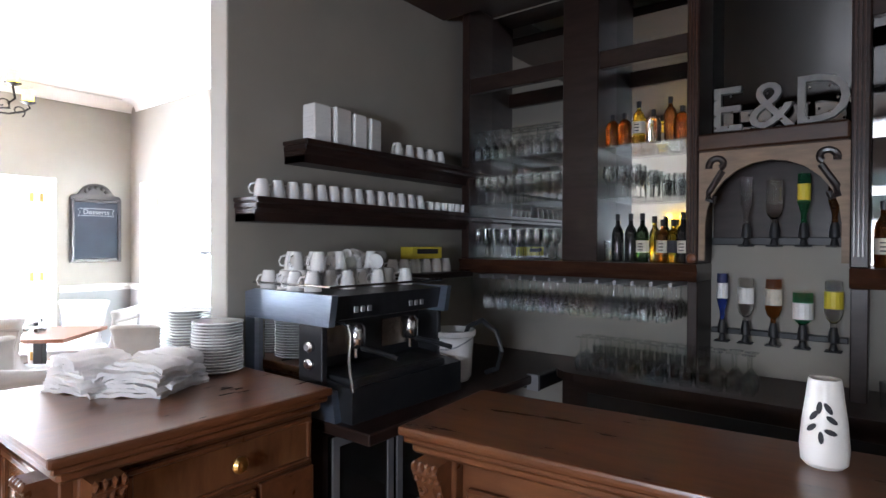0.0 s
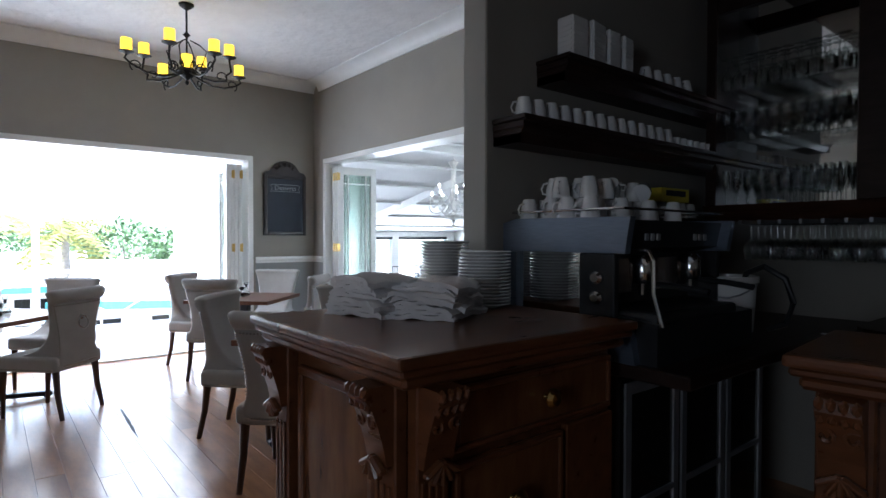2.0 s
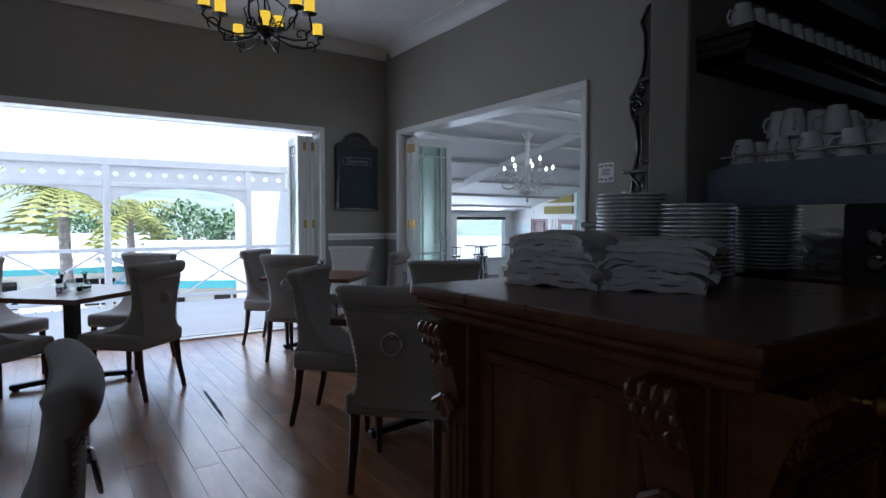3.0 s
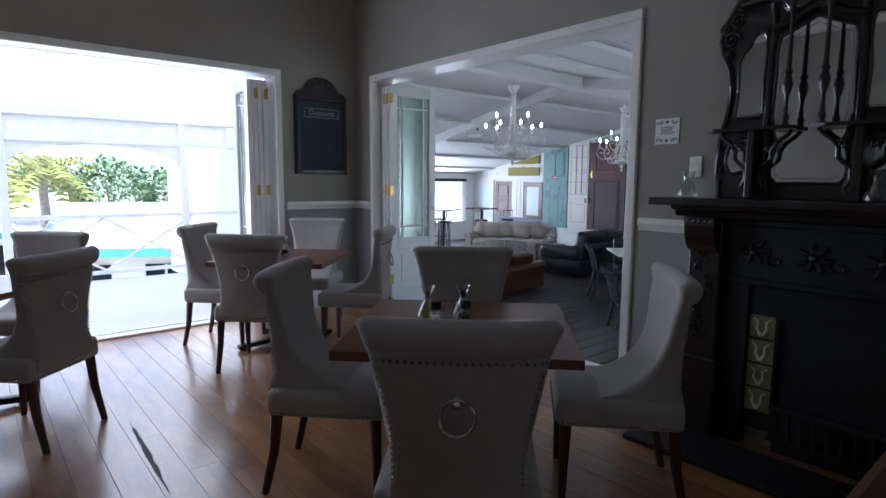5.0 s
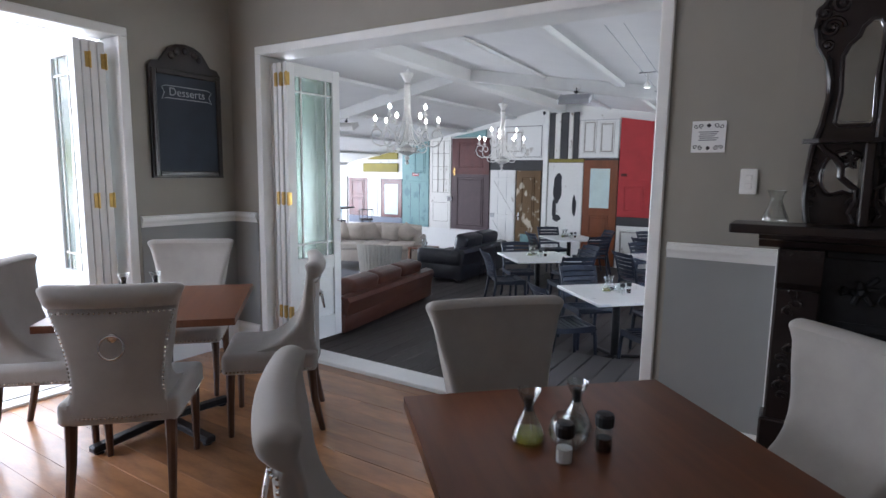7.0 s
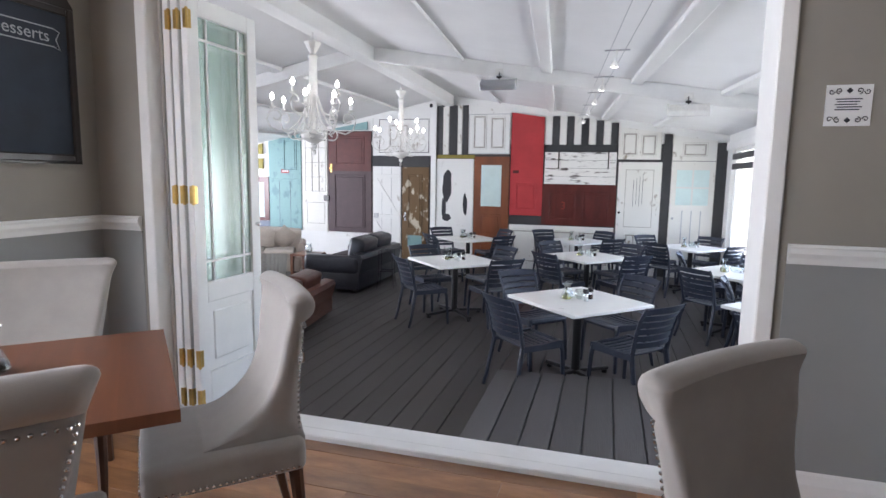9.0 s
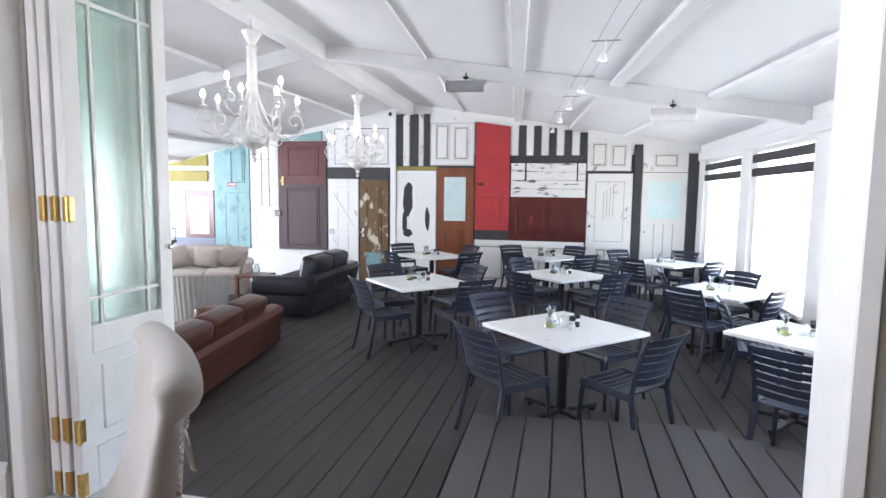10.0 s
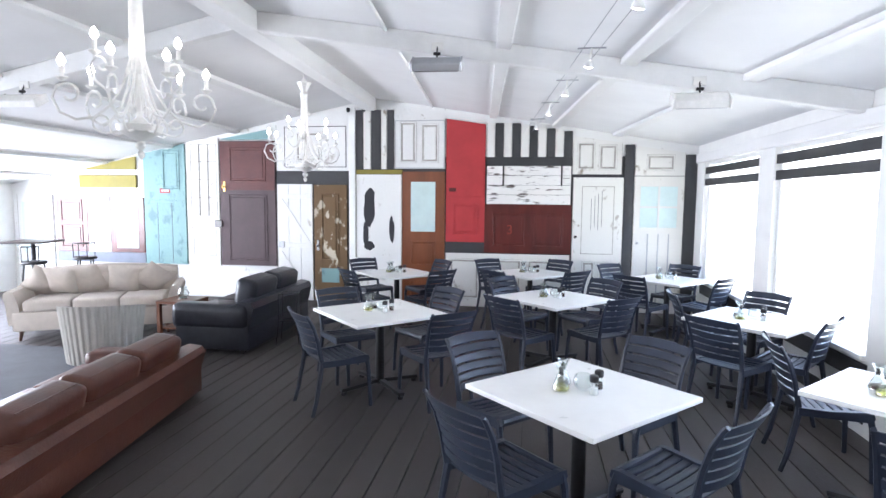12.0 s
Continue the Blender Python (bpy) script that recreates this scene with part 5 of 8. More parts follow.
def cup_master():
    tt = thing("cup", "white china coffee cup turned upside down", "cup", group="white coffee cups")
    part("bowl", lathe(B(), [(0.04, 0.0), (0.0385, 0.002), (0.036, 0.04), (0.027, 0.078), (0.024, 0.085), (0.0, 0.085)], 18), M["china"], tt, "", True)
    part("handle", tube(B(), [(0.037 * 1, 0, 0.018), (0.056, 0, 0.02), (0.062, 0, 0.04), (0.052, 0, 0.06), (0.031, 0, 0.066)], 0.0045, 6), M["china"], tt, "", True)
    return tt


CUP = cup_master()
MASTERS["cup"] = CUP
for i in range(14):
    put("cup", pose(-2.045, 1.73 + 0.085 * i, 1.906, 0, 0, 250 + rnd.uniform(-25, 25)))
for i in range(5):
    put("cup", pose(-2.05, 2.64 + 0.1 * i, 2.201, 0, 0, 250 + rnd.uniform(-40, 40)))
for r_ in range(4):
    for i in range(7):
        if r_ == 3 and i % 2:
            continue
        put("cup", pose(-2.05 + 0.098 * r_, 1.77 + 0.1 * i + 0.02 * (r_ % 2), 1.488, 0, 0, rnd.uniform(180, 300)))
for x, y, rx, rz in ((-1.98, 1.85, 0, 250), (-1.83, 1.88, 0, 200), (-1.85, 2.02, 0, 280), (-1.9, 2.13, 62, 40), (-1.82, 2.24, 70, 200), (-1.95, 2.28, 60, 320)):
    put("cup", pose(x, y, 1.575 + (0.035 if rx else 0), rx, 0, rz))
for i in range(7):
    put("cup", pose(-1.93 + 0.03 * (i % 3), 1.83 + 0.085 * i, 1.574, 0, 0, rnd.uniform(180, 320)))
for i in range(6):
    put("cup", pose(-2.06, 2.62 + 0.1 * i, 1.521, 0, 0, 240 + rnd.uniform(-30, 30)))
for i in range(7):
    tagged(part("shot_glass", lathe(B(), [(0.024, 0), (0.028, 0.055), (0.025, 0.055), (0.02, 0.006)], 12, at=(-2.05, 2.94 + 0.07 * i, 1.906)), M["china"], None, "", True), "small white espresso cup on the shelf", "cup", "espresso cups")
t = thing("wall_shelf", "short dark wooden shelf above the coffee machine", "shelf", pose(0, 0, 0))
part("board", bx(-2.152, -1.96, 2.56, 3.3, 1.482, 1.52, bev=0.006), M["darkwood"], t)
t = thing("card_box", "small yellow cardboard box on the shelf", "box", pose(-2.06, 2.9, 1.607))
part("carton", bx(-0.05, 0.05, -0.16, 0.12, 0, 0.072, bev=0.003), M["yellow"], t)
part("print_bar", bx(0.0505, 0.052, -0.12, 0.08, 0.03, 0.06), M["ink"], t)


def moulded_shelf(y0, y1, z, dep, label):
    tt = thing("wall_shelf", label, "shelf", pose(0, 0, 0), "cup shelves")
    prf = [(-2.152, z), (-2.152 + dep, z), (-2.152 + dep, z - 0.022), (-2.152 + dep - 0.012, z - 0.03), (-2.152 + dep - 0.012, z - 0.05), (-2.152 + dep - 0.03, z - 0.07), (-2.152 + dep - 0.045, z - 0.11), (-2.152, z - 0.11)]
    part("board", prism(B(), prf, "y", y0, y1), M["darkwood"], tt)
    ends = B()
    for k, (a, b) in enumerate(((0.0, 0.02), (0.025, 0.05), (0.055, 0.07), (0.075, 0.11))):
        box(ends, -2.151, -2.152 + dep - 0.012 * k + 0.006, y0 - 0.012 + 0.004 * k, y0, z - b, z - a, bev=0.003)
    part("end_moulding", ends, M["darkwood"], tt)


moulded_shelf(1.66, YB - 0.01, 1.905, 0.185, "long dark moulded wooden shelf carrying cups")
moulded_shelf(1.93, YB - 0.01, 2.2, 0.185, "dark moulded wooden shelf carrying jars and cups")
for i, (y, w, h) in enumerate(((2.05, 0.11, 0.19), (2.185, 0.12, 0.195), (2.31, 0.09, 0.185), (2.42, 0.09, 0.18))):
    t = thing("canister", "square white ribbed china canister on the shelf", "canister", pose(-2.05, y, 2.201, 0, 0, 8 * (i % 2)), "square canisters")
    part("body", bx(-0.045, 0.045, -w / 2, w / 2, 0, h, bev=0.006), M["china"], t)
    q = B()
    for k in range(7):
        box(q, 0.045, 0.0475, -w / 2 + 0.006, w / 2 - 0.006, 0.012 + 0.022 * k, 0.024 + 0.022 * k)
        box(q, -0.038, 0.038, -w / 2 - 0.0025, -w / 2, 0.012 + 0.022 * k, 0.024 + 0.022 * k)
    part("ribs", q, M["china"], t)

t = thing("bucket", "white plastic bucket standing on the back counter", "bucket", Matrix.Translation((-1.61, 2.59, 0.982)) @ Matrix.Diagonal((0.95, 0.95, 1.05, 1)))
part("pail", lathe(B(), [(0.0, 0.003), (0.105, 0.0), (0.11, 0.01), (0.128, 0.22), (0.14, 0.225), (0.14, 0.25), (0.132, 0.252), (0.118, 0.02), (0.0, 0.012)], 28), M["china"], t, "", True)
part("bail", tube(B(), [(0.13 * math.cos(radians(a)), 0.13 * math.sin(radians(a)), 0.215 - 0.05 * math.sin(radians(a - 200) * 1.0) ** 2) for a in range(200, 381, 20)], 0.004, 6), M["steel"], t)
part("hose", tube(B(), [(0.02, 0.05, 0.1), (0.05, 0.1, 0.26), (0.11, 0.15, 0.29), (0.2, 0.16, 0.24), (0.23, 0.17, 0.14), (0.2, 0.17, 0.05), (0.12, 0.18, 0.02)], 0.014, 8), M["black"], t, "black rubber hose", True)

# ---- back bar: mirrored cabinet, shelves, glasses, bottles ----
CY = 3.30          # front of the cabinet
t = thing("bar_cabinet", "tall dark mahogany back-bar cabinet with mirrors and glass shelves", "cabinet", pose(0, 0, 0))
for x0, x1 in ((-2.05, -1.99), (-1.31, -1.09), (-0.61, -0.55), (0.08, 0.15), (1.5, 1.58)):
    part("post", bx(x0, x1, CY - 0.02, YB - 0.003, 1.6, 3.3, bev=0.006), M["darkwood"], t, "dark fluted cabinet post")
for x0, x1 in ((-0.605, -0.555), (0.085, 0.145)):
    for k in range(3):
        part("flute", bx(x0 + 0.006 + 0.016 * k, x0 + 0.015 + 0.016 * k, CY - 0.028, CY - 0.02, 1.65, 3.2, bev=0.002), M["mahog_dark"], t)
q = B()
for x0, x1 in ((-2.05, -0.55), (0.08, 1.58)):
    prism(q, [(CY - 0.05, 1.6), (YB - 0.003, 1.6), (YB - 0.003, 1.51), (CY - 0.03, 1.51), (CY - 0.045, 1.535), (CY - 0.03, 1.56)], "x", x0, x1)
part("base_moulding", q, M["mahog_dark"], t, "moulded cabinet base")
for x0, x1 in ((-1.99, -1.31), (-1.09, -0.61), (0.15, 1.5)):
    part("mirror", bx(x0, x1, YB - 0.02, YB - 0.012, 1.6, 3.28), M["darkmirror" if x0 > 0 else "mirror"], t, "mirrored cabinet back")
    for z in (1.955, 2.25):
        s_ = part("glass_shelf", bx(x0, x1, CY, YB - 0.022, z, z + 0.008), M["glass"], t, "green-edged glass shelf")
    part("top_rail", bx(x0, x1, CY - 0.01, CY + 0.04, 2.70, 2.80, bev=0.004), M["darkwood"], t)
part("mirror", bx(-0.55, 0.08, YB - 0.02, YB - 0.012, 2.26, 3.28), M["darkmirror"], t, "mirror behind the letters, darkened for its dim reflection")
part("cornice", prism(B(), [(CY - 0.1, 3.4), (YB - 0.003, 3.4), (YB - 0.003, 3.3), (CY - 0.02, 3.3), (CY - 0.06, 3.34)], "x", -2.1, 1.62), M["darkwood"], t)
part("header_shelf", bx(-0.55, 0.08, CY - 0.06, YB - 0.003, 2.17, 2.255, bev=0.01), M["mahog_dark"], t)
# fretwork arch
arch_bm = B()
N_ = 12
outer_, inner_ = [], []
for i in range(N_ + 1):
    a = radians(180 - 180 * i / N_)
    inner_.append((-0.235 + 0.285 * math.cos(a), 1.80 + 0.31 * math.sin(a)))
for i in range(N_):
    (xa, za), (xb, zb) = inner_[i], inner_[i + 1]
    prism(arch_bm, [(xa, za), (xb, zb), (xb, 2.17), (xa, 2.17)], "y", CY - 0.01, CY + 0.012)
prism(arch_bm, [(-0.55, 1.62), (-0.52, 1.62), (-0.52, 2.17), (-0.55, 2.17)], "y", CY - 0.01, CY + 0.012)
prism(arch_bm, [(0.05, 1.62), (0.08, 1.62), (0.08, 2.17), (0.05, 2.17)], "y", CY - 0.01, CY + 0.012)
part("arch_panel", arch_bm, M["oldoak"], t, "pale oak fretwork arch")
for s, cx in ((1, -0.46), (-1, -0.01)):
    q = B()
    tube(q, [(cx + s * a, CY - 0.012, b) for a, b in spiral(0.0, 2.10, 0.045, 0.018, 200, -60, 14)], 0.017, 8)
    tube(q, [(cx + s * a, CY - 0.012, b) for a, b in ((0.02, 2.07), (-0.01, 2.02), (-0.04, 1.97), (-0.045, 1.93), (-0.02, 1.92), (-0.012, 1.945))], 0.016, 8)
    part("scroll_inlay", q, M["ebony"], t, "dark scroll cut-out")
part("rosette", lathe(B(), [(0.028, 0), (0.024, 0.01), (0.01, 0.014)], 14, m=pose(-0.58, CY - 0.02, 1.63, 90, 0, 0)), M["mahog"], t)
# lower shelf unit
part("side_post", bx(-0.6, -0.55, CY - 0.02, YB - 0.003, 0.0, 1.51, bev=0.004), M["darkwood"], t)
part("side_post", bx(0.085, 0.15, CY - 0.02, YB - 0.003, 0.0, 1.51, bev=0.004), M["darkwood"], t)

t = thing("back_shelf", "dark wooden back counter with a rounded end", "counter", pose(0, 0, 0))
pts = [(1.6, YB - 0.005), (1.6, 3.0), (-1.1, 3.0)] + [(-1.1 - 0.16 * math.sin(radians(a)), 3.16 - 0.16 * math.cos(radians(a))) for a in (20, 45, 70, 90)] + [(-1.26, YB - 0.005)]
part("worktop", prism(B(), pts, "z", 0.965, 1.01), M["darkwood"], t)
part("body", bx(-1.2, 1.6, 3.08, YB - 0.005, 0.0, 0.965), M["darkwood"], t)
# black sheet on the solid front stands in for a shaded shelf opening
part("opening_shade", bx(-1.05, 1.5, 3.072, 3.08, 0.5, 0.9), M["black"], t)
t = thing("sink_counter", "dark stainless corner counter behind the bar", "counter", pose(0, 0, 0))
part("worktop", bx(-1.5, -1.27, 2.95, YB - 0.005, 0.9, 0.98, bev=0.006), M["black"], t)
part("edge_strip", bx(-1.34, -1.27, 2.93, 2.95, 0.9, 0.985), M["steel"], t)

# unseen canopy, added so that the bar mirrors reflect something dark
t = thing("bar_canopy", "unseen dark canopy added to dim the bar mirrors", "canopy", pose(0, 0, 0), kind="structure")
part("soffit", bx(-2.15, 2.2, 0.2, CY - 0.1, 3.2, 3.26), M["darkwood"], t)
part("fascia", bx(-2.15, 2.2, 0.15, 0.2, 3.14, 3.42), M["darkwood"], t)
# letters
t = thing("letter_sign", "weathered metal marquee letters standing on the shelf", "sign", pose(0, 0, 0))
for ch, x in (("E", -0.43), ("&", -0.235), ("D", -0.03)):
    o = lettering("letter", ch, 0.32, M["lettermetal"], t, pose(x, CY + 0.03, 2.366, 90, 0, 0), 0.02)
q = B()
for x, z in ((-0.48, 2.29), (-0.48, 2.35), (-0.48, 2.43), (-0.42, 2.29), (-0.40, 2.36), (-0.41, 2.44), (-0.26, 2.30), (-0.22, 2.37), (-0.25, 2.43), (-0.19, 2.30), (-0.08, 2.29), (-0.08, 2.36), (-0.08, 2.43), (0.0, 2.31), (0.03, 2.37), (0.0, 2.43)):
    q = B()
    bmesh.ops.create_icosphere(q, subdivisions=1, radius=0.008, matrix=Matrix.Translation((x, CY + 0.008, z)))
    part("bulb_stud", q, M["chrome"], t)


# glasses
def wine_glass_master(label, kind_):
    if kind_ == "wine":
        pr = [(0.032, 0), (0.031, 0.003), (0.005, 0.008), (0.004, 0.075), (0.012, 0.085), (0.034, 0.115), (0.036, 0.14), (0.029, 0.185), (0.0275, 0.185), (0.034, 0.14), (0.032, 0.117), (0.0, 0.09)]
    elif kind_ == "flute":
        pr = [(0.028, 0), (0.027, 0.003), (0.004, 0.008), (0.004, 0.07), (0.014, 0.09), (0.021, 0.13), (0.02, 0.2), (0.0185, 0.2), (0.019, 0.13), (0.0, 0.085)]
    else:
        pr = [(0.026, 0), (0.027, 0.004), (0.031, 0.12), (0.029, 0.12), (0.024, 0.01), (0.0, 0.009)]
    return tagged(part(kind_ + "_glass", lathe(B(), pr, 12), M["glass"], None, "", True), label, "glass", kind_ + " glasses")


MASTERS["wg"] = wine_glass_master("clear stemmed wine glass behind the bar", "wine")
MASTERS["fl"] = wine_glass_master("clear champagne flute on a glass shelf", "flute")
MASTERS["tu"] = wine_glass_master("clear straight tumbler on a shelf", "tumbler")
for z, key in ((1.602, "fl"), (1.965, "wg"), (2.26, "wg")):
    for r_ in range(3):
        for i in range(10):
            put(key, pose(-1.96 + 0.064 * i + 0.02 * (r_ % 2), CY + 0.05 + 0.07 * r_, z + (0.185 if z > 2.2 else 0), 180 if z > 2.2 else 0, 0, 0))
for r_ in range(2):
    for i in range(6):
        put("wg" if i < 3 else "tu", pose(-1.055 + 0.078 * i, CY + 0.06 + 0.09 * r_, 1.965, 0, 0, 0))
for i in range(2):
    put("tu", pose(-1.05 + 0.075 * i, CY + 0.06, 1.602, 0, 0, 0))
# hanging rack
t = thing("glass_rack", "steel hanging rack for stemmed glasses under the cabinet", "rack", pose(0, 0, 0))
for i in range(13):
    part("rail", bx(-1.78 + 0.095 * i, -1.765 + 0.095 * i, CY - 0.2, YB - 0.03, 1.488, 1.509), M["steel"], t)
for i in range(12):
    for r_ in range(5):
        put("wg", pose(-1.73 + 0.095 * i, CY - 0.16 + 0.085 * r_, 1.487, 180, 0, 0))
for i in range(13):
    for r_ in range(2):
        put("wg", pose(-1.1 + 0.068 * i, 3.1 + 0.08 * r_ + 0.02 * (i % 2), 1.196, 180, 0, 0))
for i in range(9):
    put("tu", pose(-1.07 + 0.07 * i, 3.26, 1.011, 0, 0, 0))


def bottle(label, m, mat_, pr, neck, lab=None, labz=(0.06, 0.13)):
    tt = thing("bottle", label, "bottle", m, "bar bottles")
    part("glass_body", lathe(B(), pr, 14), mat_, tt, "", True)
    part("cap", lathe(B(), [(neck + 0.002, pr[-1][1] - 0.035), (neck + 0.003, pr[-1][1] + 0.004), (0.0, pr[-1][1] + 0.006)], 10), M["black"], tt)
    if lab:
        r0 = max(r for r, z in pr) + 0.0012
        part("label", lathe(B(), [(r0 - 0.002, labz[0]), (r0, labz[0]), (r0, labz[1]), (r0 - 0.002, labz[1])], 14), lab, tt, "printed bottle label")
        q2 = B()
        for k in range(3):
            box(q2, -0.014, 0.014, -r0 - 0.0012, -r0 + 0.001, labz[0] + 0.012 + 0.018 * k, labz[0] + 0.018 + 0.018 * k)
        part("print_bar", q2, M["ink"], tt)
    return tt


WINE = [(0.034, 0), (0.036, 0.01), (0.036, 0.17), (0.03, 0.2), (0.014, 0.225), (0.013, 0.29)]
SLIM = [(0.026, 0), (0.027, 0.01), (0.027, 0.14), (0.012, 0.2), (0.012, 0.27)]
SQUAT = [(0.042, 0), (0.044, 0.01), (0.044, 0.11), (0.034, 0.14), (0.013, 0.16), (0.013, 0.19)]
TALLSP = [(0.034, 0), (0.036, 0.01), (0.038, 0.15), (0.03, 0.18), (0.013, 0.2), (0.013, 0.25)]
SC9 = Matrix.Diagonal((0.92, 0.92, 0.92, 1))
for x, mt, pr, lab, lb in ((-0.995, "b_black", WINE, None, "black wine bottle behind the bar"), (-0.92, "b_black", WINE, None, "black wine bottle behind the bar"), (-0.855, "b_green", WINE, "label_cream", "dark green wine bottle with a cream label"),
                           (-0.79, "b_gold", SLIM, None, "slim bottle of golden liqueur"), (-0.745, "b_amber", TALLSP, "label_cream", "dark amber spirit bottle with a label"), (-0.69, "b_gold", TALLSP, "ink", "golden spirit bottle with a dark label"), (-0.64, "b_black", WINE, "label_cream", "black bottle with a pale label")):
    bottle(lb, pose(x, CY + 0.05, 1.602) @ SC9, M[mt], pr, 0.012, M[lab] if lab else None)
for x, mt, pr, lb in ((-1.03, "b_amber", SQUAT, "squat amber brandy bottle on a shelf"), (-0.96, "b_amber", SQUAT, "small amber bottle on a shelf"), (-0.88, "b_gold", TALLSP, "bottle of golden spirit"), (-0.8, "b_clear", SQUAT, "clear squat decanter on a shelf"), (-0.71, "b_amber", TALLSP, "tall amber brandy bottle"), (-0.65, "b_amber", SQUAT, "amber bottle on the glass shelf")):
    bottle(lb, pose(x, CY + 0.05, 2.26) @ SC9, M[mt], pr, 0.012, M["label_cream"] if mt == "b_gold" else None)
# optics: upside-down bottles
t = thing("optic_rail", "dark wall rail holding spirit optics", "rail", pose(0, 0, 0))
part("bar", bx(-0.54, 0.07, YB - 0.05, YB - 0.003, 1.70, 1.74, bev=0.004), M["black"], t)
part("bar", bx(-0.54, 0.07, YB - 0.05, YB - 0.003, 1.225, 1.255, bev=0.004), M["black"], t)
part("back_panel", bx(-0.54, 0.075, YB - 0.012, YB - 0.002, 1.02, 1.70), M["taupe"], t)
part("upper_back_panel", bx(-0.54, 0.075, YB - 0.012, YB - 0.002, 1.74, 2.16), M["darkwood"], t)


def optic(label, x, z, mt, pr, lab):
    tt = thing("optic_bottle", label, "bottle", pose(x, YB - 0.12, z), "optic bottles")
    h = pr[-1][1]
    part("glass_body", lathe(B(), [(r, h - zz) for r, zz in pr[::-1]], 14), M[mt], tt, "", True)
    part("optic", lathe(B(), [(0.006, -0.09), (0.02, -0.085), (0.012, -0.05), (0.022, -0.04), (0.022, -0.01), (0.014, 0.03)], 12), M["black"], tt, "black optic measure", True)
    part("lever", bx(-0.035, 0.035, -0.03, 0.03, -0.088, -0.08, bev=0.003), M["black"], tt)
    part("bracket", bx(-0.008, 0.008, 0.0, 0.075, -0.02, 0.0), M["black"], tt)
    if lab:
        r0 = max(r for r, zz in pr) + 0.0012
        part("label", lathe(B(), [(r0 - 0.002, h - 0.13), (r0, h - 0.13), (r0, h - 0.05), (r0 - 0.002, h - 0.05)], 14), M[lab], tt, "printed bottle label")


for x, mt, pr, lab in ((-0.47, "b_blue", SLIM, "china"), (-0.36, "b_clear", TALLSP, "china"), (-0.235, "b_amber", TALLSP, "label_cream"), (-0.11, "b_emerald", SQUAT, "china"), (0.015, "b_clear", TALLSP, "yellow")):
    optic("upturned spirit bottle on an optic", x, 1.28, mt, pr, lab)
for x, mt, pr, lab in ((-0.36, "b_clear", SLIM, None), (-0.235, "b_clear", TALLSP, None), (-0.11, "b_emerald", SLIM, "yellow"), (0.015, "b_amber", SLIM, None)):
    optic("upturned spirit bottle on an optic", x, 1.78, mt, pr, lab)
for x in (0.2, 0.29, 0.38, 0.5):
    bottle("dark spirit bottle in the second cabinet bay", pose(x, CY + 0.05, 1.602), M["b_amber"], WINE, 0.013, M["label_cream"])
for x in (0.22, 0.32, 0.42):
    put("tu", pose(x, 3.2, 1.011))

# wall lamp on the south wall, seen in the bar mirrors
t = thing("wall_lamp", "small lit wall lamp with cream shades", "wall lamp", pose(-2.6, YS, 2.1))
part("back_plate", bx(-0.05, 0.05, 0.0, 0.02, -0.08, 0.08, bev=0.006), M["brass"], t)
for sx in (-1, 1):
    part("arm", tube(B(), [(0, 0.02, 0), (sx * 0.06, 0.08, -0.03), (sx * 0.11, 0.1, 0.0), (sx * 0.11, 0.1, 0.04)], 0.006, 6), M["brass"], t)
    part("shade", lathe(B(), [(0.06, 0.0), (0.035, 0.1)], 14, at=(sx * 0.11, 0.1, 0.04)), M["candle"], t, "glowing cream shade")

# ---- far wall of salvaged doors ----
# charcoal sheet added to paint shade into the gaps between the doors
struct("wall_gable_gap_shade", bx(-9.9, -2.9, YG - 0.008, YG - 0.001, DZ, 2.08), M["charcoal"], "charcoal sheet added as shade in the gaps between the salvaged doors", "wall")
WY = YG - 0.008


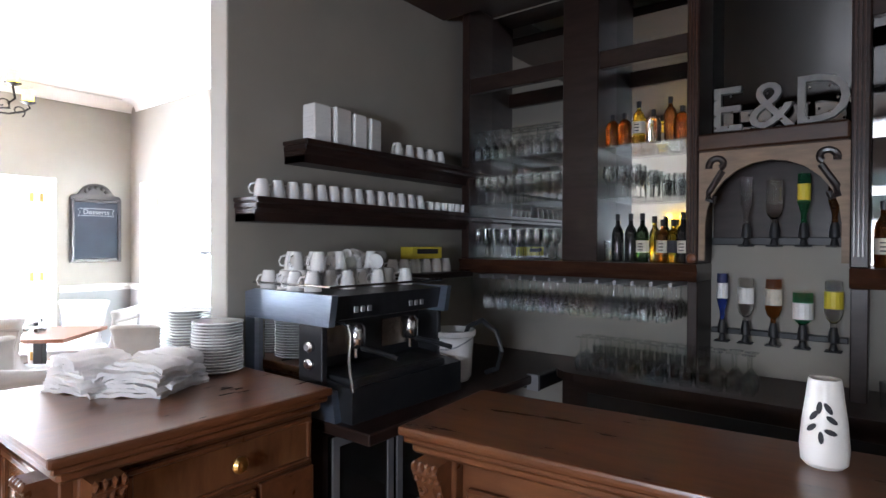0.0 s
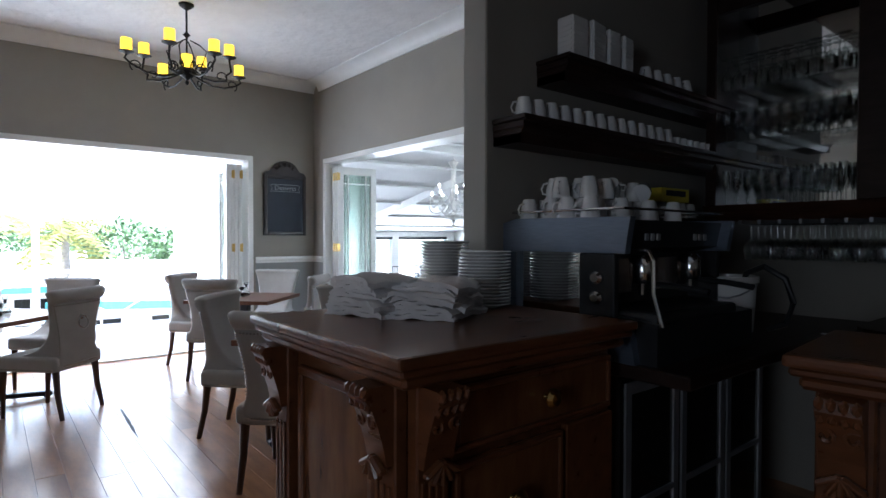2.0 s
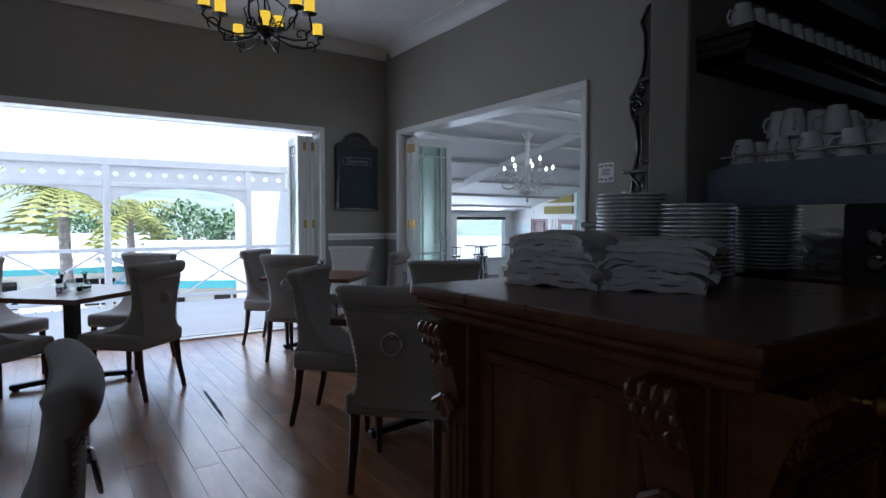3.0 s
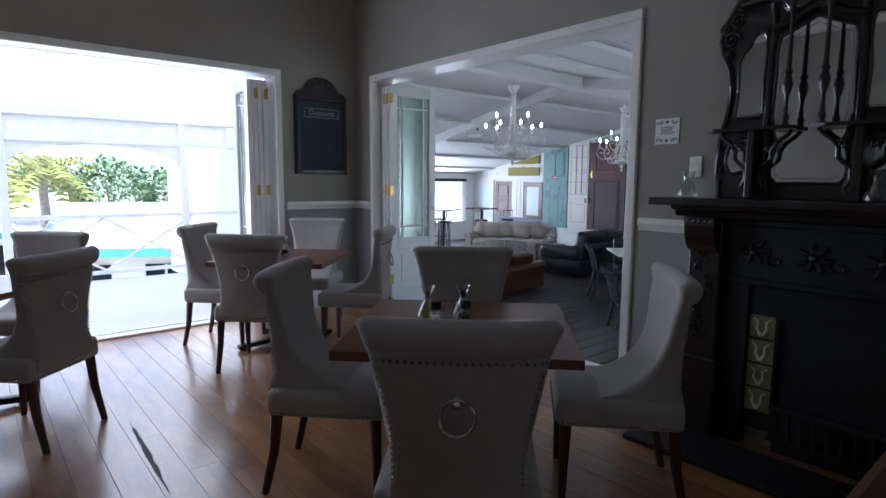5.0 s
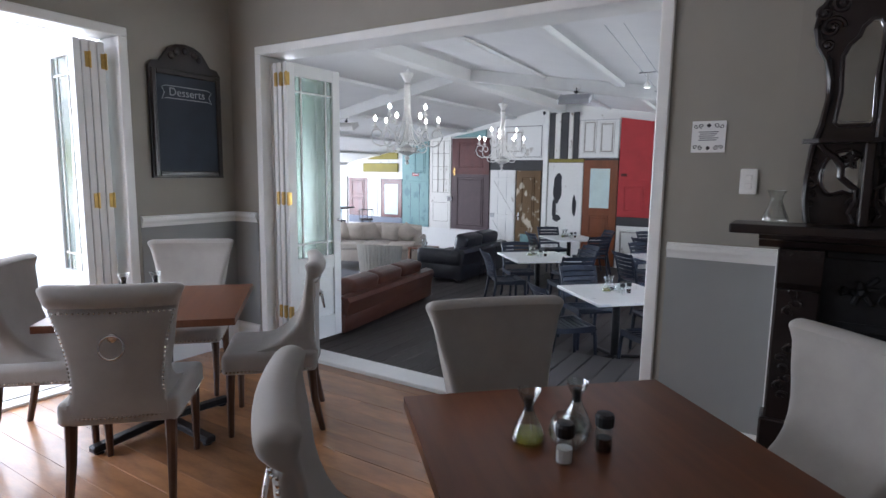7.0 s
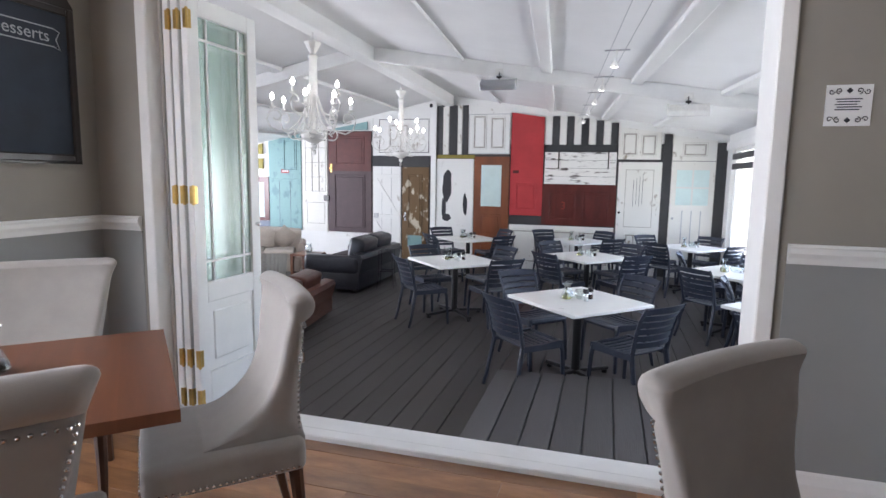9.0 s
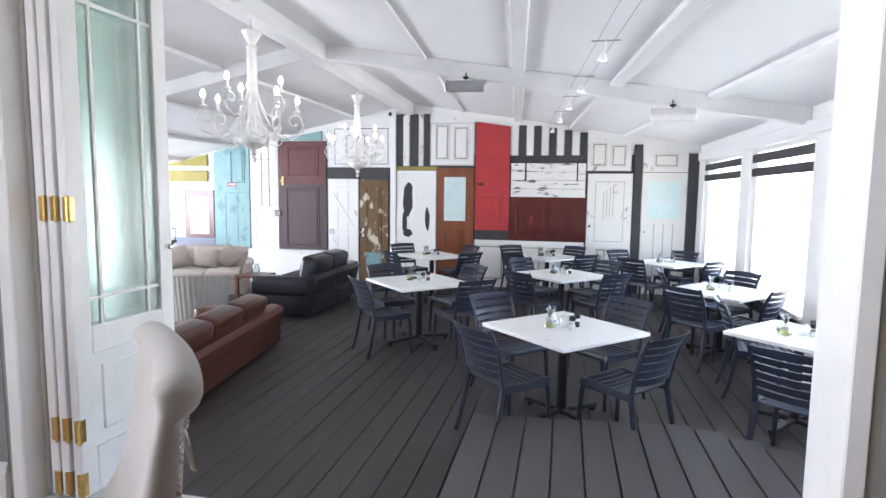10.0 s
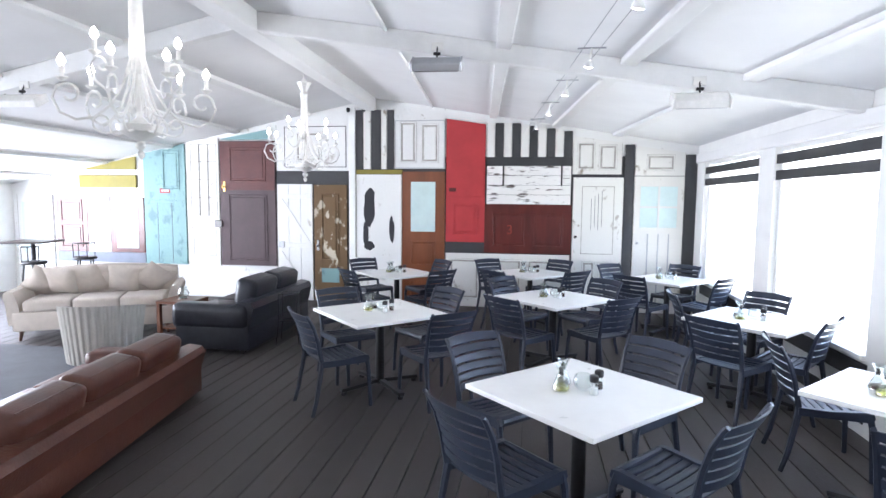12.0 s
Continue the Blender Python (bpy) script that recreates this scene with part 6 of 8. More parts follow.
def slab(name, label, cat, x0, x1, z0, z1, mt, items=(), th=0.035, z1r=None, kind=""):
    tt = thing(name, label, cat, pose(0, 0, 0), "salvaged doors on the end wall", kind)
    zr = z1 if z1r is None else z1r
    part("leaf", prism(B(), [(x0, z0), (x1, z0), (x1, zr), (x0, z1)], "y", WY - th, WY - 0.002), M[mt], tt)
    # dark strips painted along pale door edges in place of shade
    if "white" in mt and z1 - z0 > 0.3:
        for xa in (x0, x1 - 0.008):
            part("edge_shade", bx(xa, xa + 0.008, WY - th - 0.002, WY - th, z0, min(z1, zr)), M["shadegrey"], tt)
    for it in items:
        nm, u0, u1, v0, v1, m2, style = it
        yy = WY - th
        if style == "sunk":       # sunken panel shown by a raised frame round it
            f = B()
            w = 0.022
            box(f, u0, u1, yy - 0.014, yy, v0, v0 + w, bev=0.004)
            box(f, u0, u1, yy - 0.014, yy, v1 - w, v1, bev=0.004)
            box(f, u0, u0 + w, yy - 0.014, yy, v0 + w, v1 - w, bev=0.004)
            box(f, u1 - w, u1, yy - 0.014, yy, v0 + w, v1 - w, bev=0.004)
            # dark outline painted behind the moulding, as the shade it lacks
            if "white" in m2:
                part("shade_line", bx(u0 - 0.003, u1 + 0.003, yy - 0.002, yy, v0 - 0.003, v1 + 0.003), M["shadegrey"], tt)
            pn = part(nm, bx(u0 + 0.05, u1 - 0.05, yy - 0.01, yy, v0 + 0.05, v1 - 0.05, bev=0.006), M[m2], tt)
            part("moulding", f, M[m2], pn)
        elif style == "dark":     # a thin dark shadow-gap line round the panel
            f = B()
            w = 0.012
            box(f, u0, u1, yy - 0.004, yy, v0, v0 + w)
            box(f, u0, u1, yy - 0.004, yy, v1 - w, v1)
            box(f, u0, u0 + w, yy - 0.004, yy, v0 + w, v1 - w)
            box(f, u1 - w, u1, yy - 0.004, yy, v0 + w, v1 - w)
            part(nm, f, M[m2], tt)
        else:
            part(nm, bx(u0, u1, yy - (0.012 if style == "proud" else 0.005), yy, v0, v1, bev=0.002), M[m2], tt)
    return tt


def handle(tt, x, z, mt="brass", plate=True):
    q3 = B()
    if plate:
        box(q3, x - 0.02, x + 0.02, WY - 0.043, WY - 0.035, z - 0.09, z + 0.09, bev=0.003)
    lathe(q3, [(0.008, 0), (0.008, 0.03), (0.022, 0.035), (0.024, 0.05), (0.0, 0.058)], 12, m=pose(x, WY - 0.04, z, 90, 0, 0))
    part("door_knob", q3, M[mt], tt)


slab("salvaged_panel", "whitewashed double door with pale green panes", "door", -15.1, -14.35, -0.4, 1.4, "cleanwhite", [("pane", -15.0, -14.78, 0.3, 1.25, "frost", "flat"), ("pane", -14.68, -14.46, 0.3, 1.25, "frost", "flat")])
slab("salvaged_door", "maroon two-panel door hung on the wall", "door", -14.27, -13.62, 0.34, 1.37, "maroon", [("panel", -14.17, -13.72, 0.42, 0.84, "maroon", "sunk"), ("panel", -14.17, -13.72, 0.9, 1.3, "maroon", "sunk")])
slab("salvaged_panel", "flaking white planks between doors", "panel", -13.61, -13.15, 0.34, 1.37, "oldwhite", [("batten", -13.45, -13.4, 0.36, 1.35, "oldwhite", "proud"), ("batten", -13.3, -13.26, 0.36, 1.35, "oldwhite", "proud")])
slab("salvaged_window", "maroon window frame with pale frosted glass", "window", -13.14, -12.46, 0.34, 1.35, "maroon", [("pane", -13.02, -12.58, 0.42, 1.22, "frost", "flat")])
slab("salvaged_panel", "blue-grey painted rail board", "board", -14.27, -12.45, 0.15, 0.335, "bluegrey")
slab("salvaged_panel", "plain olive painted wall board", "board", -13.76, -12.6, 1.53, 1.76, "olive")
slab("salvaged_panel", "olive painted wedge under the roof slope", "board", -13.62, -12.6, 1.86, 1.88, "olive", z1r=2.1)
tt = slab("salvaged_door", "faded teal plank door with a small red plate", "door", -12.44, -11.62, 0.15, 2.15, "teal", [("batten", -12.05, -11.72, 1.5, 2.2, "teal", "sunk"), ("ledge", -12.42, -11.64, 1.27, 1.31, "teal", "proud"), ("sign_plate", -12.12, -11.92, 1.44, 1.52, "red", "flat"), ("board_gap", -12.18, -12.172, 0.17, 1.26, "bluegrey", "flat"), ("board_gap", -11.9, -11.892, 0.17, 1.26, "bluegrey", "flat")], z1r=2.32)
q = B()
for k in range(3):
    box(q, -12.09 + 0.055 * k, -12.05 + 0.055 * k, WY - 0.042, WY - 0.0395, 1.465, 1.495)
part("text_bar", q, M["cleanwhite"], tt)
its = [("grime", -11.51, -11.0, 1.04, 2.31, "shadegrey", "dark"), ("panel", -11.48, -11.03, 0.32, 0.8, "shadegrey", "dark")]
tt = slab("salvaged_door", "cream painted french door with small panes", "door", -11.59, -10.96, 0.15, 2.4, "oldwhite", its)
for x in (-11.34, -11.17):
    part("muntin", bx(x - 0.006, x + 0.006, WY - 0.048, WY - 0.036, 1.05, 2.3), M["shadegrey"], tt)
for z in (1.36, 1.68, 2.0):
    part("muntin", bx(-11.5, -11.01, WY - 0.0475, WY - 0.0365, z - 0.006, z + 0.006), M["shadegrey"], tt)
part("lock_box", bx(-11.04, -10.9, WY - 0.075, WY - 0.036, 0.84, 0.96, bev=0.006), M["ebony"], tt, "old rim lock")
tt = slab("salvaged_door", "purple-brown door with an oxblood upper half", "door", -10.94, -9.9, 0.16, 2.36, "purple", [("panel", -10.78, -10.05, 0.24, 1.42, "purple", "sunk"), ("upper_board", -10.93, -9.91, 1.5, 2.35, "oxblood", "flat"), ("panel", -10.75, -10.07, 1.65, 2.25, "oxblood", "sunk")])
handle(tt, -10.86, 1.56)
slab("salvaged_panel", "grey-green board under the roof slope", "board", -10.9, -10.0, 2.385, 2.40, "teal", z1r=2.56)
slab("salvaged_panel", "white panel board with dark edges", "panel", -9.87, -8.54, 1.84, 2.62, "cleanwhite", [("gap", -9.72, -8.6, 1.9, 2.6, "charcoal", "dark"), ("panel", -9.5, -9.05, 2.0, 2.5, "cleanwhite", "sunk")], z1r=2.72)
slab("salvaged_panel", "charcoal board over the doors", "board", -9.87, -8.54, 1.63, 1.82, "charcoal")
tt = slab("salvaged_door", "white ledged and braced plank door", "door", -9.87, -9.22, DZ, 1.61, "cleanwhite", [("ledge", -9.84, -9.25, 1.36, 1.44, "cleanwhite", "proud"), ("ledge", -9.84, -9.25, 0.5, 0.58, "cleanwhite", "proud"), ("board_gap", -9.66, -9.654, DZ + 0.02, 1.6, "steel", "flat"), ("board_gap", -9.44, -9.434, DZ + 0.02, 1.6, "steel", "flat")])
part("brace", obox(B(), pose(-9.55, WY - 0.042, 0.97, 0, 56, 0), 0.95, 0.012, 0.07), M["cleanwhite"], tt)
part("brace", obox(B(), pose(-9.55, WY - 0.042, 0.02, 0, 56, 0), 0.95, 0.012, 0.07), M["cleanwhite"], tt)
part("latch", bx(-9.84, -9.74, WY - 0.06, WY - 0.036, 0.5, 0.6, bev=0.005), M["steel"], tt)
tt = slab("salvaged_door", "golden-brown door with peeling varnish", "door", -9.19, -8.6, DZ + 0.02, 1.6, "gold", [("panel", -9.06, -8.74, 0.3, 1.45, "gold", "sunk"), ("glass_panel", -9.06, -8.74, -0.1, 0.15, "teal", "flat")])
handle(tt, -9.12, 0.55, "chrome")
struct("trim_gable_post", bx(-8.55, -8.44, WY - 0.06, WY - 0.001, DZ, 2.9, bev=0.005), M["white"], "white painted post on the end wall", "post")
for x0, x1, mt in ((-8.43, -8.31, "charcoal"), (-8.3, -8.17, "oldwhite"), (-8.16, -8.0, "charcoal"), (-7.99, -7.89, "oldwhite"), (-7.88, -7.77, "charcoal")):
    slab("stripe_board", mt == "charcoal" and "charcoal vertical stripe board" or "worn white vertical stripe board", "board", x0, x1, 1.87, 2.86, mt)
slab("salvaged_panel", "mustard strip over a white door", "board", -8.43, -7.62, 1.79, 1.86, "olive")
tt = slab("salvaged_door", "white door with torn black patches", "door", -8.43, -7.63, DZ, 1.78, "cleanwhite")
rnd = random.Random(4)
for cx, cz, w, h in ((-8.2, 1.2, 0.1, 0.33), (-8.17, 1.42, 0.07, 0.12), (-8.26, 0.75, 0.05, 0.2), (-8.2, 0.56, 0.09, 0.08), (-7.8, 0.84, 0.05, 0.22)):
    n_ = 18
    pts = []
    for k in range(n_):
        a = 2 * math.pi * k / n_
        rr = 1 + 0.35 * noise.noise((cx * 3 + math.cos(a) * 1.6, cz * 3 + math.sin(a) * 1.6, 1.7))
        pts.append((cx + w * rr * math.cos(a), cz + h * rr * math.sin(a)))
    part("torn_patch", prism(B(), pts, "y", WY - 0.0375 - 0.0004 * rnd.random(), WY - 0.035), M["ink"], tt, "black patch where the paint is torn off")
handle(tt, -8.38, 0.35, "chrome", False)
slab("salvaged_panel", "white two-panel cupboard door", "door", -7.76, -6.89, 1.88, 2.8, "cleanwhite", [("panel", -7.66, -7.38, 1.98, 2.66, "cleanwhite", "sunk"), ("panel", -7.3, -7.0, 1.98, 2.62, "cleanwhite", "sunk"), ("gap", -7.75, -6.9, 1.885, 2.68, "steel", "dark")], z1r=2.7)
tt = slab("salvaged_door", "amber-brown door with a pale frosted pane", "door", -7.62, -6.89, DZ + 0.02, 1.83, "amber", [("pane", -7.47, -7.05, 0.82, 1.66, "frost", "flat"), ("panel", -7.47, -7.05, 0.25, 0.66, "amber", "sunk"), ("panel", -7.47, -7.05, -0.35, 0.12, "amber", "sunk")])
tt = slab("salvaged_door", "bright red plank door hung high on the wall", "door", -6.87, -6.22, 0.66, 2.70, "red", [("panel", -6.75, -6.34, 0.78, 1.3, "red", "sunk"), ("batten", -6.86, -6.23, 1.4, 1.43, "red", "proud")], z1r=2.60)
part("latch", bx(-6.82, -6.7, WY - 0.05, WY - 0.035, 1.5, 1.56, bev=0.004), M["maroon"], tt)
slab("salvaged_panel", "charcoal board below the red door", "board", -6.87, -6.22, 0.48, 0.65, "charcoal")
slab("salvaged_panel", "whitewashed low cupboard doors", "panel", -6.87, -4.82, DZ, 0.47, "oldwhite", [("panel", -6.8, -6.3, -0.3, 0.38, "oldwhite", "sunk"), ("panel", -6.2, -5.6, -0.3, 0.38, "oldwhite", "sunk"), ("panel", -5.5, -4.9, -0.3, 0.38, "oldwhite", "sunk")])
for k in range(10):
    x0 = -6.2 + 0.1385 * k
    top_ = roof_z(x0 + 0.14) - 0.06
    slab("stripe_board", k % 2 and "charcoal vertical stripe board" or "worn white vertical stripe board", "board", x0 + 0.002, x0 + 0.1365, 2.07, min(top_, 2.62), ("oldwhite", "charcoal")[k % 2])
slab("salvaged_panel", "charcoal rail under the stripes", "board", -6.16, -4.82, 1.93, 2.068, "charcoal")
for k in range(4):
    slab("worn_plank", "white plank with paint worn to dark wood", "board", -6.19, -4.83, 1.30 + 0.157 * k, 1.452 + 0.157 * k, "oldwhite2")
for x in (-5.92, -4.98):
    t = thing("iron_bracket", "old black iron strap hinge on the planks", "bracket", pose(0, 0, 0))
    part("strap", bx(x - 0.012, x + 0.012, WY - 0.045, WY - 0.036, 1.6, 1.93, bev=0.003), M["ebony"], t)
tt = slab("salvaged_door", "dark maroon two-panel door laid sideways, numbered 3", "door", -6.22, -4.81, 0.49, 1.295, "maroon", [("panel", -6.08, -5.55, 0.6, 1.15, "maroon", "sunk"), ("panel", -5.42, -4.93, 0.6, 1.15, "maroon", "sunk")])
lettering("numeral", "3", 0.22, M["fadedred"], tt, pose(-5.8, WY - 0.0465, 0.87, 90, 0, 0), 0.001)
slab("salvaged_panel", "distressed white cupboard fronts", "panel", -4.81, -4.04, 1.79, 2.40, "oldwhite", [("panel", -4.74, -4.46, 1.86, 2.3, "oldwhite", "sunk"), ("panel", -4.4, -4.12, 1.86, 2.26, "oldwhite", "sunk")], z1r=2.29)
tt = slab("salvaged_door", "distressed white door with flaking edges", "door", -4.79, -4.0, DZ, 1.74, "oldwhite", [("panel", -4.65, -4.14, 0.5, 1.6, "shadegrey", "dark"), ("panel", -4.62, -4.42, -0.3, 0.38, "oldwhite", "sunk"), ("panel", -4.36, -4.16, -0.3, 0.38, "oldwhite", "sunk")])
for k in range(4):
    part("long_scratch", bx(-4.5 + 0.055 * k, -4.494 + 0.055 * k, WY - 0.038, WY - 0.035, 0.9 + 0.05 * (k % 2), 1.4 + 0.04 * k), M["charcoal"], tt)
handle(tt, -4.74, 0.78, "ebony", False)
slab("salvaged_panel", "narrow charcoal vertical wall board", "board", -3.99, -3.85, DZ, 2.26, "charcoal")
tt = slab("salvaged_door", "white door with four panes and plank base", "door", -3.84, -3.08, DZ, 1.76, "oldwhite", [("pane", -3.74, -3.18, 0.95, 1.6, "frost", "flat"), ("batten", -3.62, -3.6, DZ + 0.05, 0.85, "steel", "flat"), ("batten", -3.46, -3.44, DZ + 0.05, 0.85, "steel", "flat"), ("batten", -3.3, -3.28, DZ + 0.05, 0.85, "steel", "flat")])
part("muntin", bx(-3.475, -3.445, WY - 0.047, WY - 0.036, 0.95, 1.6), M["cleanwhite"], tt)
part("muntin", bx(-3.74, -3.18, WY - 0.0465, WY - 0.0365, 1.26, 1.29), M["cleanwhite"], tt)
handle(tt, -3.78, 0.7, "steel", False)
slab("salvaged_panel", "white board with a sunken panel", "panel", -3.84, -3.08, 1.77, 2.24, "oldwhite", [("panel", -3.66, -3.24, 1.85, 2.1, "oldwhite", "sunk")], z1r=2.13)
slab("salvaged_panel", "charcoal vertical board in the corner", "board", -3.07, -2.9, DZ, 2.1, "charcoal")
slab("salvaged_panel", "dark narrow upright on the white dado", "board", -12.12, -11.98, DZ, 0.145, "bluegrey")

# ---- ceiling fittings of the sunroom ----
def crystal_chandelier(x, y, ztop, ztip):
    tt = thing("chandelier", "ornate distressed white chandelier with lit candle bulbs", "chandelier", pose(x, y, ztip), "white chandeliers")
    H = ztop - ztip
    part("hook", tube(B(), [(0, 0, H - 0.06), (0, 0, H)], 0.006, 6), M["whitemetal"], tt)
    part("crown", lathe(B(), [(0.02, H - 0.22), (0.03, H - 0.2), (0.055, H - 0.16), (0.09, H - 0.1), (0.085, H - 0.095), (0.03, H - 0.13), (0.02, H - 0.06), (0.0, H - 0.05)], 8), M["whitemetal"], tt, "", True)
    col = B()
    lathe(col, [(0.035, 0.52), (0.05, 0.55), (0.045, 0.6), (0.038, H - 0.26), (0.05, H - 0.23), (0.03, H - 0.21)], 10)
    part("column", col, M["whitemetal"], tt, "fluted white column", True)
    part("bowl", lathe(B(), [(0.0, 0.0), (0.018, 0.02), (0.022, 0.04), (0.01, 0.06), (0.03, 0.08), (0.03, 0.1), (0.014, 0.115), (0.05, 0.13), (0.12, 0.17), (0.135, 0.21), (0.11, 0.215), (0.05, 0.23), (0.02, 0.26), (0.02, 0.52), (0.0, 0.52)], 18), M["whitemetal"], tt, "", True)
    for k in range(9):
        up = k % 3 == 0
        a = radians(40 * k + 8)
        ca, sa = math.cos(a), math.sin(a)
        R = 0.25 if up else 0.40
        zc = 0.60 if up else 0.47
        q4 = B()
        if up:
            pf = [(0.03, 0.64), (0.06, 0.52), (0.11, 0.42), (0.19, 0.39), (0.26, 0.44), (0.28, 0.51), (0.25, 0.57)] + spiral(0.22, 0.53, 0.05, 0.02, 60, 330, 10)
        else:
            pf = [(0.035, 0.62), (0.08, 0.46), (0.15, 0.33), (0.24, 0.25), (0.34, 0.23), (0.42, 0.27), (0.455, 0.35), (0.43, 0.42)] + spiral(0.37, 0.375, 0.07, 0.025, 45, 330, 14)
            tube(q4, [(r * ca, r * sa, z) for r, z in [(0.05, 0.2), (0.12, 0.17)] + spiral(0.2, 0.22, 0.065, 0.02, -110, 260, 16)], 0.0065, 6)
            tube(q4, [(r * ca, r * sa, z) for r, z in [(0.03, 0.44), (0.05, 0.34)] + spiral(0.1, 0.275, 0.045, 0.015, 170, -190, 14)], 0.0055, 6)
        tube(q4, [(r * ca, r * sa, z) for r, z in pf], 0.0085, 6)
        arm = part("arm", q4, M["whitemetal"], tt, "scrolled white arm", True)
        part("candle_cup", lathe(B(), [(0.01, -0.02), (0.035, 0.0), (0.03, 0.006), (0.013, 0.004), (0.013, 0.07), (0.0, 0.07)], 10, at=(R * ca, R * sa, zc)), M["whitemetal"], arm)
        part("bulb", lathe(B(), [(0.01, 0.07), (0.021, 0.09), (0.019, 0.11), (0.006, 0.135), (0.0, 0.14)], 10, at=(R * ca, R * sa, zc)), M["bulb"], arm, "lit frosted candle bulb", True)


crystal_chandelier(-7.85, 6.22, roof_z(-8.0) - 0.24, 1.60)
crystal_chandelier(-8.1, 9.4, roof_z(-8.0) - 0.24, 1.56)
t = thing("track_light", "tensioned cable spotlight track with lit lamps", "spotlights", pose(0, 0, 0))
def track_x(y):
    return -5.06 - 0.093 * (y - 7.3)


for dx in (-0.06, 0.06):
    part("cable", tube(B(), [(track_x(4.2) + dx, 4.2, roof_z(-5.1) - 0.12), (track_x(12.3) + dx, 12.3, roof_z(-5.1) - 0.12)], 0.003, 5), M["steel"], t)
for i, y in enumerate((6.05, 7.3, 8.4, 9.6, 10.9)):
    zz = roof_z(-5.1) - 0.12
    xx = track_x(y)
    part("crossbar", tube(B(), [(xx - 0.1, y, zz), (xx + 0.1, y, zz)], 0.006, 6), M["steel"], t)
    sp = part("spot_lamp", lathe(B(), [(0.008, 0.13), (0.008, 0.05), (0.02, 0.04), (0.036, 0.0), (0.03, 0.0)], 12, m=pose(xx - 0.02, y, zz - 0.13, 22, 8, 0)), M["whitemetal"], t, "white spot lamp", True)
    part("bulb", lathe(B(), [(0.0, 0.006), (0.029, 0.004), (0.029, -0.004), (0.0, -0.012)], 12, m=pose(xx - 0.02, y, zz - 0.13, 22, 8, 0)), M["bulb"], sp, "lit spot bulb")


def heater(x, y, z, rz, mt, lit):
    tt = thing("infrared_heater", "boxy infrared heater with a grille hung from the beam", "heater", pose(x, y, z, 0, 0, rz), "ceiling heaters")
    tilt = pose(0, 0, 0, 28, 0, 0)
    q4 = prism(B(), [(-0.10, 0.0), (0.07, 0.0), (0.085, 0.03), (0.06, 0.075), (-0.02, 0.095), (-0.09, 0.06)], "x", -0.2, 0.2)
    bmesh.ops.bevel(q4, geom=q4.edges[:], offset=0.006, segments=1, affect="EDGES")
    part("housing", q4, M[mt], tt).matrix_basis = tilt
    for sx in (-1, 1):
        part("end_cap", bx(sx * 0.208 - 0.008, sx * 0.208 + 0.008, -0.105, 0.085, -0.006, 0.08, bev=0.006), M[mt], tt).matrix_basis = tilt
    part("reflector", bx(-0.185, 0.185, -0.088, 0.06, -0.005, 0.0), M[lit], tt).matrix_basis = tilt
    for k in range(3):
        part("heating_tube", tube(B(), [(-0.18, -0.06 + 0.045 * k, -0.011), (0.18, -0.06 + 0.045 * k, -0.011)], 0.006, 6), M["steel"], tt).matrix_basis = tilt
    part("bracket", tube(B(), [(0, 0.0, 0.07), (0, 0.0, 0.12), (0.0, 0.03, 0.19)], 0.008, 6), M["blackmetal"], tt)
    part("wing_nut", bx(-0.03, 0.03, -0.012, 0.012, 0.105, 0.13, bev=0.005), M["blackmetal"], tt)
    part("mount", bx(-0.05, 0.05, 0.02, 0.035, 0.15, 0.22, bev=0.003), M["whitemetal"], tt)


heater(-6.28, 7.86, roof_z(-6.28) - 0.29, 3, "steel", "heater")
heater(-4.16, 7.86, roof_z(-4.16) - 0.29, -3, "whitemetal", "steel")
heater(-10.3, 7.86, roof_z(-10.3) - 0.36, 3, "whitemetal", "whitemetal")
for x in (-8.55, -8.28):
    t = thing("speaker_camera", "small black security camera under the roof", "camera", pose(x, WY - 0.08, 2.86))
    part("dome", lathe(B(), [(0.03, -0.03), (0.035, 0.0), (0.03, 0.03)], 12, m=pose(0, 0, 0, 70, 0, 20)), M["black"], t, "", True)

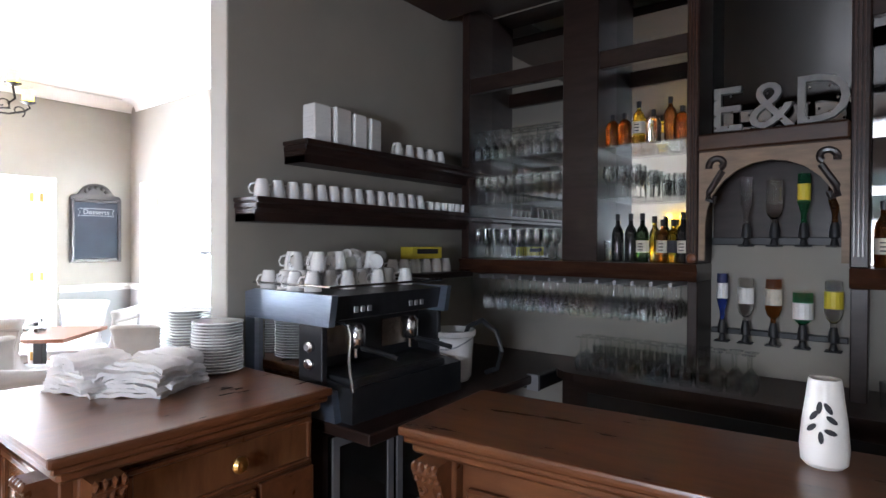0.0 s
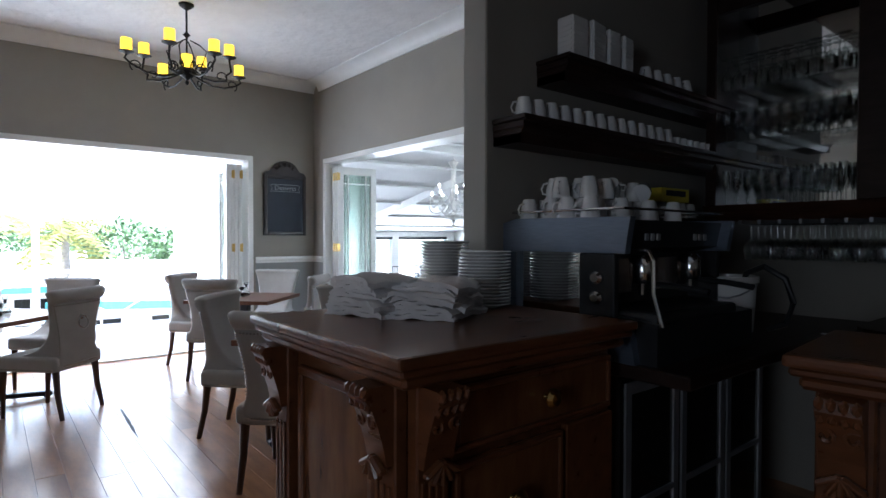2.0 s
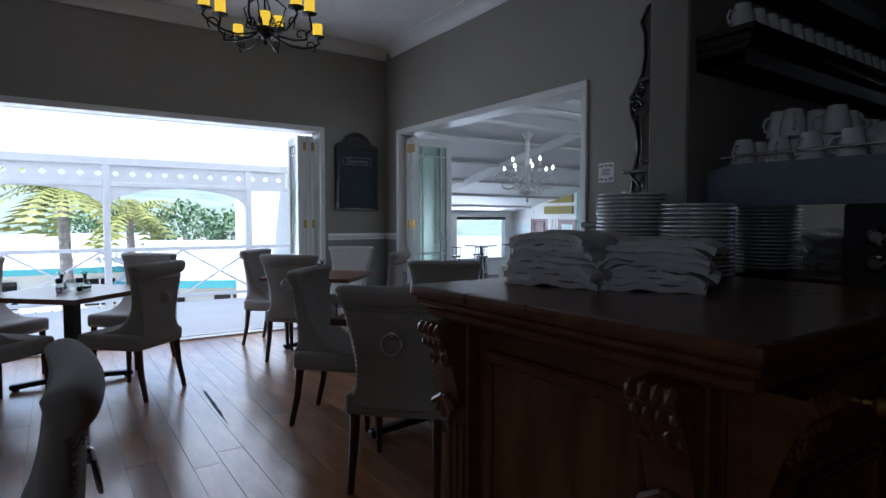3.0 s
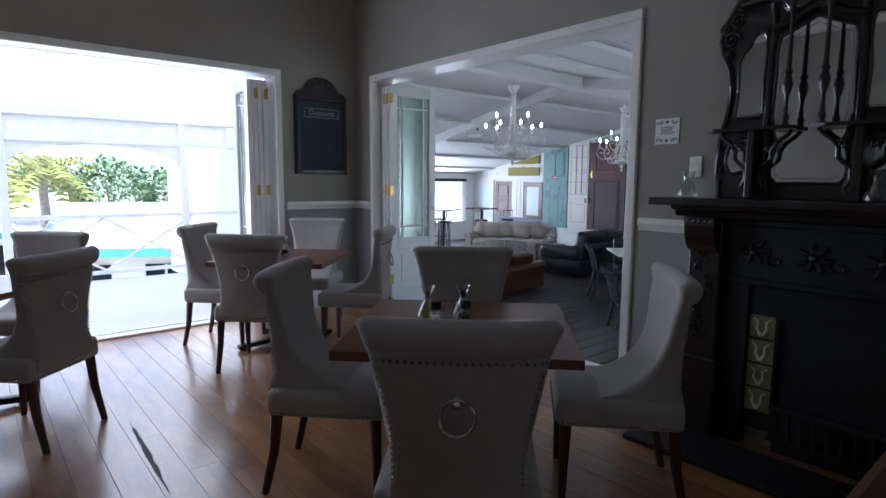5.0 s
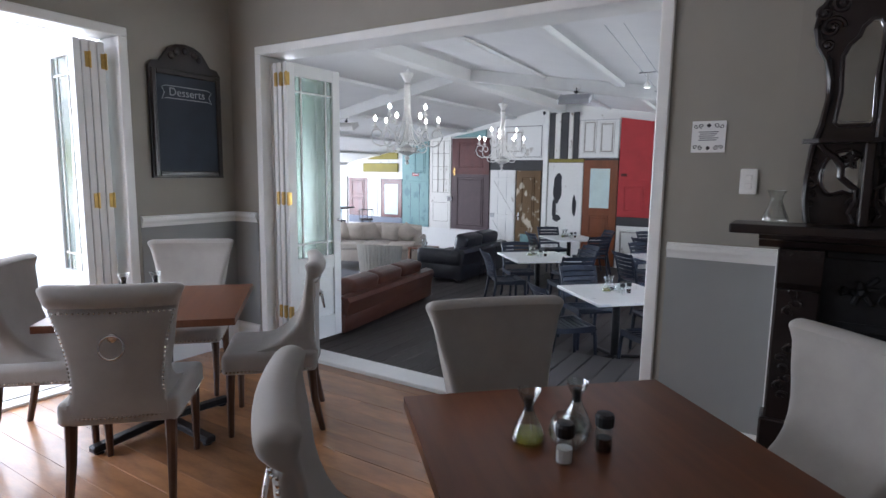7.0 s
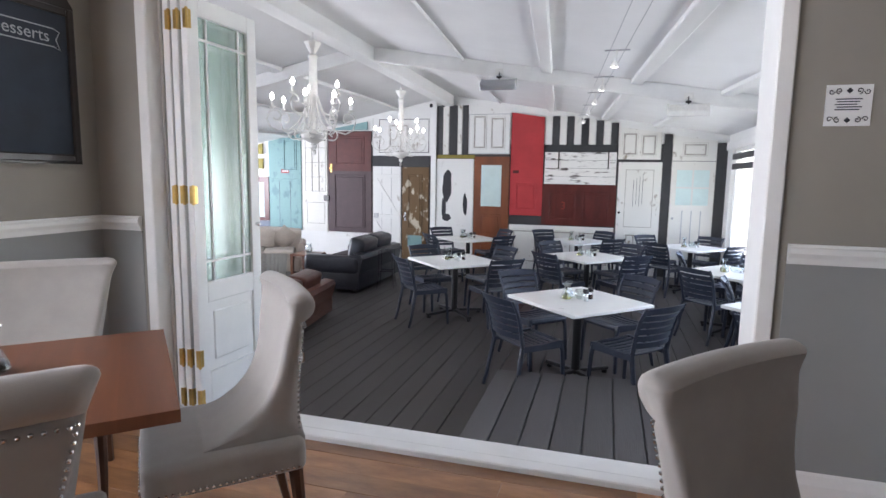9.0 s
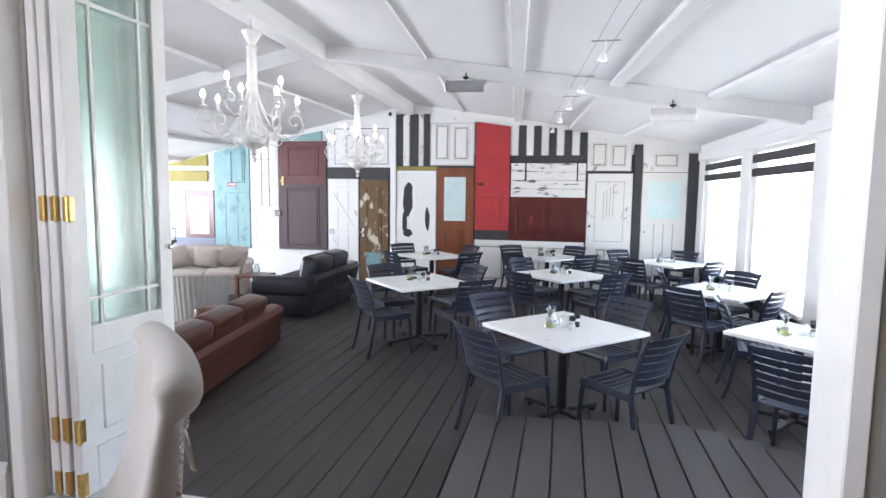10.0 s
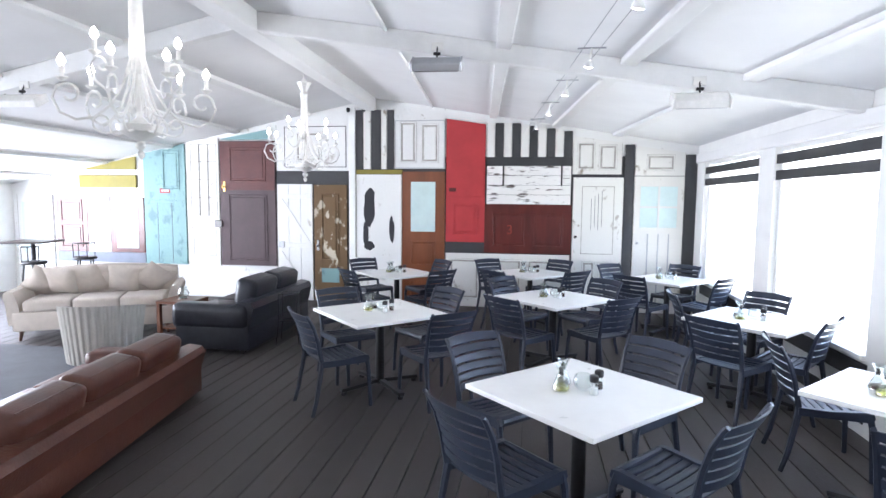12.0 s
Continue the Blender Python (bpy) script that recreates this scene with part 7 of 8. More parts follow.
# ---- deck tables and resin chairs ----
def deck_chair_master():
    """The seat towards +y. Slats run from side to side; the back leans, flares and bows."""
    tt = thing("resin_chair", "anthracite slatted resin chair on the deck", "chair", group="resin deck chairs")
    for sx in (-1, 1):
        part("leg", tube(B(), [(sx * 0.215, 0.205, 0.44), (sx * 0.22, 0.225, 0.36), (sx * 0.228, 0.232, 0.2), (sx * 0.235, 0.24, 0.0)], 0.023, 6, 0.017), M["resin"], tt, "", True)
        part("leg", tube(B(), [(sx * 0.208, -0.19, 0.44), (sx * 0.214, -0.215, 0.3), (sx * 0.222, -0.25, 0.12), (sx * 0.228, -0.285, 0.0)], 0.023, 6, 0.017), M["resin"], tt, "", True)
        part("back_post", tube(B(), [(sx * 0.21, -0.185, 0.4), (sx * 0.212, -0.205, 0.5), (sx * 0.216, -0.228, 0.62), (sx * 0.222, -0.265, 0.74), (sx * 0.228, -0.315, 0.835), (sx * 0.229, -0.33, 0.852)], 0.021, 6, 0.013), M["resin"], tt, "", True)
        part("side_rail", prism(B(), [(-0.2, 0.4), (0.2, 0.395), (0.235, 0.42), (0.225, 0.456), (0.18, 0.462), (0.0, 0.447), (-0.2, 0.452)], "x", sx * 0.215 - 0.019, sx * 0.215 + 0.019), M["resin"], tt)
    part("front_rail", prism(B(), [(0.19, 0.4), (0.222, 0.4), (0.24, 0.43), (0.232, 0.45), (0.205, 0.46), (0.19, 0.452)], "x", -0.2, 0.2), M["resin"], tt)
    for k in range(7):
        y0 = -0.185 + 0.054 * k
        zc = 0.452 - 0.016 * math.sin(math.pi * (k + 0.6) / 7.2)
        q5 = B()
        rows5 = []
        for i in range(7):
            u = -1 + i / 3
            sag = 0.008 * (1 - u * u)
            rows5.append([q5.verts.new((u * 0.2, y, z - sag)) for y, z in ((y0, zc - 0.012), (y0 + 0.043, zc - 0.012), (y0 + 0.043, zc - 0.002), (y0 + 0.036, zc), (y0 + 0.007, zc), (y0, zc - 0.002))])
        for a, b in zip(rows5, rows5[1:]):
            for i in range(6):
                q5.faces.new((a[i], a[(i + 1) % 6], b[(i + 1) % 6], b[i]))
        part("seat_slat", q5, M["resin"], tt)

    def back_y(z):
        for (za, ya), (zb, yb) in zip(((0.4, -0.185), (0.5, -0.205), (0.62, -0.228), (0.74, -0.265)), ((0.5, -0.205), (0.62, -0.228), (0.74, -0.265), (0.86, -0.335))):
            if z <= zb:
                return ya + (yb - ya) * (z - za) / (zb - za)
        return -0.335

    for k in range(6):
        z0 = 0.505 + 0.0585 * k
        hgt = 0.046 if k < 5 else 0.05
        q5 = B()
        n5 = 8
        ring_ = []
        for i in range(n5 + 1):
            u = -1 + 2 * i / n5
            x = u * (0.205 + 0.016 * (z0 - 0.5) / 0.33)
            bow = 0.042 * (1 - u * u)
            rise = 0.01 * (1 - u * u) if k == 5 else 0
            y1, y2 = back_y(z0) - bow, back_y(z0 + hgt) - bow
            ring_.append([q5.verts.new(p) for p in ((x, y1 - 0.009, z0), (x, y1 + 0.004, z0 - 0.001), (x, y1 + 0.008, z0 + 0.006), (x, y2 + 0.008, z0 + hgt - 0.006 + rise), (x, y2 + 0.003, z0 + hgt + rise), (x, y2 - 0.009, z0 + hgt + rise))])
        for a, b in zip(ring_, ring_[1:]):
            for i in range(6):
                q5.faces.new((a[i], a[(i + 1) % 6], b[(i + 1) % 6], b[i]))
        q5.faces.new(ring_[0][::-1])
        q5.faces.new(ring_[-1])
        part("back_slat", q5, M["resin"], tt, "", True)
    return tt


def deck_table_master():
    tt = thing("deck_table", "square white laminate table on a black pedestal", "table", group="white deck tables")
    part("tabletop", bx(-0.44, 0.44, -0.44, 0.44, 0.715, 0.745, bev=0.006, seg=2), M["melamine"], tt, "white laminate top")
    part("top_plate", bx(-0.2, 0.2, -0.2, 0.2, 0.695, 0.714), M["blackmetal"], tt)
    part("column", lathe(B(), [(0.04, 0.05), (0.038, 0.695)], 14), M["blackmetal"], tt, "", True)
    for a in range(4):
        q5 = B()
        obox(q5, pose(0, 0, 0, 0, 0, 90 * a) @ pose(0.19, 0, 0.06, 0, 5, 0), 0.38, 0.06, 0.035, bev=0.008)
        lathe(q5, [(0.026, 0), (0.026, 0.03)], 10, at=(0.35 * math.cos(radians(90 * a)), 0.35 * math.sin(radians(90 * a)), 0))
        part("foot", q5, M["blackmetal"], tt)
    return tt


MASTERS["dc"] = deck_chair_master()
MASTERS["dt"] = deck_table_master()
# each table: place, turn, size; then its chairs: bearing from the table, distance, the side that the chair looks from
SETS = [(-5.17, 6.2, 45, 1.05, ((222, 0.56, 225), (326, 0.55, 318), (131, 0.70, 135), (58, 0.68, 45))),
        (-6.86, 8.16, 44, 1.03, ((238, 0.55, 222), (340, 0.60, 312), (142, 0.52, 132), (60, 0.67, 48))),
        (-5.2, 9.25, 45, 1.0, ((236, 0.58, 228), (328, 0.55, 310), (125, 0.63, 140), (52, 0.68, 42))),
        (-3.45, 8.45, 47, 0.96, ((231, 0.48, 222), (331, 0.52, 320), (105, 0.78, 175), (60, 0.74, 40))),
        (-3.6, 11.03, 46, 0.92, ((222, 0.52, 225), (318, 0.5, 315), (137, 0.66, 130), (68, 0.6, 50))),
        (-3.40, 6.42, 45, 0.84, ((94, 0.76, 172), (252, 0.74, 232))),
        (-7.35, 10.9, 45, 0.95, ((228, 0.5, 225), (335, 0.55, 320), (135, 0.72, 135), (62, 0.66, 40))),
        (-5.45, 11.32, 45, 0.95, ((237, 0.56, 228), (319, 0.55, 312), (137, 0.66, 130), (65, 0.62, 48)))]
for cx, cy, rz, sc, seats in SETS:
    put("dt", Matrix.Translation((cx, cy, DZ)) @ Matrix.Rotation(radians(rz), 4, "Z") @ Matrix.Diagonal((sc, sc, 1, 1)))
    for bearing, d, a in seats:
        px, py = cx + d * math.cos(radians(bearing)), cy + d * math.sin(radians(bearing))
        put("dc", pose(min(px, XG - 0.36), min(py, YG - 0.42), DZ, 0, 0, a + 90))
    b_ = pose(cx, cy, DZ + 0.7455, 0, 0, 20)
    for key, ox, oy in (("cr1", -0.11, 0.02), ("cr2", -0.06, 0.11), ("sh1", 0.04, -0.08), ("sh2", 0.11, 0.0), ("bw", 0.02, 0.01)):
        put(key, b_ @ pose(ox, oy, 0))

# ---- sofas and lounge corner ----
def cushion(bm_, x0, x1, y0, y1, z0, z1, puff=0.03):
    box(bm_, x0, x1, y0, y1, z0, z1, bev=min(x1 - x0, y1 - y0, z1 - z0) * 0.3, seg=3)
    return bm_


def leather_sofa(name_label, m, L, mt, seats, depth=0.95):
    """Local x along the length, the seat towards +y, the back at -y."""
    tt = thing("sofa", name_label, "sofa", m)
    part("base", bx(-L / 2, L / 2, -depth / 2, depth / 2 - 0.05, 0.05, 0.30, bev=0.02, seg=2), M[mt], tt, "", True)
    part("back", prism(B(), [(-depth / 2, 0.28), (-depth / 2 - 0.05, 0.48), (-depth / 2 - 0.02, 0.54), (-depth / 2 + 0.1, 0.56), (-depth / 2 + 0.22, 0.5), (-depth / 2 + 0.24, 0.28)], "x", -L / 2 + 0.02, L / 2 - 0.02), M[mt], tt, "", True)
    for sx in (-1, 1):
        part("arm", cushion(B(), sx * (L / 2 - 0.11) - 0.13, sx * (L / 2 - 0.11) + 0.13, -depth / 2 + 0.02, depth / 2, 0.26, 0.52), M[mt], tt, "", True)
        for sy in (-1, 1):
            part("foot", bx(sx * (L / 2 - 0.1) - 0.03, sx * (L / 2 - 0.1) + 0.03, sy * (depth / 2 - 0.12) - 0.03, sy * (depth / 2 - 0.12) + 0.03, 0, 0.05), M["ebony"], tt)
    w = (L - 0.5) / seats
    for k in range(seats):
        x0 = -L / 2 + 0.25 + k * w
        part("seat_cushion", cushion(B(), x0 + 0.005, x0 + w - 0.005, -depth / 2 + 0.2, depth / 2 - 0.02, 0.29, 0.42), M[mt], tt, "", True)
        o = part("back_cushion", cushion(B(), -w / 2 + 0.004, w / 2 - 0.004, -0.13, 0.13, -0.24, 0.25), M[mt], tt, "", True)
        o.matrix_basis = pose(x0 + w / 2, -depth / 2 + 0.2, 0.50, 12, 0, 0)
        part("piping", tube(B(), [(-w / 2 + 0.06, -0.06, 0.248), (w / 2 - 0.06, -0.06, 0.248)], 0.006, 6), M[mt], o)
    return tt


leather_sofa("brown leather three-seat sofa seen from behind", pose(-8.72, 6.44, DZ, 0, 0, 98) @ Matrix.Diagonal((1, 1, 0.85, 1)), 2.4, "brownleather", 3)
leather_sofa("black leather sofa beside the low table", pose(-9.1, 9.85, DZ, 0, 0, 91) @ Matrix.Diagonal((1, 1, 1.12, 1)), 1.85, "blackleather", 2)
CREAM = pose(-11.12, 9.72, DZ, 0, 0, 208) @ Matrix.Diagonal((0.86, 0.9, 1, 1))
t = thing("sofa", "cream button-tufted sofa with scatter cushions", "sofa", CREAM)
part("base", bx(-1.05, 1.05, -0.45, 0.4, 0.12, 0.36, bev=0.03, seg=2), M["cream"], t, "", True)
q = B()
for k in range(26):
    u = -1 + 2 * k / 25
    crest = 0.05 * (1 - u * u)
    ridge = 0.012 if k % 2 else 0.0
    sec = [(-0.5, 0.3), (-0.53, 0.66 + crest)] + [(-0.47 + 0.08 * math.cos(radians(a)), 0.74 + crest + 0.08 * math.sin(radians(a))) for a in (200, 160, 120, 80, 40, 0, -40)] + [(-0.34 + ridge, 0.6), (-0.3 + ridge, 0.3)]
    ring_b = [q.verts.new((u * 1.04, y, z)) for y, z in sec]
    if k:
        for i in range(len(sec)):
            j = (i + 1) % len(sec)
            q.faces.new((last_b[i], last_b[j], ring_b[j], ring_b[i]))
    else:
        q.faces.new(ring_b[::-1])
    last_b = ring_b
q.faces.new(last_b)
part("back", q, M["cream"], t, "button-tufted rolled back", True)
for sx in (-1, 1):
    q = B()
    prism(q, [(sx * 0.95, 0.2), (sx * 1.1, 0.2), (sx * 1.13, 0.5)] + [(sx * (1.08 + 0.075 * math.cos(radians(a))), 0.56 + 0.075 * math.sin(radians(a))) for a in (-20, 30, 80, 130, 180)] + [(sx * 0.97, 0.45)], "y", -0.48, 0.38)
    part("arm", q, M["cream"], t, "rolled arm", True)
for k in range(3):
    part("seat_cushion", cushion(B(), -0.93 + 0.62 * k, -0.32 + 0.62 * k, -0.28, 0.4, 0.36, 0.50), M["cream"], t, "", True)
for r_ in range(2):
    for k in range(9):
        part("button", lathe(B(), [(0.016, 0), (0.012, 0.008), (0, 0.01)], 8, m=pose(-0.9 + 0.22 * k + 0.11 * r_, -0.335 - 0.02 * r_, 0.48 + 0.13 * r_, -80, 0, 0)), M["linen"], t)
for k, (x, rz) in enumerate(((-0.72, 12), (-0.3, -8), (0.2, 6), (0.55, -10), (0.8, 15))):
    o = thing("scatter_cushion", "beige scatter cushion leaning on the sofa", "cushion", CREAM @ pose(x, -0.12 + 0.05 * (k % 2), 0.685, 58, 0, rz) @ pose(0, 0, 0, 0, 0, (40, 12, -18, 8, 30)[k]), "scatter cushions")
    q = B()
    g = 8
    top, bot = [], []
    for i in range(g + 1):
        for j in range(g + 1):
            u, v = -1 + 2 * i / g, -1 + 2 * j / g
            pf = 0.075 * (1 - u ** 4) * (1 - v ** 4)
            pin = 1 - 0.07 * (1 - abs(u * v))
            top.append(q.verts.new((u * 0.22 * pin, v * 0.22 * pin, pf)))
            bot.append(q.verts.new((u * 0.22 * pin, v * 0.22 * pin, -pf - 0.001)))
    for i in range(g):
        for j in range(g):
            a = i * (g + 1) + j
            q.faces.new((top[a], top[a + 1], top[a + g + 2], top[a + g + 1]))
            q.faces.new((bot[a], bot[a + g + 1], bot[a + g + 2], bot[a + 1]))
    bmesh.ops.remove_doubles(q, verts=q.verts[:], dist=0.003)
    part("cover", q, M["cream"], o, "", True)
for sx in (-1, 1):
    for sy in (-1, 1):
        part("foot", tube(B(), [(sx * 0.95, sy * 0.35, 0.12), (sx * 0.97, sy * 0.37, 0.0)], 0.03, 8, 0.018), M["leg"], t)

# striped tub chair
t = thing("tub_chair", "cream striped barrel tub chair", "armchair", pose(-10.02, 8.42, DZ, 0, 0, 20) @ Matrix.Diagonal((1, 1, 0.93, 1)))
q = B()
n = 92
lo, hi, li, hi2 = [], [], [], []
for i in range(n + 1):
    a = radians(-205 + 230 * i / n)
    wav = 1 + 0.035 * (i % 4 in (1, 2))
    for lst, r, z in ((lo, 0.34 * wav, 0.06), (hi, 0.40 * wav, 0.74 - 0.1 * abs(i / n - 0.5) ** 2 * 4), (hi2, 0.32, 0.72 - 0.1 * abs(i / n - 0.5) ** 2 * 4), (li, 0.29, 0.3)):
        lst.append(q.verts.new((r * math.cos(a), r * math.sin(a), z)))
for i in range(n):
    for A, C in ((lo, hi), (hi, hi2), (hi2, li), (li, lo)):
        q.faces.new((A[i], A[i + 1], C[i + 1], C[i]))
for i in (0, n):
    q.faces.new((lo[i], hi[i], hi2[i], li[i]))
part("shell", q, M["tubstripe"], t, "channelled striped back")
part("seat", lathe(B(), [(0.3, 0.08), (0.31, 0.3), (0.33, 0.36), (0.28, 0.43), (0.0, 0.45)], 24), M["tubstripe"], t, "", True)
for i in range(4):
    part("foot", lathe(B(), [(0.02, 0), (0.025, 0.08)], 8, at=(0.22 * math.cos(radians(45 + 90 * i)), 0.22 * math.sin(radians(45 + 90 * i)), 0)), M["leg"], t)


def low_table(label, x, y, w, d, h, mt, rz=0):
    tt = thing("low_table", label, "table", pose(x, y, DZ, 0, 0, rz))
    part("top", bx(-w / 2, w / 2, -d / 2, d / 2, h - 0.035, h, bev=0.005), M[mt], tt)
    part("shelf", bx(-w / 2 + 0.04, w / 2 - 0.04, -d / 2 + 0.04, d / 2 - 0.04, 0.14, 0.16), M[mt], tt)
    for sx in (-1, 1):
        for sy in (-1, 1):
            part("leg", bx(sx * (w / 2 - 0.03) - 0.025, sx * (w / 2 - 0.03) + 0.025, sy * (d / 2 - 0.03) - 0.025, sy * (d / 2 - 0.03) + 0.025, 0, h - 0.035, bev=0.004), M[mt], tt)
    return tt


low_table("small reddish wooden side table between sofas", -9.86, 9.6, 0.45, 0.45, 0.5, "tabletop")
low_table("dark low coffee table in front of the brown sofa", -9.95, 6.2, 0.8, 0.6, 0.44, "darkwood")
t = thing("glass_lamp", "small clear glass hurricane lamp on the side table", "lamp", pose(-9.86, 9.62, DZ + 0.501))
part("base", lathe(B(), [(0.06, 0), (0.06, 0.01), (0.02, 0.02)], 14), M["chrome"], t)
part("globe", lathe(B(), [(0.05, 0.02), (0.075, 0.07), (0.045, 0.13), (0.05, 0.16), (0.047, 0.16), (0.042, 0.13), (0.07, 0.07), (0.045, 0.02)], 16), M["glass"], t, "", True)
t = thing("menu_card", "folded white menu on the coffee table", "menu", pose(-9.95, 6.2, DZ + 0.441, 0, 0, 25))
part("card", bx(-0.1, 0.1, -0.14, 0.14, 0, 0.006), M["paper"], t)
tagged(part("lounge_rug", bx(-12.2, -9.75, 6.9, 8.85, DZ + 0.001, DZ + 0.012, bev=0.004), M["grey_carpet"], None), "flat grey rug under the lounge seats", "rug")


t = thing("wire_stand", "thin black wire stand beside the black sofa", "stand", pose(-8.42, 9.62, DZ, 0, 0, 12))
for sx in (-1, 1):
    for sy in (-1, 1):
        part("leg", tube(B(), [(sx * 0.11, sy * 0.11, 0.62), (sx * 0.11, sy * 0.11, 0.3), (sx * 0.14, sy * 0.14, 0.0)], 0.005, 6), M["blackmetal"], t)
for z in (0.62, 0.28):
    part("hoop", tube(B(), [(0.11, 0.11, z), (-0.11, 0.11, z), (-0.11, -0.11, z), (0.11, -0.11, z), (0.11, 0.11, z)], 0.005, 6), M["blackmetal"], t)
part("tray", bx(-0.1, 0.1, -0.1, 0.1, 0.275, 0.281), M["glass"], t, "small glass tray")


def bar_stool(x, y, rz):
    tt = thing("bar_stool", "black bar stool with a curved back", "stool", pose(x, y, DZ, 0, 0, rz), "black bar stools")
    part("seat", lathe(B(), [(0.17, 0.74), (0.18, 0.76), (0.17, 0.785), (0.0, 0.79)], 16), M["black"], tt, "", True)
    for k in range(4):
        a = radians(45 + 90 * k)
        part("leg", tube(B(), [(0.13 * math.cos(a), 0.13 * math.sin(a), 0.74), (0.2 * math.cos(a), 0.2 * math.sin(a), 0.0)], 0.013, 6), M["blackmetal"], tt)
    part("foot_ring", torus(B(), 0.175, 0.008, pose(0, 0, 0.28)), M["blackmetal"], tt)
    part("back_rail", tube(B(), [(0.18 * math.cos(radians(a)), 0.18 * math.sin(radians(a)), 1.02) for a in range(200, 341, 20)], 0.012, 6), M["blackmetal"], tt)
    for a in (205, 250, 290, 335):
        part("back_spindle", tube(B(), [(0.17 * math.cos(radians(a)), 0.17 * math.sin(radians(a)), 0.76), (0.18 * math.cos(radians(a)), 0.18 * math.sin(radians(a)), 1.02)], 0.008, 6), M["blackmetal"], tt)


for x, y, rz in ((-13.3, 9.6, 40), (-13.9, 9.1, 100), (-13.1, 10.7, 0), (-14.2, 10.2, 200), (-12.9, 11.5, 30)):
    bar_stool(x, y, rz)
for x, y in ((-13.7, 9.9), (-13.6, 11.2)):
    t = thing("bar_table", "tall bar table with a dark square top", "table", pose(x, y, DZ, 0, 0, 15), "tall bar tables")
    part("top", bx(-0.33, 0.33, -0.33, 0.33, 1.03, 1.06, bev=0.005), M["darkwood"], t)
    part("column", lathe(B(), [(0.2, 0), (0.2, 0.02), (0.035, 0.04), (0.035, 1.03)], 14), M["blackmetal"], t, "", True)

# ---- veranda and garden ----
bm = bx(-11.6, XW - 0.24, -8.0, YN, -0.3, -0.08)
struct("floor_veranda", bm, M["board"], "pale painted veranda floor", "floor")
white_out = M["outwhite"] = mat("bright_white_outdoor_paint", (0.86, 0.86, 0.85), 0.5, var=0.03, bump=0.03)
t = thing("veranda_roof", "translucent white corrugated sheet veranda roof", "roof", pose(0, 0, 0), kind="structure")
q = B()
n = 120
ys = [-8.0 + (YN + 0.2 + 8.0) * i / n for i in range(n + 1)]
rows = [[q.verts.new((x, y, z + 0.018 * math.sin(i * math.pi / 1.0 + 0.0) + 0.018 * (i % 2))) for i, y in enumerate(ys)] for x, z in ((XW - 0.2, 2.95), (-11.9, 2.32))]
for i in range(n):
    q.faces.new((rows[0][i], rows[0][i + 1], rows[1][i + 1], rows[1][i]))
sheet = M["sheet"] = bpy.data.materials.new("translucent_corrugated_sheet")
sheet.use_nodes = True
sn = sheet.node_tree.nodes
tl = sn.new("ShaderNodeBsdfTranslucent")
tl.inputs["Color"].default_value = (0.8, 0.8, 0.79, 1)
mx = sn.new("ShaderNodeMixShader")
mx.inputs[0].default_value = 0.55
sn["Principled BSDF"].inputs["Base Color"].default_value = (0.82, 0.82, 0.81, 1)
sheet.node_tree.links.new(sn["Principled BSDF"].outputs[0], mx.inputs[1])
sheet.node_tree.links.new(tl.outputs[0], mx.inputs[2])
sheet.node_tree.links.new(mx.outputs[0], sn["Material Output"].inputs["Surface"])
part("sheeting", q, sheet, t)
t = thing("veranda_frieze", "white fretwork veranda frieze with posts and railing", "veranda", pose(0, 0, 0), kind="structure")
part("beam", bx(-11.55, -11.43, -8, YN, 2.2, 2.32, bev=0.006), white_out, t)
part("beam", bx(-11.54, -11.44, -8, YN, 1.86, 1.93, bev=0.006), white_out, t)
for y in (-6.4, -4.1, -1.9, -1.55, 0.6, 2.8):
    part("post", bx(-11.55, -11.43, y - 0.05, y + 0.05, -0.1, 2.2, bev=0.01), white_out, t)
for k in range(48):
    ya, yc, yb = -7.95 + 0.238 * k, -7.831 + 0.238 * k, -7.712 + 0.238 * k
    q = B()
    for ye in (ya, yb):
        s = 0.055 if ye < yc else -0.055
        prism(q, [(ye, 1.93), (yc, 1.93), (yc, 2.02), (yc - s, 2.065), (yc, 2.11), (yc, 2.2), (ye, 2.2)], "x", -11.505, -11.475)
    part("frieze_board", q, white_out, t)
for y0, y1 in ((-1.5, 0.55), (0.65, 2.75), (-4.05, -1.95)):
    q = B()
    mid, hw = (y0 + y1) / 2, (y1 - y0) / 2
    pts = [(mid + hw * math.cos(radians(a)), 1.55 + 0.3 * math.sin(radians(a))) for a in range(0, 181, 15)]
    for a, b in zip(pts, pts[1:]):
        prism(q, [(a[0], a[1]), (b[0], b[1]), (b[0], 1.87), (a[0], 1.87)], "x", -11.51, -11.47)
    part("arch_bracket", q, white_out, t)
part("hand_rail", bx(-11.54, -11.44, -8, YN, 0.82, 0.88, bev=0.006), white_out, t)
part("bottom_rail", bx(-11.53, -11.45, -8, YN, 0.02, 0.07), white_out, t)
for k in range(9):
    y0, y1 = -7.9 + 1.2 * k, -6.7 + 1.2 * k
    for s in (1, -1):
        part("cross_brace", tube(B(), [(-11.49, y0, 0.07 if s > 0 else 0.82), (-11.49, y1, 0.82 if s > 0 else 0.07)], 0.018, 6), white_out, t)

M["grass"] = mat("dry_garden_ground", (0.55, 0.53, 0.47), 0.95, scale=0.4, dark=(0.36, 0.36, 0.26), cover=0.45, bump=0.2, bscale=6)
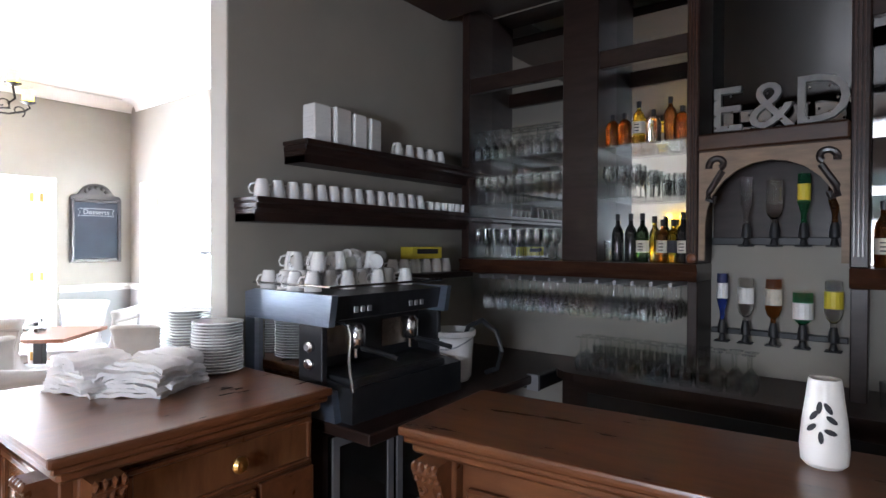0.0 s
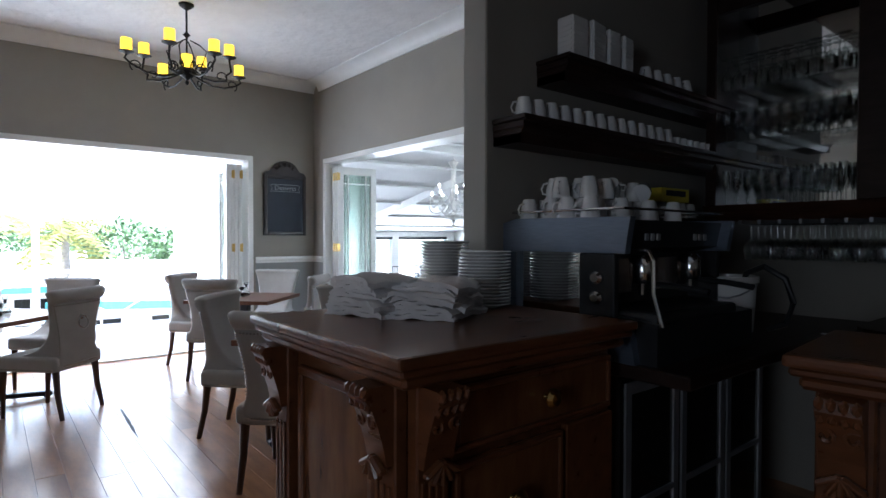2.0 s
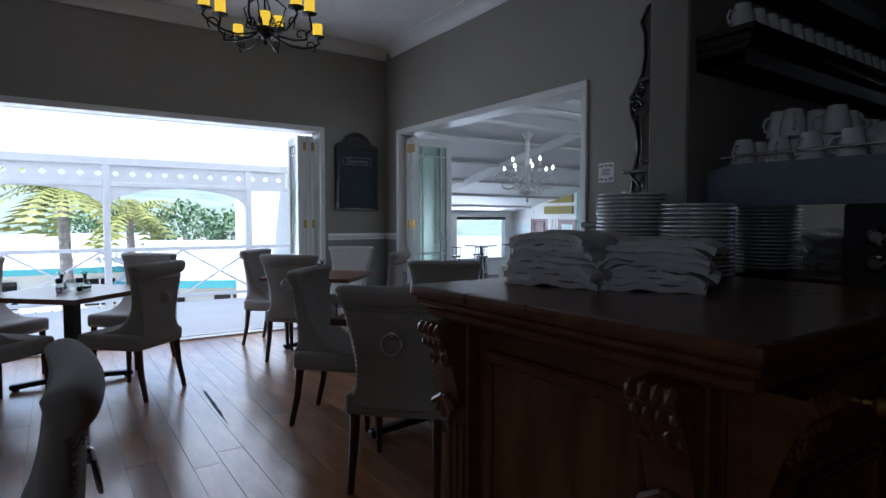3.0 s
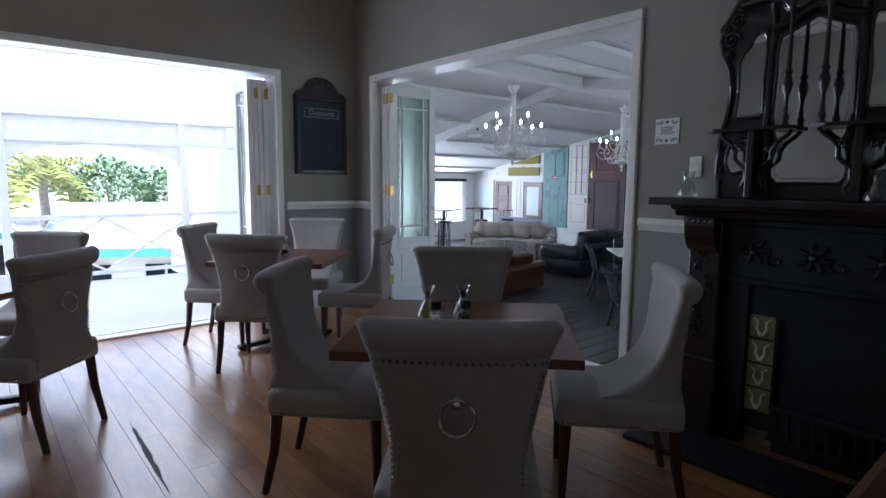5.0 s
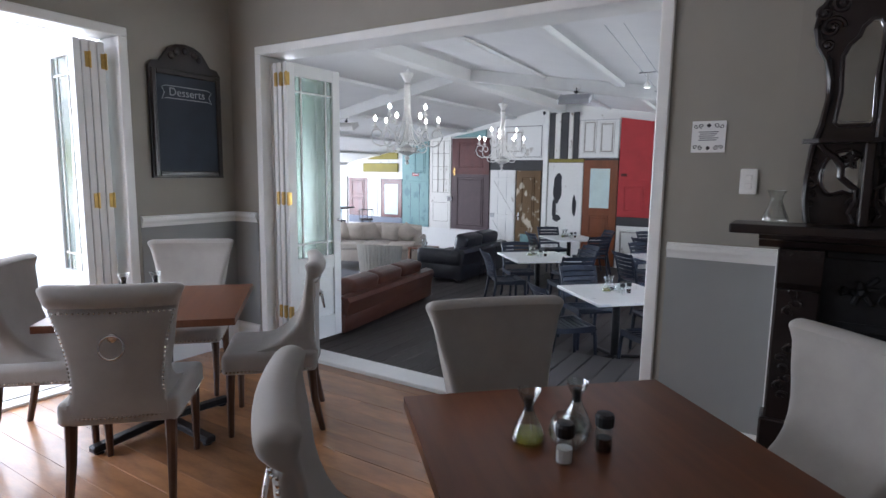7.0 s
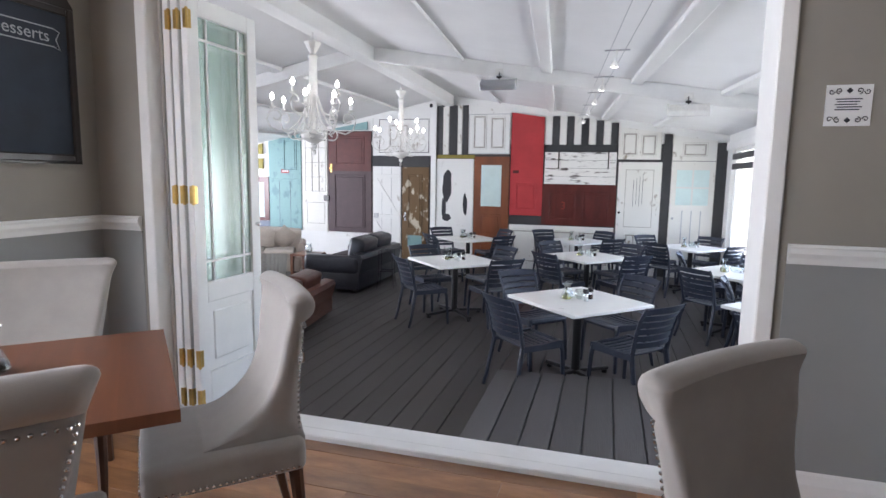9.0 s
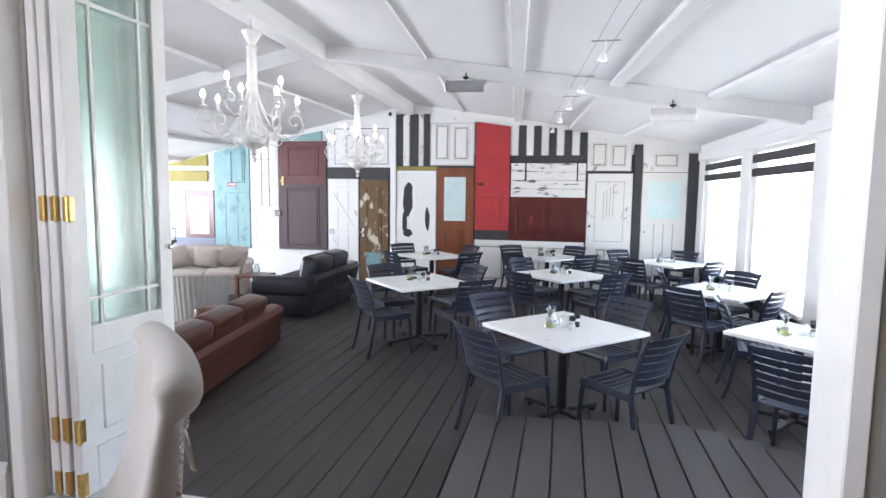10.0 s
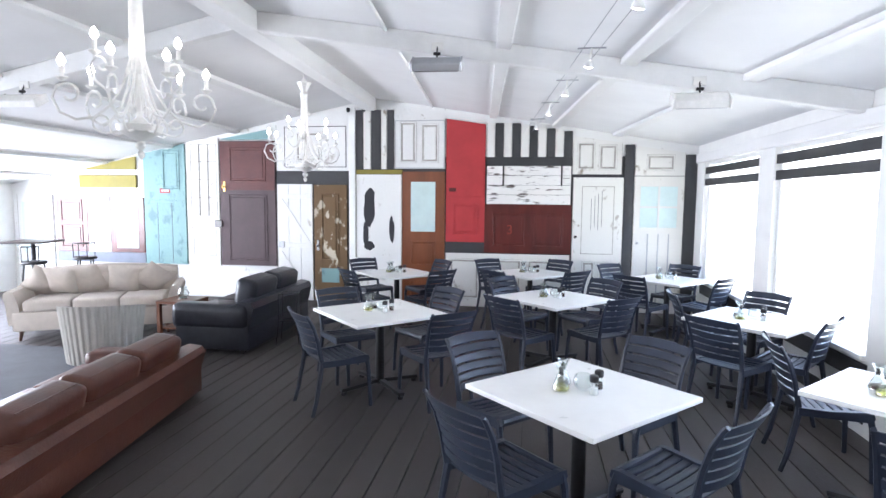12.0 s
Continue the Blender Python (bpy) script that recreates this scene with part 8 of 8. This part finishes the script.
# hill greens are paled to put distance haze into the colour
M["hill"] = mat("hazed_green_hill", (0.34, 0.37, 0.30), 0.95, scale=0.06, dark=(0.2, 0.26, 0.18), cover=0.5, bump=0.0)
M["leafy"] = mat("garden_foliage", (0.11, 0.19, 0.08), 0.6, var=0.35, scale=3, bump=0.1)
M["palmleaf"] = mat("palm_frond", (0.28, 0.29, 0.08), 0.55, var=0.3, scale=4, bump=0.05)
M["bark"] = mat("grey_palm_trunk", (0.34, 0.30, 0.27), 0.9, var=0.3, scale=8, bump=0.4, bscale=20)
M["render_wall"] = mat("white_rendered_wall", (0.74, 0.72, 0.68), 0.8, var=0.06, scale=1, bump=0.1)
M["tealroof"] = mat("teal_painted_iron_roof", (0.08, 0.30, 0.32), 0.45, var=0.1, scale=2, bump=0.08, stretch=(8, 1, 1))
M["greyroof"] = mat("grey_iron_roof", (0.55, 0.57, 0.58), 0.5, var=0.1, scale=2, bump=0.08)
bm = B()
g = 60
vv = []
for i in range(g + 1):
    row = []
    for j in range(g + 1):
        x, y = -1500 + 3000 * (i / g), -1500 + 3000 * (j / g)
        row.append(bm.verts.new((x, y, -2.6)))
    vv.append(row)
for i in range(g):
    for j in range(g):
        bm.faces.new((vv[i][j], vv[i + 1][j], vv[i + 1][j + 1], vv[i][j + 1]))
struct("ground", bm, M["grass"], "dry garden ground reaching to the horizon", "ground")
bm = B()
hv = []
for i in range(41):
    a = radians(110 + 140 * i / 40)
    row = []
    for r, zz in ((150, -2.7), (190, 5 + 4 * noise.noise((i * 0.3, 0, 0))), (260, 15 + 7 * noise.noise((i * 0.22, 2, 0))), (330, -2.7)):
        row.append(bm.verts.new((r * math.cos(a), r * math.sin(a), zz)))
    hv.append(row)
for i in range(40):
    for j in range(3):
        bm.faces.new((hv[i][j], hv[i + 1][j], hv[i + 1][j + 1], hv[i][j + 1]))
struct("backdrop", bm, M["hill"], "low green hill in the distance", "hill", True)


def palm(x, y, z0, h, label):
    tt = thing("palm_tree", label, "palm tree", pose(x, y, z0))
    part("trunk", tube(B(), [(0, 0, 0), (0.08, 0.05, h * 0.4), (0.02, 0.0, h * 0.8), (0.0, 0.0, h)], 0.17, 10, 0.12), M["bark"], tt, "", True)
    rr = random.Random(int(h * 10))
    q6 = B()
    for k in range(26):
        a = radians(360 * k / 26 + rr.uniform(-8, 8))
        el = rr.uniform(-0.3, 1.0)
        L = rr.uniform(1.3, 1.9)
        stem = []
        for s in range(7):
            u = s / 6
            stem.append(Vector((math.cos(a) * L * u, math.sin(a) * L * u, h + L * (el * u - 0.75 * u * u))))
        tube(q6, stem, 0.02, 4, 0.005)
        side_ = Vector((-math.sin(a), math.cos(a), 0))
        for s in range(1, 7):
            for sg in (-1, 1):
                for w in (0, 0.5):
                    b0 = stem[s - 1].lerp(stem[s], w)
                    tip = b0 + side_ * sg * 0.38 + Vector((math.cos(a) * 0.2, math.sin(a) * 0.2, -0.16))
                    v1 = q6.verts.new(b0)
                    v2 = q6.verts.new(b0 + (stem[s] - stem[s - 1]) * 0.35)
                    v3 = q6.verts.new(tip)
                    q6.faces.new((v1, v2, v3))
    part("crown", q6, M["palmleaf"], tt, "arching feathery fronds")


palm(-19.0, 0.1, -2.6, 4.75, "tall palm with arching fronds in the garden")
palm(-25.0, 2.2, -2.6, 4.3, "smaller palm in the garden")


def leafy_tree(x, y, z0, h, r, seed):
    tt = thing("tree", "leafy green garden tree", "tree", pose(x, y, z0), "garden trees")
    rr = random.Random(seed)
    q6 = tube(B(), [(0, 0, 0), (0.05, 0, h * 0.3), (0, 0.1, h * 0.6)], 0.16, 8, 0.08)
    for k in range(5):
        a = rr.uniform(0, 6.28)
        tube(q6, [(0, 0.03, h * 0.35), (0.3 * r * math.cos(a), 0.3 * r * math.sin(a), h * 0.55), (0.6 * r * math.cos(a), 0.6 * r * math.sin(a), h * 0.75)], 0.06, 6, 0.02)
    part("trunk", q6, M["bark"], tt)
    q6 = B()
    for k in range(1500):
        a, u = rr.uniform(0, 6.28), rr.uniform(-1, 1)
        rad = rr.uniform(0.45, 1.0) ** 0.5 * (1 + 0.35 * noise.noise((math.cos(a) * 2 + seed, math.sin(a) * 2, u * 2)))
        s = math.sqrt(1 - u * u)
        p = Vector((r * rad * s * math.cos(a), r * rad * s * math.sin(a), h * 0.62 + h * 0.4 * rad * u))
        d1 = Vector((rr.uniform(-1, 1), rr.uniform(-1, 1), rr.uniform(-1, 1))).normalized() * 0.16
        d2 = Vector((rr.uniform(-1, 1), rr.uniform(-1, 1), rr.uniform(-1, 1))).normalized() * 0.1
        q6.faces.new([q6.verts.new(p + d) for d in (d1, d2, -d1, -d2)])
    part("crown", q6, M["leafy"], tt, "crown of many small leaves")


for k, (x, y, h, r) in enumerate(((-36, 3.2, 4.6, 1.9), (-37, 6.2, 5.0, 2.2), (-36, 9.4, 4.6, 2.1), (-34, 11.8, 5.8, 2.0), (-44, 1.0, 4.4, 2.2), (-38, 15.0, 4.6, 2.2), (-42, 20, 5.5, 2.8))):
    leafy_tree(x, y, -2.6, h, r, k + 1)


def cottage(x, y, w, d, h, rise, roof_mat, rz, label):
    tt = thing("house", label, "house", pose(x, y, -2.6, 0, 0, rz))
    part("wall", prism(B(), [(-d / 2, 0), (d / 2, 0), (d / 2, h), (0, h + rise), (-d / 2, h)], "x", -w / 2, w / 2), M["render_wall"], tt)
    for s in (-1, 1):
        part("fascia", bx(-w / 2 - 0.34, w / 2 + 0.34, s * (d / 2 + 0.42) - 0.03, s * (d / 2 + 0.42) + 0.03, h - 0.2, h + 0.02), M["tealroof"], tt, "teal painted fascia")
        part("roof", prism(B(), [(0, h + rise + 0.08), (s * (d / 2 + 0.4), h - 0.12), (s * (d / 2 + 0.4), h - 0.02), (0, h + rise + 0.2)], "x", -w / 2 - 0.3, w / 2 + 0.3), M[roof_mat], tt)
    for k in range(3):
        for s in (-1, 1):
            wn_ = part("window", bx(-w / 2 + w * (k + 0.5) / 3 - 0.5, -w / 2 + w * (k + 0.5) / 3 + 0.5, s * d / 2 - 0.05, s * d / 2 + 0.05, h * 0.35, h * 0.8), M["b_black"], tt, "dark window")
            part("window_frame", bx(-w / 2 + w * (k + 0.5) / 3 - 0.03, -w / 2 + w * (k + 0.5) / 3 + 0.03, s * d / 2 - 0.07, s * d / 2 + 0.07, h * 0.35, h * 0.8), M["render_wall"], wn_)


cottage(-19.8, 5.0, 5.5, 3.6, 2.2, 0.9, "greyroof", 62, "low white house with teal roof edges")
cottage(-29.0, -1.5, 9.0, 6.0, 2.2, 1.0, "render_wall", 85, "white house with a pale roof")
cottage(-28.0, 9.5, 5.0, 4.0, 1.8, 1.0, "greyroof", 40, "pale house beyond the garden")
t = thing("garden_fence", "dark palisade fence below the veranda", "fence", pose(-19.5, 0, -2.6))
for k in range(40):
    part("pale", bx(-0.015, 0.015, -6 + 0.36 * k, -5.96 + 0.36 * k, 0, 1.5), M["blackmetal"], t)
part("rail", bx(-0.02, 0.02, -6, 8.4, 1.3, 1.35), M["blackmetal"], t)
part("rail", bx(-0.02, 0.02, -6, 8.4, 0.2, 0.25), M["blackmetal"], t)

# ---- floor boards, last ----
BW_ = 0.148


def board_mesh(name, w, h, L, edge=0.003):
    q7 = B()
    box(q7, 0, w, 0, L, -h, 0, bev=edge)
    me = bpy.data.meshes.new(name)
    q7.to_mesh(me)
    q7.free()
    return me


# pine boards run towards the veranda, along x
rnd = random.Random(21)
pine_meshes = {}


def lay(name, parent, me, m):
    o = new(name, me)
    o.parent = parent
    o.matrix_basis = m
    return o


for L in (2.4, 3.0, 3.6):
    me = board_mesh("floor_board", BW_ - 0.0016, 0.028, L - 0.0016, 0.0005)
    me.materials.append(M["pine"])
    pine_meshes[L] = me
y = YS
row = 0
while y < YB - 0.05:
    x = XW - 0.02 - rnd.uniform(0, 1.2)
    while x < XE - 0.01:
        L = rnd.choice((2.4, 3.0, 3.6))
        x0 = x
        if x0 + L > XE:
            s = (XE - x0) / L
            lay("floor_board", floor_ob, pine_meshes[L], Matrix.Translation((XE, y, 0)) @ Matrix.Rotation(radians(90), 4, "Z") @ Matrix.Diagonal((1, s, 1, 1)))
            break
        if x0 + L > XW:
            cut = max(0.0, XW - 0.02 - x0)
            o = lay("floor_board", floor_ob, pine_meshes[L], Matrix.Translation((x0 + L if not cut else x0 + L, y, rnd.uniform(-0.0008, 0.0008))) @ Matrix.Rotation(radians(90), 4, "Z") @ Matrix.Diagonal((1, (L - cut) / L, 1, 1)))
        x += L
    y += BW_
    row += 1

# a long split in one board
pts = []
for k in range(14):
    u = k / 13
    pts.append((-5.78 + 0.95 * u, 0.845 - 0.03 * u + 0.008 * noise.noise((u * 9, 0, 0)) - 0.012 * math.sin(math.pi * u)))
for k in range(13, -1, -1):
    u = k / 13
    pts.append((-5.78 + 0.95 * u, 0.845 - 0.03 * u + 0.008 * noise.noise((u * 9, 0, 4)) + 0.014 * math.sin(math.pi * u)))
part("board_split", prism(B(), pts, "z", 0.0008, 0.0022), M["ink"], floor_ob, "dark split in a floor board")

# deck boards run along y
DB = 0.187
deck_floor = bpy.data.objects["floor_deck"]
me_far = board_mesh("deck_board", DB - 0.007, 0.026, 8.58)
me_far.materials.append(M["deck"])
x = XG - 0.0
k = 0
while x - DB > XV:
    x -= DB
    lay("deck_board", deck_floor, me_far, Matrix.Translation((x, YN + 0.28, DZ)))
    k += 1
me_l = board_mesh("landing_board", DB - 0.012, 0.024, 1.0)
me_l.materials.append(M["landing"])
x = -5.78
while x < -3.25:
    xm = x + DB / 2
    if xm < -4.3:
        ye = 5.56 + (xm + 5.78) / 1.48 * 0.16
    elif xm < -3.75:
        ye = 5.72 - (xm + 4.3) / 0.55 * 0.30
    else:
        ye = 5.42 - (xm + 3.75) / 0.55 * 0.42
    lay("landing_board", landing, me_l, Matrix.Translation((x, YN + 0.26, PZ)) @ Matrix.Diagonal((1, ye + 0.02 - YN - 0.26, 1, 1)))
    x += DB
